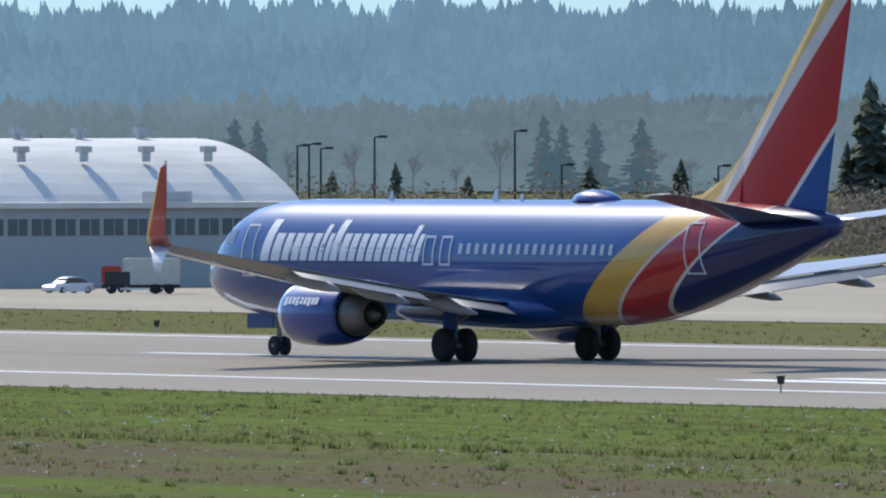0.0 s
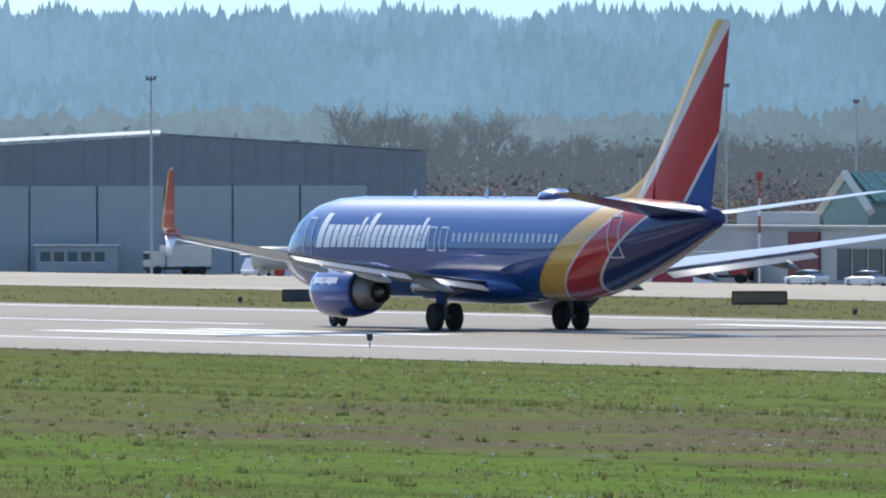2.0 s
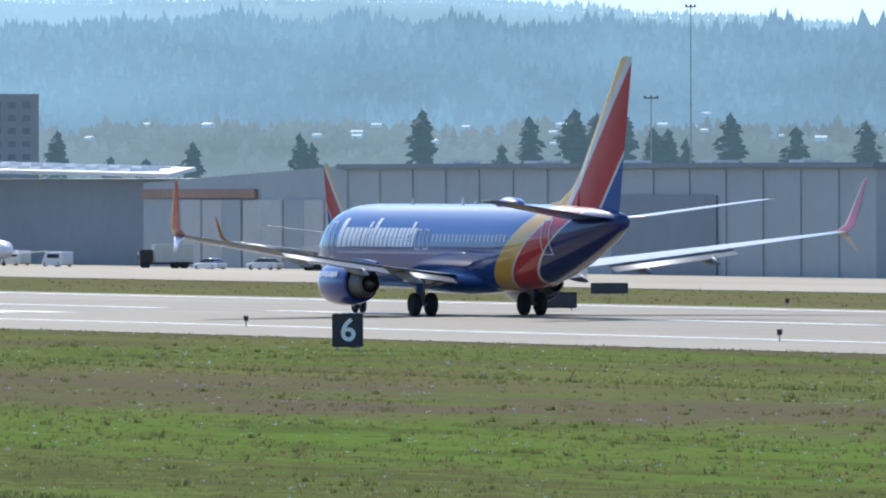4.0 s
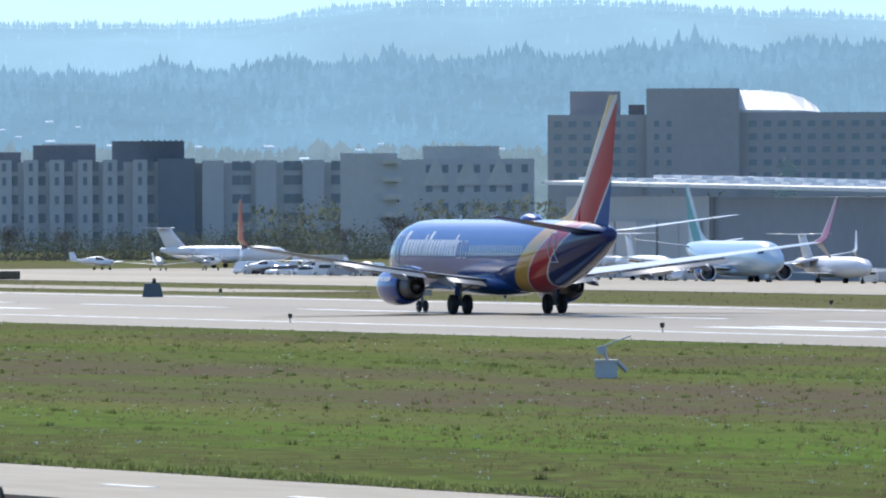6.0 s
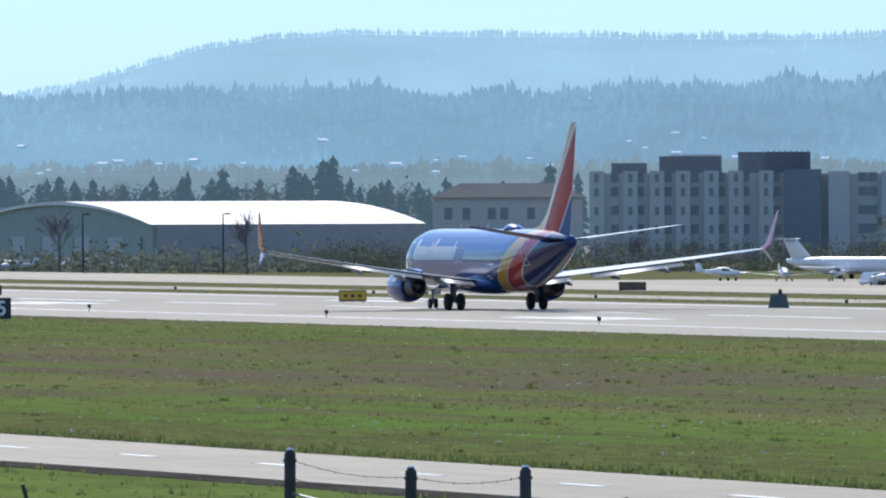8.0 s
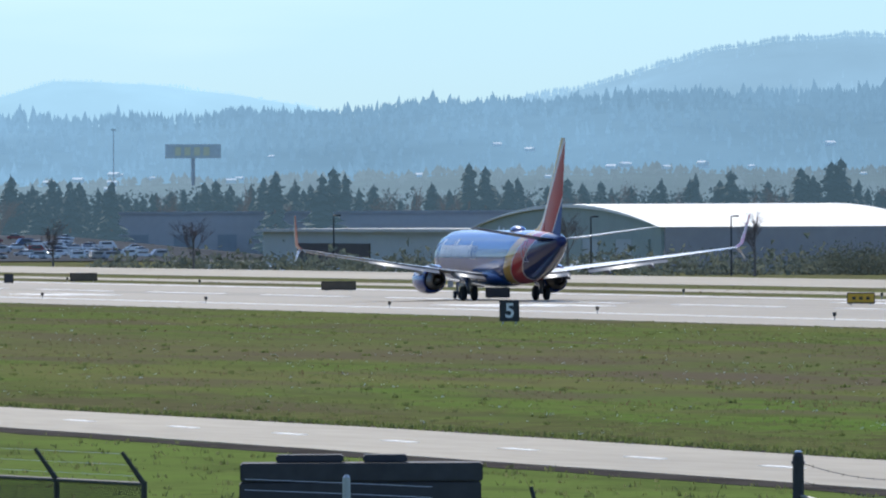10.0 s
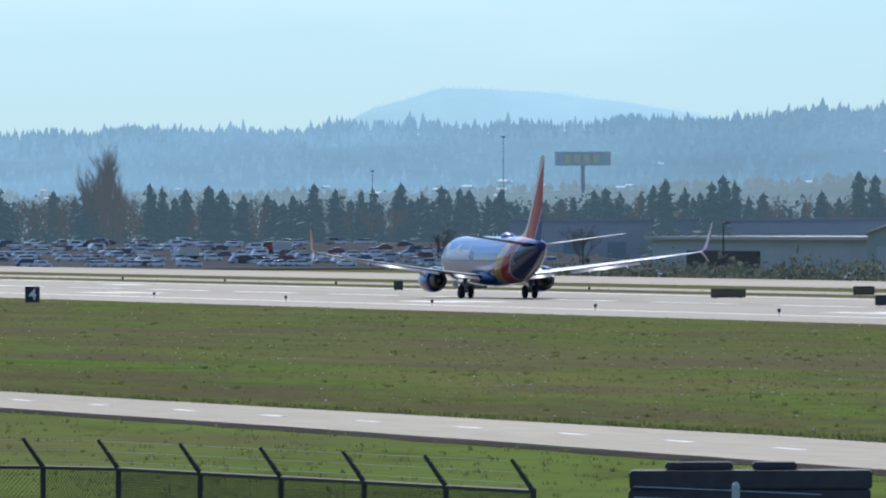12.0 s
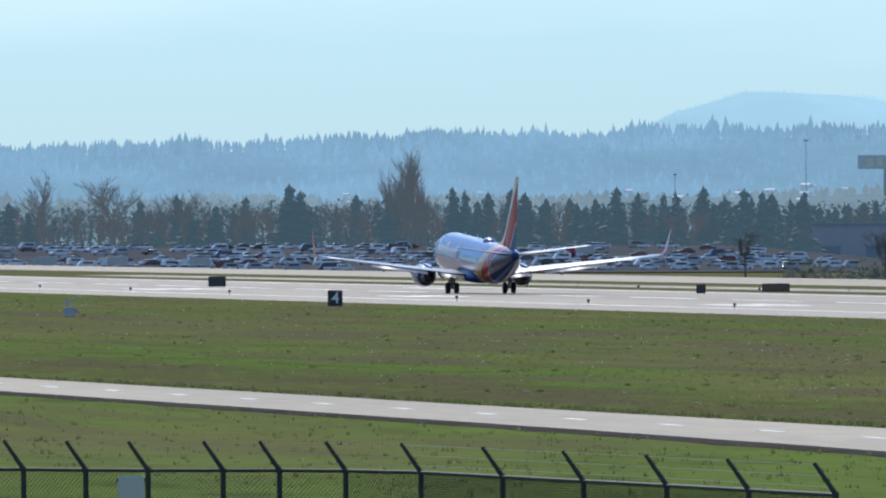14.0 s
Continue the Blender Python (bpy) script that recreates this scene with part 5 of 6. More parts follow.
# trees round the apartments and behind the bowed hangar
for az, up, kind, k in ((73.9, 76, "conifer", 1), (73.78, 60, "conifer", 2), (74.87, 85, "conifer", 1), (74.95, 60, "conifer", 0), (75.45, 65, "conifer", 2), (75.3, 70, "conifer", 1), (74.1, 45, "conifer", 0), (73.6, 40, "bare", 0),
                        (76.42, 85, "conifer", 0), (76.35, 78, "conifer", 1), (76.25, 55, "conifer", 0), (74.83, 92, "conifer", 1), (75.0, 74, "conifer", 0), (77.0, 78, "conifer", 1), (76.95, 68, "conifer", 2), (77.3, 60, "conifer", 0), (77.55, 52, "conifer", 0)):
    tree(az, 2150, height(up, 2150), kind, k, rnd, "trees behind the bowed hangar")
for k in range(280):
    az = 74.3 + 8.2 * (k + rnd.uniform(-0.5, 0.5)) / 280
    up = 40 + 20 * noise.noise((az * 2.1, 1, 0)) + rnd.uniform(-22, 18)
    if az > 79.5:
        up -= 5
    tree(az, 2190 + rnd.uniform(-40, 60), height(up, 2190), "bare" if rnd.random() < (0.25 if az < 79 else 0.6) else "conifer", rnd.randrange(3), rnd, "trees along the far road")
for az, up, kind, k in ((79.64, 145, "bare", 2), (79.62, 138, "bare", 2), (79.66, 136, "bare", 2), (79.60, 122, "bare", 2), (79.685, 124, "bare", 2), (79.64, 130, "bare", 0), (79.71, 104, "bare", 2), (79.57, 100, "bare", 2), (80.15, 72, "conifer", 1), (80.1, 60, "conifer", 1), (79.72, 55, "conifer", 0), (79.45, 65, "conifer", 0), (79.4, 60, "conifer", 2), (79.2, 62, "conifer", 0), (79.14, 55, "conifer", 0), (78.75, 65, "conifer", 1),
                        (80.9, 95, "bare", 1), (81.2, 100, "bare", 0), (80.6, 70, "bare", 1), (81.35, 40, "conifer", 1), (78.66, 55, "conifer", 0), (77.95, 55, "conifer", 0), (77.25, 72, "conifer", 0), (77.05, 66, "conifer", 1)):
    tree(az, 2120, height(up, 2120), kind, k, rnd, "trees along the far road")


for az, up, k in ((73.52, -48, 1), (73.55, -52, 0), (73.83, -55, 1), (74.2, -60, 0), (73.3, -58, 1), (71.9, -30, 1), (71.82, -35, 0), (72.1, -55, 1), (76.0, 0, 1), (75.2, 2, 0), (77.6, -5, 1), (78.2, -5, 0)):
    tree(az, 1400, height(up, 1400), "bare", k, rnd, "small leafless trees")


def scrub(name, az0, az1, d, spread, z0, z1, count, material, label, seed, per=13, leaf=0.2, big=1.0):
    """A belt of scrub made of many small ragged clumps."""
    r = random.Random(seed)
    verts, faces = [], []
    for k in range(count):
        x, y, _ = polar(r.uniform(az0, az1), d + r.uniform(-spread, spread))
        s, z = big * r.uniform(0.5, 1.4), r.uniform(0, 1) ** 1.3 * (z1 - z0) + z0
        for j in range(per):
            b = len(verts)
            c = Vector((x + r.gauss(0, s), y + r.gauss(0, s), max(0.1, z + r.gauss(0, s * 0.6))))
            for i in range(4):
                verts.append(c + Vector((r.gauss(0, leaf), r.gauss(0, leaf), r.gauss(0, leaf))) * s)
            faces += [(b, b + 1, b + 2), (b, b + 2, b + 3), (b, b + 3, b + 1)][: 3 if per > 13 else 2]
    me = bpy.data.meshes.new(name)
    me.from_pydata(verts, [], faces)
    me.materials.append(material)
    tagged(new(name, me), label, "scrub", kind="stuff")


scrub("scrub", 54.5, 58.2, 930, 30, 0, 3.8, 1300, M_BUSH, "pale dry scrub on the bank", 1, 40, 0.09)
scrub("hedge", 71.9, 74.9, 1420, 8, 0, 2.4, 900, M_HEDGE, "dark clipped hedge before the apartments", 2, 34, 0.085)
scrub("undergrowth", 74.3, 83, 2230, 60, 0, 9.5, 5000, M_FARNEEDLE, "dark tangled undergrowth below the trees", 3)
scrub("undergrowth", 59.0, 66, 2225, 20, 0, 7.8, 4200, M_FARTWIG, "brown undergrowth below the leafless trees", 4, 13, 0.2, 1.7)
scrub("undergrowth", 59.6, 66, 930, 12, 0, 4.0, 2300, M_TWIG, "low brown brush behind the hangars", 14, 30, 0.085, 1.3)
scrub("undergrowth", 65.5, 72.5, 1560, 60, 0, 5.5, 1500, M_HEDGE, "dark undergrowth behind the hangars", 6)
scrub("hedge", 74.6, 78.0, 1440, 20, 0, 1.6, 700, M_HEDGE, "low dark hedge before the sheds", 5)

# bring the lower ground's things to their true size
for ob in list(scene.collection.objects):
    if ob.parent is None and ob not in near_things:
        ob.matrix_world = TRUE @ ob.matrix_world
LOW = -4.5
apron_at = lambda az: 560 / math.cos(radians(az))  # where the lower apron begins on that bearing


def far_pose(az, d, turn=0.0, z=LOW):
    return facing(az, d, z, turn)


# ---- parked aircraft ----
M_TEAL = livery("white and teal tail paint", "fin", (0.5, 0.6, 0.62), (0.1, 0.2, 0.25), (0.10, 0.35, 0.36), (0.62, 0.66, 0.66), (0.55, 0.7, 0.7))
M_PALEJET = mat("pale blue-white airliner paint", (0.50, 0.62, 0.70), 0.3, var=0.08, coat=0.5)
second = airliner("parked_airliner", "white and pale blue airliner with a teal tail, parked", M_PALEJET, M_TEAL, M_WING, M_BLUE, M_WHITE, M_WHITE)
second.matrix_world = far_pose(70.45, 1640, 107)
# body blue is paled to paint in the sun's sheen
third = airliner("parked_airliner", "blue airliner with a red and gold tail, parked on the apron", mat("blue paint paled by sun sheen", (0.14, 0.30, 0.48), 0.28, var=0.06, coat=0.6), M_FIN, M_WING, M_BLUE, M_RED, M_WHITE)
third.matrix_world = far_pose(68.24, 1455, 112)


def regional_jet(m, label):
    top = thing("regional_jet", m, label, "aircraft", "parked jets")
    part("fuselage", loft([[(x, w * math.sin(2 * math.pi * k / 20), 2.1 + dz + w * math.cos(2 * math.pi * k / 20)) for k in range(20)] for x, w, dz in
                           ((-11, 0.05, -0.2), (-10.4, 0.5, -0.15), (-9, 1.05, 0), (-6, 1.3, 0), (5, 1.3, 0), (9, 0.9, 0.3), (12, 0.3, 0.7))], 20), M_WHITE, top, smoothed=True)
    for s in (-1, 1):
        bm = foil([(-2 + X0, 2.5 + X0, s * 0.9, 1.3, 0), (1.5 + X0, 3.6 + X0, s * 6, 1.55, 0), (3.2 + X0, 4.2 + X0, s * 10.4, 1.8, 0)], 0.1)
        part("wing", bm, M_WHITE, top, smoothed=True)
        bm = foil([(10.4 + X0, 12.6 + X0, s * 0.05, 6.1, 0), (12.0 + X0, 13.0 + X0, s * 4.2, 6.2, 0)], 0.09)
        part("tailplane", bm, M_WHITE, top, smoothed=True)
        rings = [[(x, s * 2.0 + r * math.sin(2 * math.pi * k / 16), 2.6 + r * math.cos(2 * math.pi * k / 16)) for k in range(16)] for x, r in ((5.0, 0.5), (5.2, 0.62), (7.2, 0.62), (8.4, 0.42))]
        part("engine", loft(rings, 16), M_WHITE, top, smoothed=True)
        bm = bmesh.new()
        wheel(bm, 1.6, s * 1.8, 0.4, 0.5)
        rod(bm, (1.6, s * 1.8, 0.4), (1.6, s * 1.7, 1.6), 0.1)
        part("main_gear", bm, M_TYRE, top)
    part("fin", foil_up([(7.2 + X0, 11.0 + X0, 2.9), (9.2 + X0, 12.2 + X0, 5.0), (10.3 + X0, 12.7 + X0, 6.2)], 0.1, 0.0, 1.0), M_WHITE, top, smoothed=True)
    bm = bmesh.new()
    wheel(bm, -8.4, 0, 0.3, 0.35)
    rod(bm, (-8.4, 0, 0.3), (-8.4, 0, 1.3), 0.08)
    part("nose_gear", bm, M_TYRE, top)
    return top


regional_jet(far_pose(70.0, 1640, 112), "small white jet with a high tailplane, parked")
regional_jet(far_pose(70.80, 1690, 104), "white regional jet with rear engines, parked")


def light_aircraft(m, high, label):
    """A small propeller aircraft, nose towards -x."""
    top = thing("light_aircraft", m, label, "aircraft", "light aircraft")
    part("fuselage", loft([[(x, w * math.sin(2 * math.pi * k / 14), z + h * math.cos(2 * math.pi * k / 14)) for k in range(14)] for x, w, h, z in
                           ((-2.4, 0.15, 0.15, 1.15), (-2.1, 0.42, 0.4, 1.15), (-1.0, 0.52, 0.5, 1.2), (-0.2, 0.55, 0.72, 1.35), (1.2, 0.5, 0.65, 1.4), (2.6, 0.3, 0.38, 1.35), (5.0, 0.08, 0.14, 1.45))], 14), M_WHITE, top, smoothed=True)
    z = 2.08 if high else 0.85
    part("wing", foil([(-0.9 + X0, 0.6 + X0, -5.5, z + (0.1 if high else 0.45), 0), (-1.1 + X0, 0.7 + X0, 0, z, 0), (-0.9 + X0, 0.6 + X0, 5.5, z + (0.1 if high else 0.45), 0)], 0.12), M_WHITE, top, smoothed=True)
    part("tailplane", foil([(4.2 + X0, 5.1 + X0, -1.7, 1.5, 0), (4.0 + X0, 5.1 + X0, 0, 1.5, 0), (4.2 + X0, 5.1 + X0, 1.7, 1.5, 0)], 0.1), M_WHITE, top, smoothed=True)
    part("fin", foil_up([(3.7 + X0, 5.2 + X0, 1.4), (4.5 + X0, 5.4 + X0, 2.7)], 0.1, 0, 1), M_WHITE, top, smoothed=True)
    skin = [(-0.9, 1.75), (0.4, 2.0), (0.4, 1.5), (-1.0, 1.5)]
    for s in (-1, 1):
        bm = bmesh.new()
        v = [bm.verts.new((x, s * 0.5, zz)) for x, zz in skin] + [bm.verts.new((x, s * 0.56, zz)) for x, zz in skin]
        bm.faces.new(v[:4]), bm.faces.new(v[4:])
        for k in range(4):
            bm.faces.new([v[k], v[(k + 1) % 4], v[4 + (k + 1) % 4], v[4 + k]])
        part("cabin_glass", bm, M_PANE, top)
    bm = bmesh.new()
    box(bm, -2.5, -2.45, -0.95, 0.95, 1.1, 1.22, 0.01)
    part("propeller", bm, M_BLACK, top)
    for x, y in ((0.3, -1.2), (0.3, 1.2), (-1.7, 0)):
        bm = bmesh.new()
        wheel(bm, x, y, 0.22, 0.15, 12)
        rod(bm, (x, y, 0.22), (x, y * 0.4, 0.9), 0.04)
        part("wheel", bm, M_TYRE, top)
    if high:
        for s in (-1, 1):
            bm = bmesh.new()
            rod(bm, (-0.2, s * 0.5, 0.95), (-0.2, s * 2.6, 2.1), 0.04, n=5)
            part("wing_strut", bm, M_WHITE, top)
    return top


light_aircraft(far_pose(74.16, 2130, 60), True, "white high-wing light aircraft parked by the taxiway")
light_aircraft(far_pose(73.15, 2010, 150), False, "white low-wing light aircraft parked by the hedge")
light_aircraft(far_pose(72.9, 1990, 100), False, "white low-wing light aircraft parked by the hedge")
light_aircraft(far_pose(72.68, 1990, 70), True, "white high-wing light aircraft parked by the hedge")
light_aircraft(far_pose(71.75, 1765, 50), False, "white low-wing light aircraft parked by the apron")
light_aircraft(far_pose(63.8, 1250, 120), True, "white high-wing light aircraft before the dark hangar")
light_aircraft(far_pose(63.4, 1232, 60), False, "white low-wing light aircraft before the dark hangar")
light_aircraft(far_pose(75.9, 2400, 60), True, "white high-wing light aircraft before the sheds")

for az, turn, high in ((71.0, 40, True), (71.25, 110, False), (71.5, 60, True), (72.0, 130, False), (72.25, 70, True), (72.45, 20, False), (64.15, 40, True), (63.1, 140, False), (76.2, 30, True)):
    light_aircraft(far_pose(az, apron_at(az) + 2 + 7 * (turn % 3), turn), high, "white light aircraft parked on the apron")
regional_jet(far_pose(71.15, 1700, 60), "white regional jet with a high tailplane, parked")
regional_jet(far_pose(72.6, 2050, 150), "white regional jet with a high tailplane, parked")

# ---- cars, vans and apron vehicles ----
M_CARPAINT = bpy.data.materials.new("mixed car paint")
M_CARPAINT.use_nodes = True
n, l = M_CARPAINT.node_tree.nodes, M_CARPAINT.node_tree.links
info, ramp = n.new("ShaderNodeObjectInfo"), n.new("ShaderNodeValToRGB")
ramp.color_ramp.interpolation = "CONSTANT"
ramp.color_ramp.elements[0].color, ramp.color_ramp.elements[1].position = (0.74, 0.75, 0.76, 1), 0.50
ramp.color_ramp.elements[1].color = (0.03, 0.03, 0.035, 1)
for at, c in ((0.56, (0.4, 0.41, 0.43, 1)), (0.68, (0.76, 0.76, 0.74, 1)), (0.88, (0.2, 0.03, 0.03, 1)), (0.92, (0.05, 0.08, 0.15, 1)), (0.95, (0.36, 0.34, 0.29, 1))):
    ramp.color_ramp.elements.new(at).color = c
l.new(info.outputs["Random"], ramp.inputs[0])
l.new(ramp.outputs[0], n["Principled BSDF"].inputs["Base Color"])
n["Principled BSDF"].inputs["Roughness"].default_value, n["Principled BSDF"].inputs["Coat Weight"].default_value = 0.25, 0.9
n["Principled BSDF"].inputs["Coat Roughness"].default_value = 0.16


def car(m, tall=False):
    top = thing("van" if tall else "car", m, "parked van with a tall body" if tall else "parked car with glossy paint", "van" if tall else "car", "parked vehicles")
    z = 1.9 if tall else 0.85
    def ring(x, w, z0, z1):
        return [(x, -w, z0), (x, w, z0), (x, w, z1 - 0.08), (x, w - 0.1, z1), (x, -w + 0.1, z1), (x, -w, z1 - 0.08)]
    part("body", loft([ring(-2.25, 0.75, 0.35, 0.62), ring(-2.1, 0.86, 0.25, 0.75), ring(-1.2, 0.9, 0.22, z * 0.98 if tall else 0.88), ring(1.4, 0.9, 0.22, z if tall else 0.92), ring(2.1, 0.86, 0.25, z * 0.97 if tall else 0.86), ring(2.25, 0.75, 0.4, z * 0.9 if tall else 0.7)], 6), M_CARPAINT, top)
    if not tall:
        part("cabin", loft([ring(-1.15, 0.80, 0.86, 0.9), ring(-0.45, 0.72, 0.86, 1.36), ring(0.9, 0.70, 0.86, 1.36), ring(1.75, 0.78, 0.86, 0.92)], 6), M_PANE, top, "dark glazed cabin")
        dome = [[(x, y, 1.30 + h * (1 - 0.45 * (y / 0.66) ** 2)) for y in (-0.66, -0.4, 0.0, 0.4, 0.66)] + [(x, 0.5, 1.27), (x, -0.5, 1.27)] for x, h in ((-0.75, 0.0), (-0.4, 0.11), (0.1, 0.16), (0.6, 0.14), (0.95, 0.08), (1.2, 0.0))]
        part("roof_panel", loft(dome, 7), M_CARPAINT, top, smoothed=True)
    else:
        solid("windscreen", top, -1.32, -1.18, -0.75, 0.75, 1.1, 1.7, M_PANE)
        for s in (-1, 1):
            solid("side_glass", top, -0.9, 1.6, s * 0.9 - 0.015, s * 0.9 + 0.015, 1.1, 1.6, M_PANE)
    for x in (-1.4, 1.4):
        for y in (-0.8, 0.8):
            bm = bmesh.new()
            wheel(bm, x, y, 0.32, 0.22, 8)
            part("wheel", bm, M_TYRE, top)
    return top


rnd = random.Random(21)
def apron_spot(a0, a1):
    az = rnd.uniform(a0, a1)
    return far_pose(az, apron_at(az) + rnd.uniform(2, 30), rnd.uniform(-60, 60))


# the car park climbs gently away from the field
lot_height = lambda d, az=80.0: -4.45 + max(0.0, d - 3090) / 360 * 5.0 * min(1.0, max(0.0, (az - 77.3) / 0.9))
lot = [polar(az, d, lot_height(d, az)) for d in (3080, 3090, 3270, 3450, 3470) for az in (82.4, 81, 80, 79, 78.5, 78.2, 77.9, 77.6, 77.3)]
me = grid_mesh("car_park", lot, 5, 9)
me.materials.append(mat("dark car park asphalt", (0.095, 0.10, 0.105), 0.9, var=0.3, scale=0.2, spec=0.0))
tagged(new("car_park", me), "sloping grey asphalt car park", "car park", kind="structure")
seed_car, seed_van = car(far_pose(79.0, 3300, 0, lot_height(3300))), car(far_pose(78.9, 3350, 0, lot_height(3350)), True)
for k in range(300):
    row = rnd.choice((3120, 3160, 3200, 3250, 3300, 3350, 3400, 3440))
    az = rnd.uniform(77.9, 82.0) if k % 3 else rnd.uniform(78.8, 80.6)
    copy_thing(seed_van if rnd.random() < 0.22 else seed_car, far_pose(az, row, rnd.choice((0, 10, 25, 180, 200)), lot_height(row, az)))
for k in range(45):
    row = rnd.choice((3120, 3160, 3200, 3250, 3300))
    az = rnd.uniform(77.7, 79.0)
    copy_thing(seed_van if k % 4 == 0 else seed_car, far_pose(az, row, rnd.choice((0, 10, 25, 180, 200)), lot_height(row, az)))
for k in range(26):
    copy_thing(seed_van if k % 3 == 0 else seed_car, far_pose(rnd.uniform(75.7, 77.6), 2430 + rnd.uniform(-25, 25), rnd.uniform(-30, 30)))
for k in range(26):
    copy_thing(seed_van if k % 4 == 0 else seed_car, apron_spot(60.6, 64.3))
for k in range(22):
    copy_thing(seed_van if k % 2 == 0 else seed_car, apron_spot(70.6, 72.6))
for k in range(10):
    copy_thing(seed_van if k % 2 == 0 else seed_car, apron_spot(67.3, 70.4))
for k in range(6):
    copy_thing(seed_van if k % 5 == 0 else seed_car, apron_spot(57.6, 60.4))


def truck(m, color, label):
    top = thing("service_truck", m, label, "truck", "apron trucks")
    solid("chassis", top, -3.2, 3.2, -1.0, 1.0, 0.5, 0.75, M_BLACK)
    solid("cab", top, -3.2, -1.6, -1.1, 1.1, 0.75, 2.3, color, bevel=0.12)
    solid("windscreen", top, -3.23, -3.1, -0.95, 0.95, 1.5, 2.1, M_PANE)
    solid("load_body", top, -1.45, 3.2, -1.15, 1.15, 0.8, 2.9, M_CREAM, bevel=0.05)
    for x in (-2.4, 1.2, 2.3):
        for y in (-0.95, 0.95):
            bm = bmesh.new()
            wheel(bm, x, y, 0.45, 0.3, 12)
            part("wheel", bm, M_TYRE, top)
    return top


for az, d, turn, c in ((71.62, 1860, 20, M_WHITE), (71.3, 1840, 160, M_CREAM), (63.0, 1300, 10, M_WHITE), (62.3, 1270, 170, M_RED), (64.6, 1380, 20, M_CREAM), (59.6, 1165, 10, M_GOLD), (58.6, 1130, 0, M_RED), (72.2, 1920, 15, M_WHITE), (69.2, 1660, 10, M_BLACK), (68.5, 1600, 170, M_RED), (80.9, 3150, 5, M_WHITE), (80.55, 3140, 0, M_WHITE), (81.2, 3160, 0, M_CREAM), (79.3, 3220, 5, M_WHITE), (78.9, 3300, 0, M_RED)):
    d = d if d > 3000 else apron_at(az) + 18
    truck(far_pose(az, d, turn, lot_height(d) if d > 3000 else LOW), c, "box truck with a pale load body, parked")


def tanker(m):
    top = thing("storage_tank", m, "pale horizontal storage tank on saddles", "tank", "storage tanks")
    rings = [[(x, r * math.sin(2 * math.pi * k / 18), 1.9 + r * math.cos(2 * math.pi * k / 18)) for k in range(18)] for x, r in ((-3, 0.4), (-2.8, 1.1), (2.8, 1.1), (3, 0.4))]
    part("shell", loft(rings, 18), M_CREAM, top, smoothed=True)
    for x in (-2, 2):
        solid("saddle", top, x - 0.2, x + 0.2, -0.9, 0.9, 0, 1.0, M_CONC)


tanker(far_pose(71.6, 1775, 5))
tanker(far_pose(64.15, 1285, 0))



def site_cabin(m):
    """A long low site office with a flat overhanging roof."""
    top = thing("site_cabin", m, "long low grey site cabin with a window band, on the apron", "cabin")
    solid("body", top, -4.1, 4.1, 0, 2.6, 0.2, 2.75, M_CLAD, bevel=0.04)
    solid("roof", top, -4.3, 4.3, -0.25, 2.8, 2.76, 2.95, M_ROOFW, bevel=0.03)
    for k in range(5):
        w = solid("window", top, -3.6 + k * 1.35, -2.6 + k * 1.35, -0.03, -0.004, 1.2, 2.2, M_GLASSB)
        solid("frame", w, -3.68 + k * 1.35, -2.52 + k * 1.35, -0.06, -0.034, 1.12, 1.19, M_WHITE)
    solid("door", top, 3.1, 3.9, -0.04, -0.004, 0.25, 2.25, M_MIDCLAD, bevel=0.01)
    for x in (-3.8, 0.0, 3.8):
        solid("block", top, x - 0.2, x + 0.2, 0.3, 2.3, 0, 0.2, M_CONC)


site_cabin(far_pose(65.03, apron_at(65.03) + 8, -4))

# red and white barriers along the apron edge
bb = bmesh.new()
ring = lambda x: [(x, -0.3, 0), (x, 0.3, 0), (x, 0.22, 0.35), (x, 0.1, 1.05), (x, -0.1, 1.05), (x, -0.22, 0.35)]
me_red = finish(loft([ring(-0.98), ring(0.98)], 6), "barrier_body", mat("faded red plastic", (0.30, 0.03, 0.05), 0.5, var=0.15))
me_white = finish(loft([ring(-0.98), ring(0.98)], 6), "barrier_body", M_WHITE)
bb.free()
for k in range(42):
    az = 62.35 + k * 0.0437
    ob = thing("traffic_barrier", far_pose(az, apron_at(az) + 3) @ Matrix.Scale(0.95, 4), "red plastic traffic barrier" if k % 5 else "white plastic traffic barrier", "barrier", "apron barriers")
    o = new("barrier_body", me_red if k % 5 else me_white)
    o.parent = ob


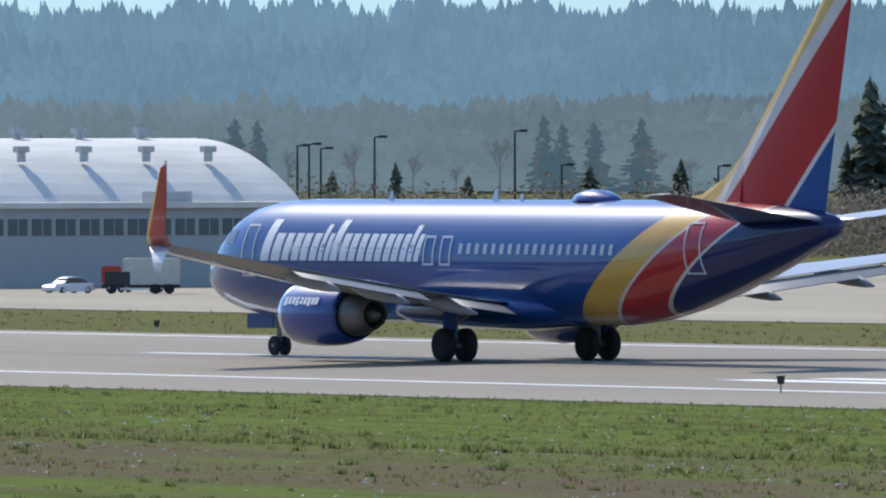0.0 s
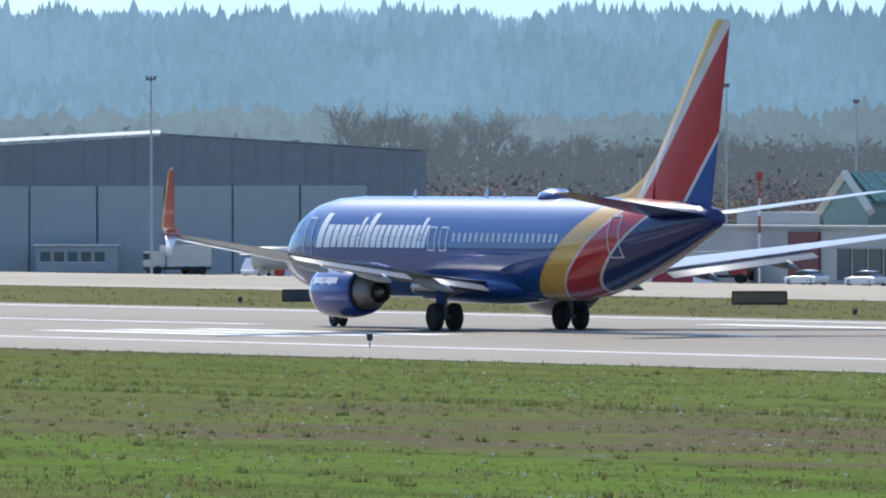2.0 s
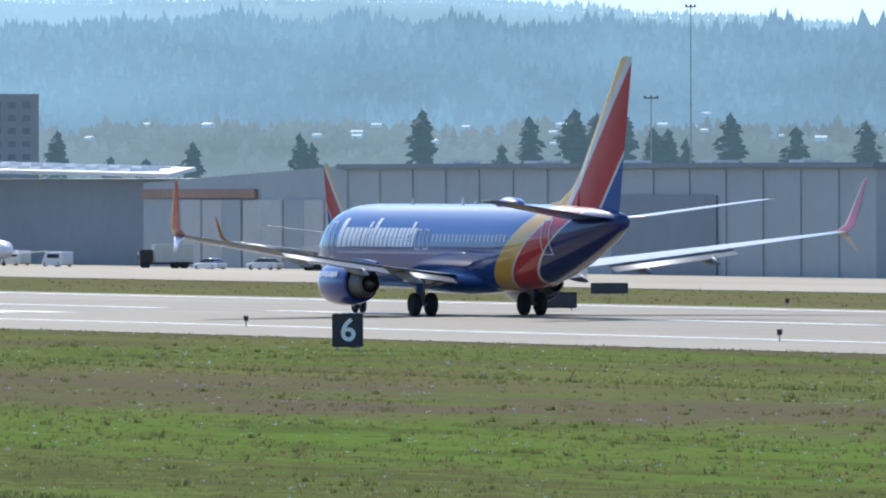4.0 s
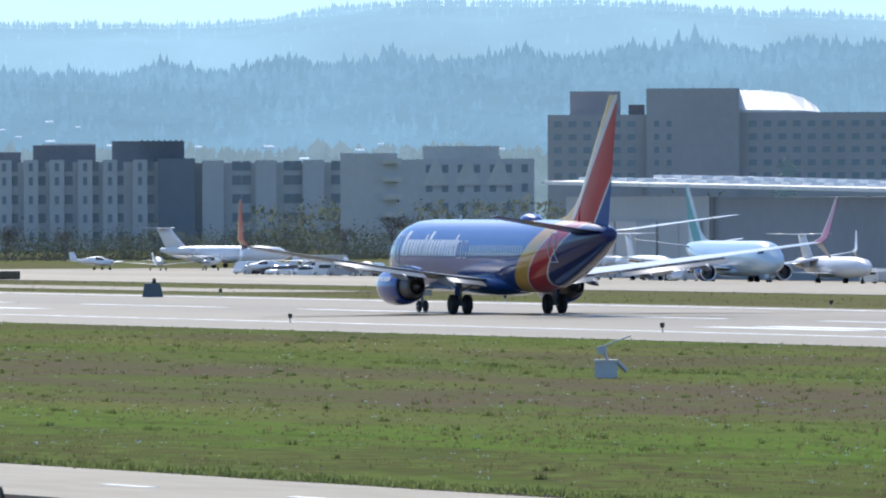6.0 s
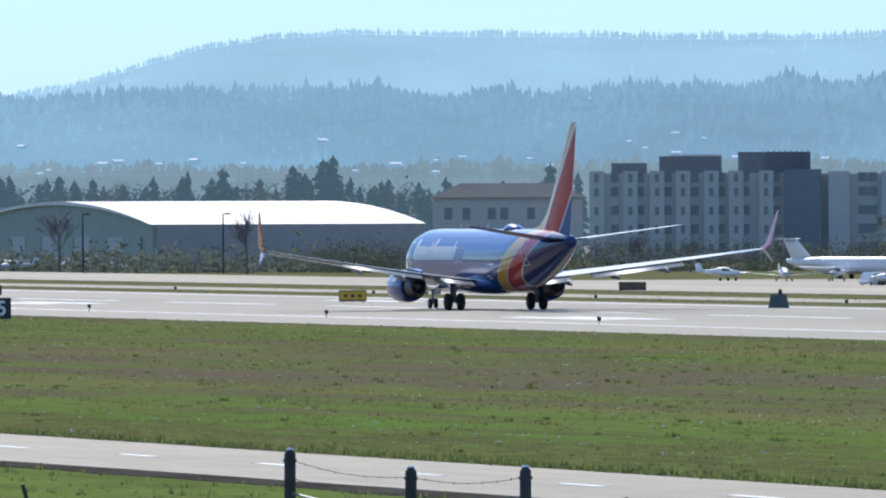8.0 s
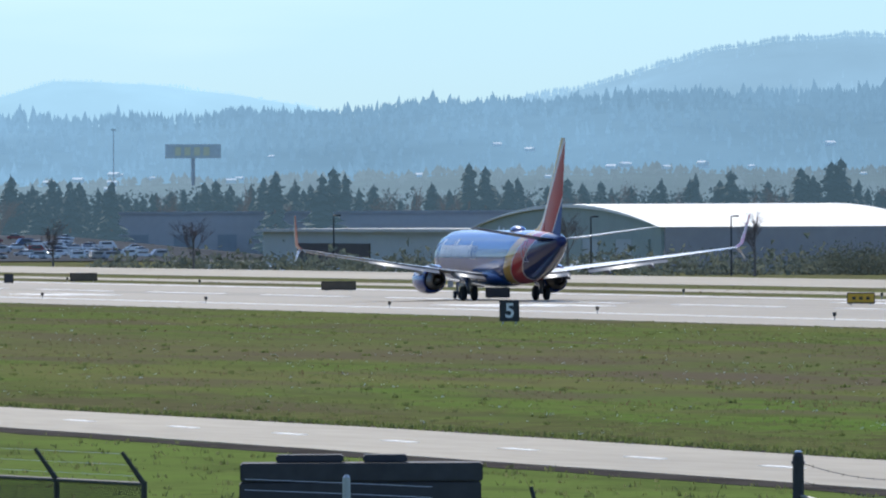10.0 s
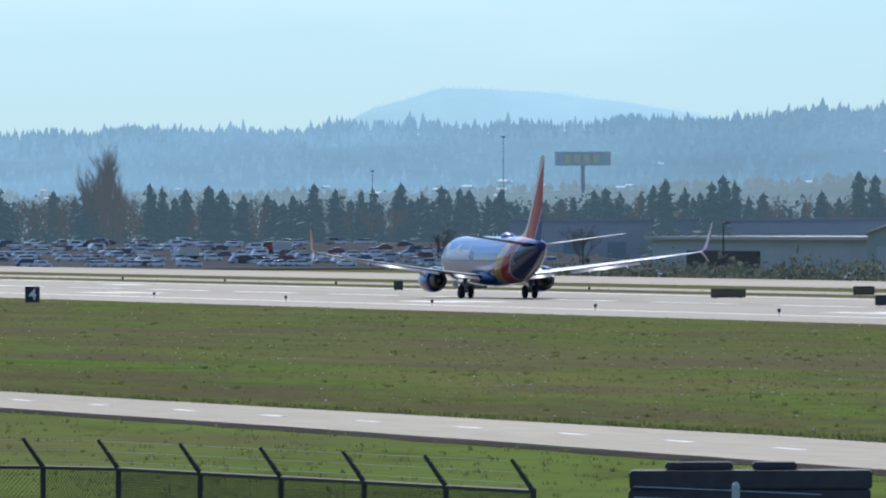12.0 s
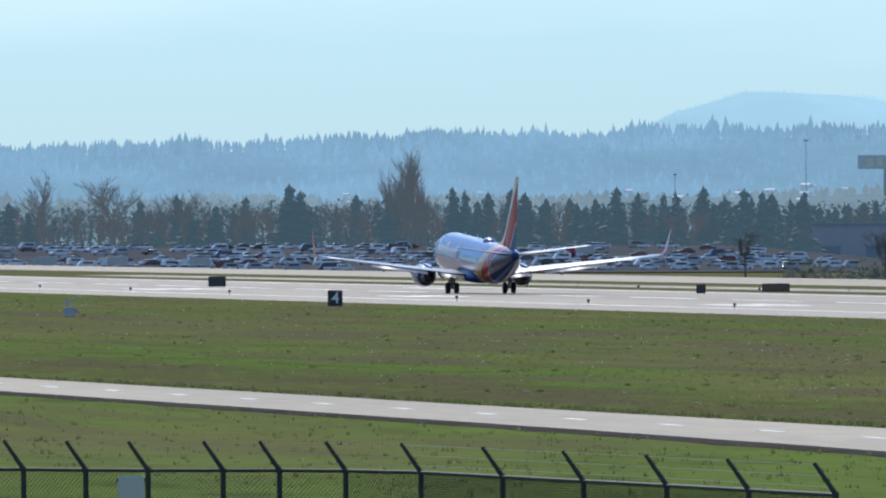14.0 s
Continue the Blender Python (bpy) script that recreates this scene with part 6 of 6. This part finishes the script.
def smoke_plume():
    """Thin chimney smoke before the ridge: many faint puffs."""
    m = bpy.data.materials.new("thin pale smoke")
    m.use_nodes = True
    n, l = m.node_tree.nodes, m.node_tree.links
    clear, veil, mix = n.new("ShaderNodeBsdfTransparent"), n.new("ShaderNodeBsdfTranslucent"), n.new("ShaderNodeMixShader")
    veil.inputs[0].default_value = (0.42, 0.6, 0.68, 1)
    mix.inputs[0].default_value = 0.16
    l.new(clear.outputs[0], mix.inputs[1]), l.new(veil.outputs[0], mix.inputs[2])
    l.new(mix.outputs[0], n["Material Output"].inputs[0])
    verts, faces = [], []
    r = random.Random(5)
    for k in range(15):
        f = (k + r.random()) / 15
        s = 1.1 + 3.0 * f
        c = Vector((4 * f * f + r.gauss(0, 0.35 + 1.7 * f), r.gauss(0, 1), 1 + 25 * f))
        bm = bmesh.new()
        bmesh.ops.create_icosphere(bm, subdivisions=2, radius=1)
        base = len(verts)
        for v in bm.verts:
            q = v.co * (1 + 0.35 * noise.noise(v.co * 1.7 + c))
            verts.append(c + Vector((q.x * s * 0.55, q.y * s * 0.5, q.z * s)))
        faces += [[base + v.index for v in fc.verts] for fc in bm.faces]
        bm.free()
    me = smooth(bpy.data.meshes.new("smoke"))
    me.from_pydata(verts, [], faces)
    smooth(me)
    me.materials.append(m)
    ob = new("smoke", me)
    ob.matrix_world = facing(60.585, 3960, 24)
    return tagged(ob, "thin pale chimney smoke drifting over the slope", "smoke", kind="stuff")


smoke = smoke_plume()


# ---- foreground: fence, posts, dark stack ----
M_POST = mat("dark weathered fence steel", (0.035, 0.036, 0.034), 0.7, 0.1, 0.25)
M_TIMBER = mat("tarred timber post", (0.05, 0.048, 0.055), 0.85, var=0.3, scale=2.0)
FENCE = [(81.55, 270.8), (81.289, 270.4), (81.023, 269.5), (80.757, 268.8), (80.436, 268.5), (80.195, 268.3), (79.912, 267.6), (79.59, 265.5), (79.24, 260.6), (78.895, 256.0), (78.539, 251.5), (78.189, 247.0), (77.815, 242.5)]
fence = thing("chain_link_fence", Matrix.Identity(4), "dark chain-link fence with slanted barbed-wire arms", "fence")
tips = []
for az, d in FENCE:
    p = Vector(polar(az, d))
    r = Vector((math.cos(radians(az)), math.sin(radians(az)), 0))
    bm = bmesh.new()
    rod(bm, p, p + Vector((0, 0, 2.15)), 0.055, n=8)
    post = part("post", bm, M_POST, fence)
    bm = bmesh.new()
    tip = p - r * 0.40 + Vector((0, 0, 2.68))
    rod(bm, p + Vector((0, 0, 2.1)), tip, 0.05, 0.035, n=6)
    part("barb_arm", bm, M_POST, post)
    tips.append((p, tip))
for k in range(len(tips) - 1):
    (p, a), (q, b) = tips[k], tips[k + 1]
    bm = bmesh.new()
    rod(bm, p + Vector((0, 0, 2.1)), q + Vector((0, 0, 2.1)), 0.04, n=6)
    part("top_rail", bm, M_POST, fence)
    bm = bmesh.new()
    for f in (0.25, 0.6, 0.95):
        rod(bm, (p + Vector((0, 0, 2.1))).lerp(a, f), (q + Vector((0, 0, 2.1))).lerp(b, f), 0.003, n=3)
    part("barbed_wire", bm, M_GALV, fence)
    verts, faces = [], []
    span = (q - p).length
    u = (q - p).normalized()
    tall = 2.03
    for i in range(int((span + tall) / 0.1)):
        c = -tall + i * 0.1
        lo, hi = max(0.0, c), min(span, c + tall)
        for flip in (False, True):
            b0 = len(verts)
            for x in (lo, hi):
                z = 0.05 + (x - c if not flip else tall - (x - c))
                pt = p + u * x
                verts += [(pt.x, pt.y, z - 0.006), (pt.x, pt.y, z + 0.006), (pt.x + u.y * 0.01, pt.y - u.x * 0.01, z)]
            faces += [(b0, b0 + 1, b0 + 4, b0 + 3), (b0 + 1, b0 + 2, b0 + 5, b0 + 4), (b0 + 2, b0, b0 + 3, b0 + 5)]
    me = bpy.data.meshes.new("chain_link")
    me.from_pydata(verts, [], faces)
    o = part_mesh("chain_link", me, M_POST, fence)
    o["kind"] = "stuff"
gate = thing("fence_plate", facing(80.83, 267.5), "small pale blank plate on the fence", "sign")
solid("plate", gate, -0.26, 0.26, -0.04, -0.01, 1.45, 2.02, M_CREAM)
solid("back_strap", gate, -0.3, 0.3, -0.01, 0.02, 1.9, 1.96, M_POST)
for sx in (-0.24, 0.24):
    solid("stake", gate, sx - 0.02, sx + 0.02, -0.008, 0.02, 0, 1.46, M_POST)

wires = thing("post_and_wire_fence", Matrix.Identity(4), "tarred timber posts with sagging barbed wire", "fence")
POSTS = [(75.018, 266.0, 2.2), (74.501, 262.0, 1.92), (74.011, 259.0, 1.98)]
heads = []
for az, d, z in POSTS:
    p = Vector(polar(az, d))
    bm = bmesh.new()
    rod(bm, p, p + Vector((0, 0, z - 0.08)), 0.125, 0.115, 10)
    rod(bm, p + Vector((0, 0, z - 0.08)), p + Vector((0, 0, z)), 0.115, 0.06, 10)
    rod(bm, p + Vector((0, 0, z - 0.24)), p + Vector((0, 0, z - 0.18)), 0.14, 0.14, 10)
    post = part("post", bm, M_TIMBER, wires)
    # bright metal disc added to imitate the sun glint on the post top
    bm = bmesh.new()
    rod(bm, p + Vector((0, 0, z)), p + Vector((0, 0, z + 0.035)), 0.085, 0.05, 10)
    part("cap", bm, M_METAL, post, "bright cap imitating a sunlit post top")
    heads.append(p + Vector((0, 0, z)))
for a, b in zip(heads, heads[1:]):
    for dz in (0.2, 0.55, 0.95):
        bm = bmesh.new()
        prev = a - Vector((0, 0, dz))
        end = b - Vector((0, 0, dz))
        for k in range(1, 9):
            f = k / 8
            nxt = (a - Vector((0, 0, dz))).lerp(end, f) - Vector((0, 0, 0.12 * math.sin(math.pi * f)))
            rod(bm, prev, nxt, 0.008, n=3)
            rod(bm, nxt - Vector((0.03, 0, 0.03)), nxt + Vector((0.03, 0, 0.03)), 0.006, n=3)
            prev = nxt
        part("wire", bm, M_POST, wires)
bm = bmesh.new()
rod(bm, heads[0] - Vector((0, 0, 0.85)), heads[1] - Vector((0, 0, 1.1)), 0.03, n=5)
part("rail", bm, M_GALV, wires)
for az, d, z in ((73.56, 256, 1.45), (76.14, 262, 1.62)):
    st = thing("leaning_stake", facing(az, d), "short dark leaning fence stake", "stake", "leaning stakes")
    bm = bmesh.new()
    rod(bm, (0.35, 0, 0), (-0.1, 0, z), 0.05, 0.04, 6)
    part("shaft", bm, M_POST, st)

stack = thing("dark_stack", facing(76.89, 257), "large weathered black timber stack with loose slabs on top", "timber stack")
for k in range(6):
    solid("baulk", stack, -2.32 + 0.02 * (k % 2), 2.28 + 0.03 * (k % 3), -0.9, 0.9, k * 0.37, k * 0.37 + 0.355, M_TIMBER, bevel=0.03)
solid("slab", stack, -1.62, -0.32, -0.5, 0.5, 2.215, 2.36, M_TIMBER, bevel=0.03)
solid("slab", stack, 0.05, 0.9, -0.5, 0.5, 2.215, 2.36, M_TIMBER, bevel=0.03)
sp = thing("wire_post", facing(76.95, 250), "grey steel post with strands of wire before the stack", "post")
bm = bmesh.new()
rod(bm, (0, 0, 0), (0, 0, 2.05), 0.075, n=8)
rod(bm, (0, 0, 2.05), (0, 0, 2.11), 0.075, 0.03, 8)
part("shaft", bm, M_GALV, sp)
for z in (1.95, 1.75, 1.5):
    bm = bmesh.new()
    rod(bm, (-1.9, 0, z + 0.08), (0, -0.07, z), 0.01, n=3)
    rod(bm, (0, -0.07, z), (1.6, 0, z - 0.08), 0.01, n=3)
    part("strand", bm, M_GALV, sp)

# ---- grass, weeds, clods and small flowers ----
def blades_material(name, a, b, c):
    m = bpy.data.materials.new(name)
    m.use_nodes = True
    n, l = m.node_tree.nodes, m.node_tree.links
    geo, ramp = n.new("ShaderNodeNewGeometry"), n.new("ShaderNodeValToRGB")
    ramp.color_ramp.elements[0].color, ramp.color_ramp.elements[1].color = (*a, 1), (*c, 1)
    ramp.color_ramp.elements.new(0.6).color = (*b, 1)
    l.new(geo.outputs["Random Per Island"], ramp.inputs[0])
    bs = n["Principled BSDF"]
    l.new(ramp.outputs[0], bs.inputs["Base Color"])
    bs.inputs["Roughness"].default_value, bs.inputs["Specular IOR Level"].default_value = 0.7, 0.25
    tr, mix = n.new("ShaderNodeBsdfTranslucent"), n.new("ShaderNodeMixShader")
    l.new(ramp.outputs[0], tr.inputs[0])
    mix.inputs[0].default_value = 0.62
    l.new(bs.outputs[0], mix.inputs[1])
    l.new(tr.outputs[0], mix.inputs[2])
    l.new(mix.outputs[0], n["Material Output"].inputs[0])
    return m


M_BLADE = blades_material("grass blades", (0.11, 0.135, 0.042), (0.16, 0.185, 0.065), (0.215, 0.21, 0.10))
M_WEED = blades_material("dark weeds", (0.095, 0.125, 0.038), (0.14, 0.175, 0.055), (0.20, 0.215, 0.09))
M_DRY = blades_material("dry stalks", (0.10, 0.075, 0.04), (0.15, 0.115, 0.06), (0.20, 0.16, 0.09))


def tufts(name, count, y0, y1, size, blades, material, label, seed, keep=None, az0=55.0, az1=82.0):
    """Clumps of pointed blades over the field between two lines along the runway."""
    r = np.random.default_rng(seed)
    verts, faces = [], []
    made = 0
    while made < count:
        y = r.uniform(y0, y1)
        # even cover along the line of sight: nearer ground gets more
        az = math.radians(az0 + (az1 - az0) * r.random())
        x = -math.tan(az) * y
        if keep and not keep(x, y):
            continue
        made += 1
        s = size * r.uniform(0.5, 1.3)
        for k in range(blades):
            a = r.uniform(0, 6.283)
            lean, w = s * r.uniform(0.1, 0.9), s * r.uniform(0.12, 0.3)
            bx, by = x + r.normal() * s * 0.5, y + r.normal() * s * 0.5
            ca, sa = math.cos(a), math.sin(a)
            b = len(verts)
            verts += [(bx - w * sa, by + w * ca, -0.02), (bx + w * sa, by - w * ca, -0.02), (bx + lean * ca, by + lean * sa, s * r.uniform(0.5, 1.0))]
            faces.append((b, b + 1, b + 2))
    me = bpy.data.meshes.new(name)
    me.from_pydata(verts, [], faces)
    me.materials.append(material)
    return tagged(new(name, me), label, "grass", kind="stuff")


def patch(x, y, scale, seed):
    return noise.noise((x * scale * 0.35, y * scale, seed))


in_soil = lambda x, y: 138 < y + 8 * patch(x, y, 0.22, 2) < 166
tufts("grass", 40000, 101, 206, 0.10, 5, M_BLADE, "short green airfield grass", 1, lambda x, y: patch(x, y, 0.12, 1) > -0.25 and not (in_soil(x, y) and patch(x, y, 0.3, 5) < 0.2))
tufts("dry_grass", 12000, 118, 196, 0.12, 4, M_DRY, "short dry brown grass", 2, lambda x, y: patch(x, y, 0.15, 9) > -0.1)
tufts("weeds", 1300, 102, 205, 0.16, 22, M_WEED, "scattered dark green weed clumps", 3, lambda x, y: patch(x, y, 0.2, 4) > 0.05)
tufts("verge_grass", 5200, 92.0, 102.0, 0.17, 9, M_WEED, "ragged dark verge along the service road", 4, lambda x, y: 0.1 < y - road_far(x) < 2.2)
tufts("verge_grass", 1800, 205.8, 207.0, 0.12, 4, M_BLADE, "grass edge along the runway", 5)
tufts("clods", 1300, 170.5, 172.5, 0.18, 6, M_WEED, "dark broken earth line across the grass", 6, lambda x, y: abs(y - 171.5 - 1.2 * noise.noise((x * 0.03, 0, 7))) < 0.5, 55, 72)
tufts("grass", 6000, 60, 88, 0.15, 5, M_BLADE, "green grass between fence and road", 7, lambda x, y: y < road_near(x) - 1.2)
tufts("dry_grass", 5000, 272, 309, 0.14, 4, M_DRY, "thin dry grass beyond the runway", 8)
tufts("flowers", 3600, 101, 206, 0.075, 5, mat("pale seed heads", (0.85, 0.86, 0.8), 0.35), "tiny pale flowers in the grass", 9, lambda x, y: patch(x, y, 0.25, 6) > 0.1)

# ---- hills ----
def ridge_height(knots, az):
    return float(np.interp(az, [k[0] for k in knots], [k[1] for k in knots]))


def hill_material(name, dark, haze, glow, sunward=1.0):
    """Distant wooded slope, with kilometres of bright haze painted in as emission."""
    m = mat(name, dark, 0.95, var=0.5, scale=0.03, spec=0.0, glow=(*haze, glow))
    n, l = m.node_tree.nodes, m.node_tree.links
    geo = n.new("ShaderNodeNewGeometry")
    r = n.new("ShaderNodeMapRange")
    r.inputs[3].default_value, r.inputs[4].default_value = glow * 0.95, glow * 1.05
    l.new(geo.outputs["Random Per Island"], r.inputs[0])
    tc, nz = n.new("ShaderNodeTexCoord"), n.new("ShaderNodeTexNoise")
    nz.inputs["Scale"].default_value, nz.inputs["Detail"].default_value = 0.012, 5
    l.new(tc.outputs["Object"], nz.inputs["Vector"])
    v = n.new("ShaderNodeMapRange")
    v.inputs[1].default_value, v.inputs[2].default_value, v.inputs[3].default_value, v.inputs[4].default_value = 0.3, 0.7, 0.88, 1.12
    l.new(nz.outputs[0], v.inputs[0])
    # the painted haze glows brighter on the bearings near the sun
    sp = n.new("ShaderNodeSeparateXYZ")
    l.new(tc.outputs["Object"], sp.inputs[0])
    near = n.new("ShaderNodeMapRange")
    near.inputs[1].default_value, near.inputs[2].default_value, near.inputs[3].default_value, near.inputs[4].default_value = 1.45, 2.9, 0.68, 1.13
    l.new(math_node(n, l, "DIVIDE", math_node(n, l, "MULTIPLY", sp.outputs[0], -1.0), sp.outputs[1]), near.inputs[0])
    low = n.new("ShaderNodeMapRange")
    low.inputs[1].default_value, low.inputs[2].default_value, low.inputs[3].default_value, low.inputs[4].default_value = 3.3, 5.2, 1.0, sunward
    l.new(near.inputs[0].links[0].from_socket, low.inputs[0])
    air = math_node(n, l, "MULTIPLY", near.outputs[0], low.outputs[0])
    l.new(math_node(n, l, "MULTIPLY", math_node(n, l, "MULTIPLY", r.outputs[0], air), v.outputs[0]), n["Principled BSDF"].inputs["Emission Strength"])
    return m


def hill(name, label, knots, d0, d1, tree, count, material, haze, glow, seed, foot=-4.0, crest_share=0.35, wide=1.0):
    """A wooded slope rising from d0 to a ridge at d1, whose crest stands at the given elevations, with conifers all over it."""
    rnd = random.Random(seed)
    azs = np.arange(50, 90.01, 0.1)
    rows = [0, 0.25, 0.5, 0.75, 1.0, 1.1]
    pts = []
    def top(az, f):
        e = ridge_height(knots, az) + 0.02 * noise.noise((az * 1.3, seed, 0)) + 0.012 * noise.noise((az * 5, seed, 3))
        crest = max(1.0, 7 + math.tan(radians(e)) * d1 - tree * 0.6)
        return foot + (crest - foot) * (math.sin(min(f, 1) * math.pi / 2) ** 1.2 if f <= 1 else 0.9)
    for f in rows:
        for az in azs:
            pts.append(polar(az, d0 + (d1 - d0) * f, top(az, f)))
    me = smooth(grid_mesh(name, pts, len(rows), len(azs)))
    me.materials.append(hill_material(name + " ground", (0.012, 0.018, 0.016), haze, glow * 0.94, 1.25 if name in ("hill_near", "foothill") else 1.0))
    ob = tagged(new(name, me), label, "hill", kind="structure")
    verts, faces = [], []
    for k in range(count):
        az = rnd.uniform(53, 84)
        f = 1.0 - 0.04 * rnd.random() if k < count * crest_share else rnd.random() ** 0.8
        x, y, z = polar(az, d0 + (d1 - d0) * f, top(az, f))
        h = tree * rnd.uniform(0.4, 1.0) * (1.35 if rnd.random() < 0.08 else 1) * float(np.interp(az, [64, 67, 72, 75], [1.4, 0.95, 0.8, 0.62]))
        h *= 0.75 + 0.6 * max(0, noise.noise((az * 4, f * 5, seed)) + 0.35)
        r = h * wide * rnd.uniform(0.20, 0.38)
        for z0, z1, rr in ((0, 0.55, 1.0), (0.25, 0.8, 0.8), (0.5, 1.0, 0.5)):
            b = len(verts)
            a0 = rnd.random() * 6.3
            for i in range(5):
                q = rr * r * rnd.uniform(0.7, 1.25)
                verts.append((x + q * math.cos(a0 + i * 1.2566), y + q * math.sin(a0 + i * 1.2566), z + z0 * h - (2 if z0 == 0 else 0) + rnd.uniform(-.06, .06) * h))
            verts.append((x + rnd.uniform(-.25, .25) * r, y + rnd.uniform(-.25, .25) * r, z + z1 * h))
            faces += [(b + i, b + (i + 1) % 5, b + 5) for i in range(5)]
    me = bpy.data.meshes.new("forest")
    me.from_pydata(verts, [], faces)
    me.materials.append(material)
    tagged(new("forest", me), "distant hazy blue conifer forest on the slope", "forest", kind="stuff")
    return top


# each slope's haze is a colour it emits, paler with distance
M_HILL1 = hill_material("near slope with haze emission", (0.014, 0.022, 0.018), (0.155, 0.28, 0.41), 0.98, 1.25)
M_HILL2 = hill_material("far slope with haze emission", (0.014, 0.022, 0.018), (0.26, 0.435, 0.60), 0.97)
M_HILL3 = hill_material("farthest slope with haze emission", (0.03, 0.05, 0.04), (0.335, 0.56, 0.735), 0.98)
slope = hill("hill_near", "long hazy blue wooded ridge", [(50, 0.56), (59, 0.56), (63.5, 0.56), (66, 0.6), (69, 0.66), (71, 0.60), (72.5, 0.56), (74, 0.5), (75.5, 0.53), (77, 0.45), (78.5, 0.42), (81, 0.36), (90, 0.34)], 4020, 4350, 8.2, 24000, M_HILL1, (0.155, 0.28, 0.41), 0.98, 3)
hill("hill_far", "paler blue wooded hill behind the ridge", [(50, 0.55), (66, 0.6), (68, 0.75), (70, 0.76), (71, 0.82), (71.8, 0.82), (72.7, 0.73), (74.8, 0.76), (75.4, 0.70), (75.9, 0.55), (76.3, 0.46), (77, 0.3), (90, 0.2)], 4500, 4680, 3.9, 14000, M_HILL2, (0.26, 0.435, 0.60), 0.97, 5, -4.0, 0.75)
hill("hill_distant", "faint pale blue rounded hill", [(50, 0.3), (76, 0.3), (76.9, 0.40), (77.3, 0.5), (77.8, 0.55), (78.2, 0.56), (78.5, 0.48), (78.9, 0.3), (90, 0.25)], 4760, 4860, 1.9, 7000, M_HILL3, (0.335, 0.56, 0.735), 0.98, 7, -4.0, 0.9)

M_FOOT = hill_material("foothill woods with haze emission", (0.03, 0.026, 0.022), (0.150, 0.225, 0.285), 0.95, 1.25)
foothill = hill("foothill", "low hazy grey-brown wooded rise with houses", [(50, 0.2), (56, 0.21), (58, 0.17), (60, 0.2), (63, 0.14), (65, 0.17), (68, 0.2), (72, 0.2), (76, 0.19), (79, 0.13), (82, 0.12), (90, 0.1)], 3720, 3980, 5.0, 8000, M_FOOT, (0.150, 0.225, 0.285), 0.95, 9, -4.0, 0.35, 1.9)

# houses scattered over the lower slope
rnd = random.Random(31)
# walls and roofs emit a little blue, which paints haze over the houses
M_HOUSE = mat("pale house wall with haze glow", (0.45, 0.47, 0.48), 0.7, var=0.1, glow=(0.16, 0.28, 0.38, 0.5))
M_TINROOF = mat("pale house roof with haze glow", (0.62, 0.64, 0.65), 0.8, spec=0.15, var=0.3, scale=0.02, glow=(0.16, 0.26, 0.34, 0.5))
hb = bmesh.new()
box(hb, -4, 4, -3, 3, 0, 2.6)
me_wall = finish(hb, "house_wall", M_HOUSE)
hb = loft([[(-4.4, -3.4, 2.61), (4.4, -3.4, 2.6), (4.4, 3.4, 2.6), (-4.4, 3.4, 2.6)], [(-4.2, -0.2, 4.0), (4.2, -0.2, 4.0), (4.2, 0.2, 4.0), (-4.2, 0.2, 4.0)]], 4)
me_roof = finish(hb, "house_roof", M_TINROOF)
for k in range(90):
    az, f = rnd.uniform(65.5, 80), rnd.uniform(0.55, 1.0)
    high = k % 4 == 0
    d = 4020 + 330 * 0.5 * f - 4 if high else 3720 + 260 * f - 4
    ob = thing("house", facing(az, d, (slope(az, 0.5 * f) if high else foothill(az, f)) + 2.5) @ pose(0, 0, 0, 0, 0, rnd.uniform(-40, 40)) @ Matrix.Scale(rnd.uniform(0.18, 0.42), 4), "small pale house with a light roof on the wooded slope", "house", "houses on the slope")
    for nm, me in (("wall", me_wall), ("roof", me_roof)):
        o = new(nm, me)
        o.parent = ob


# ---- the take-off run ----
def motions():
    rows = []
    for k in range(0, 29):
        t = k * 0.5
        u = (t - 7) / 7
        s = -813.16 - 467.79 * u - 44.32 * u ** 2 + 6.19 * u ** 3 + 0.06 * u ** 4
        up = float(np.interp(t, [12.5, 13.5, 14.0], [0, 1.8, 2.7]))
        rows.append((t, pose(s + X0, CY, 0.03, 0, up, 0)))
    walk(jet, rows)


motions()
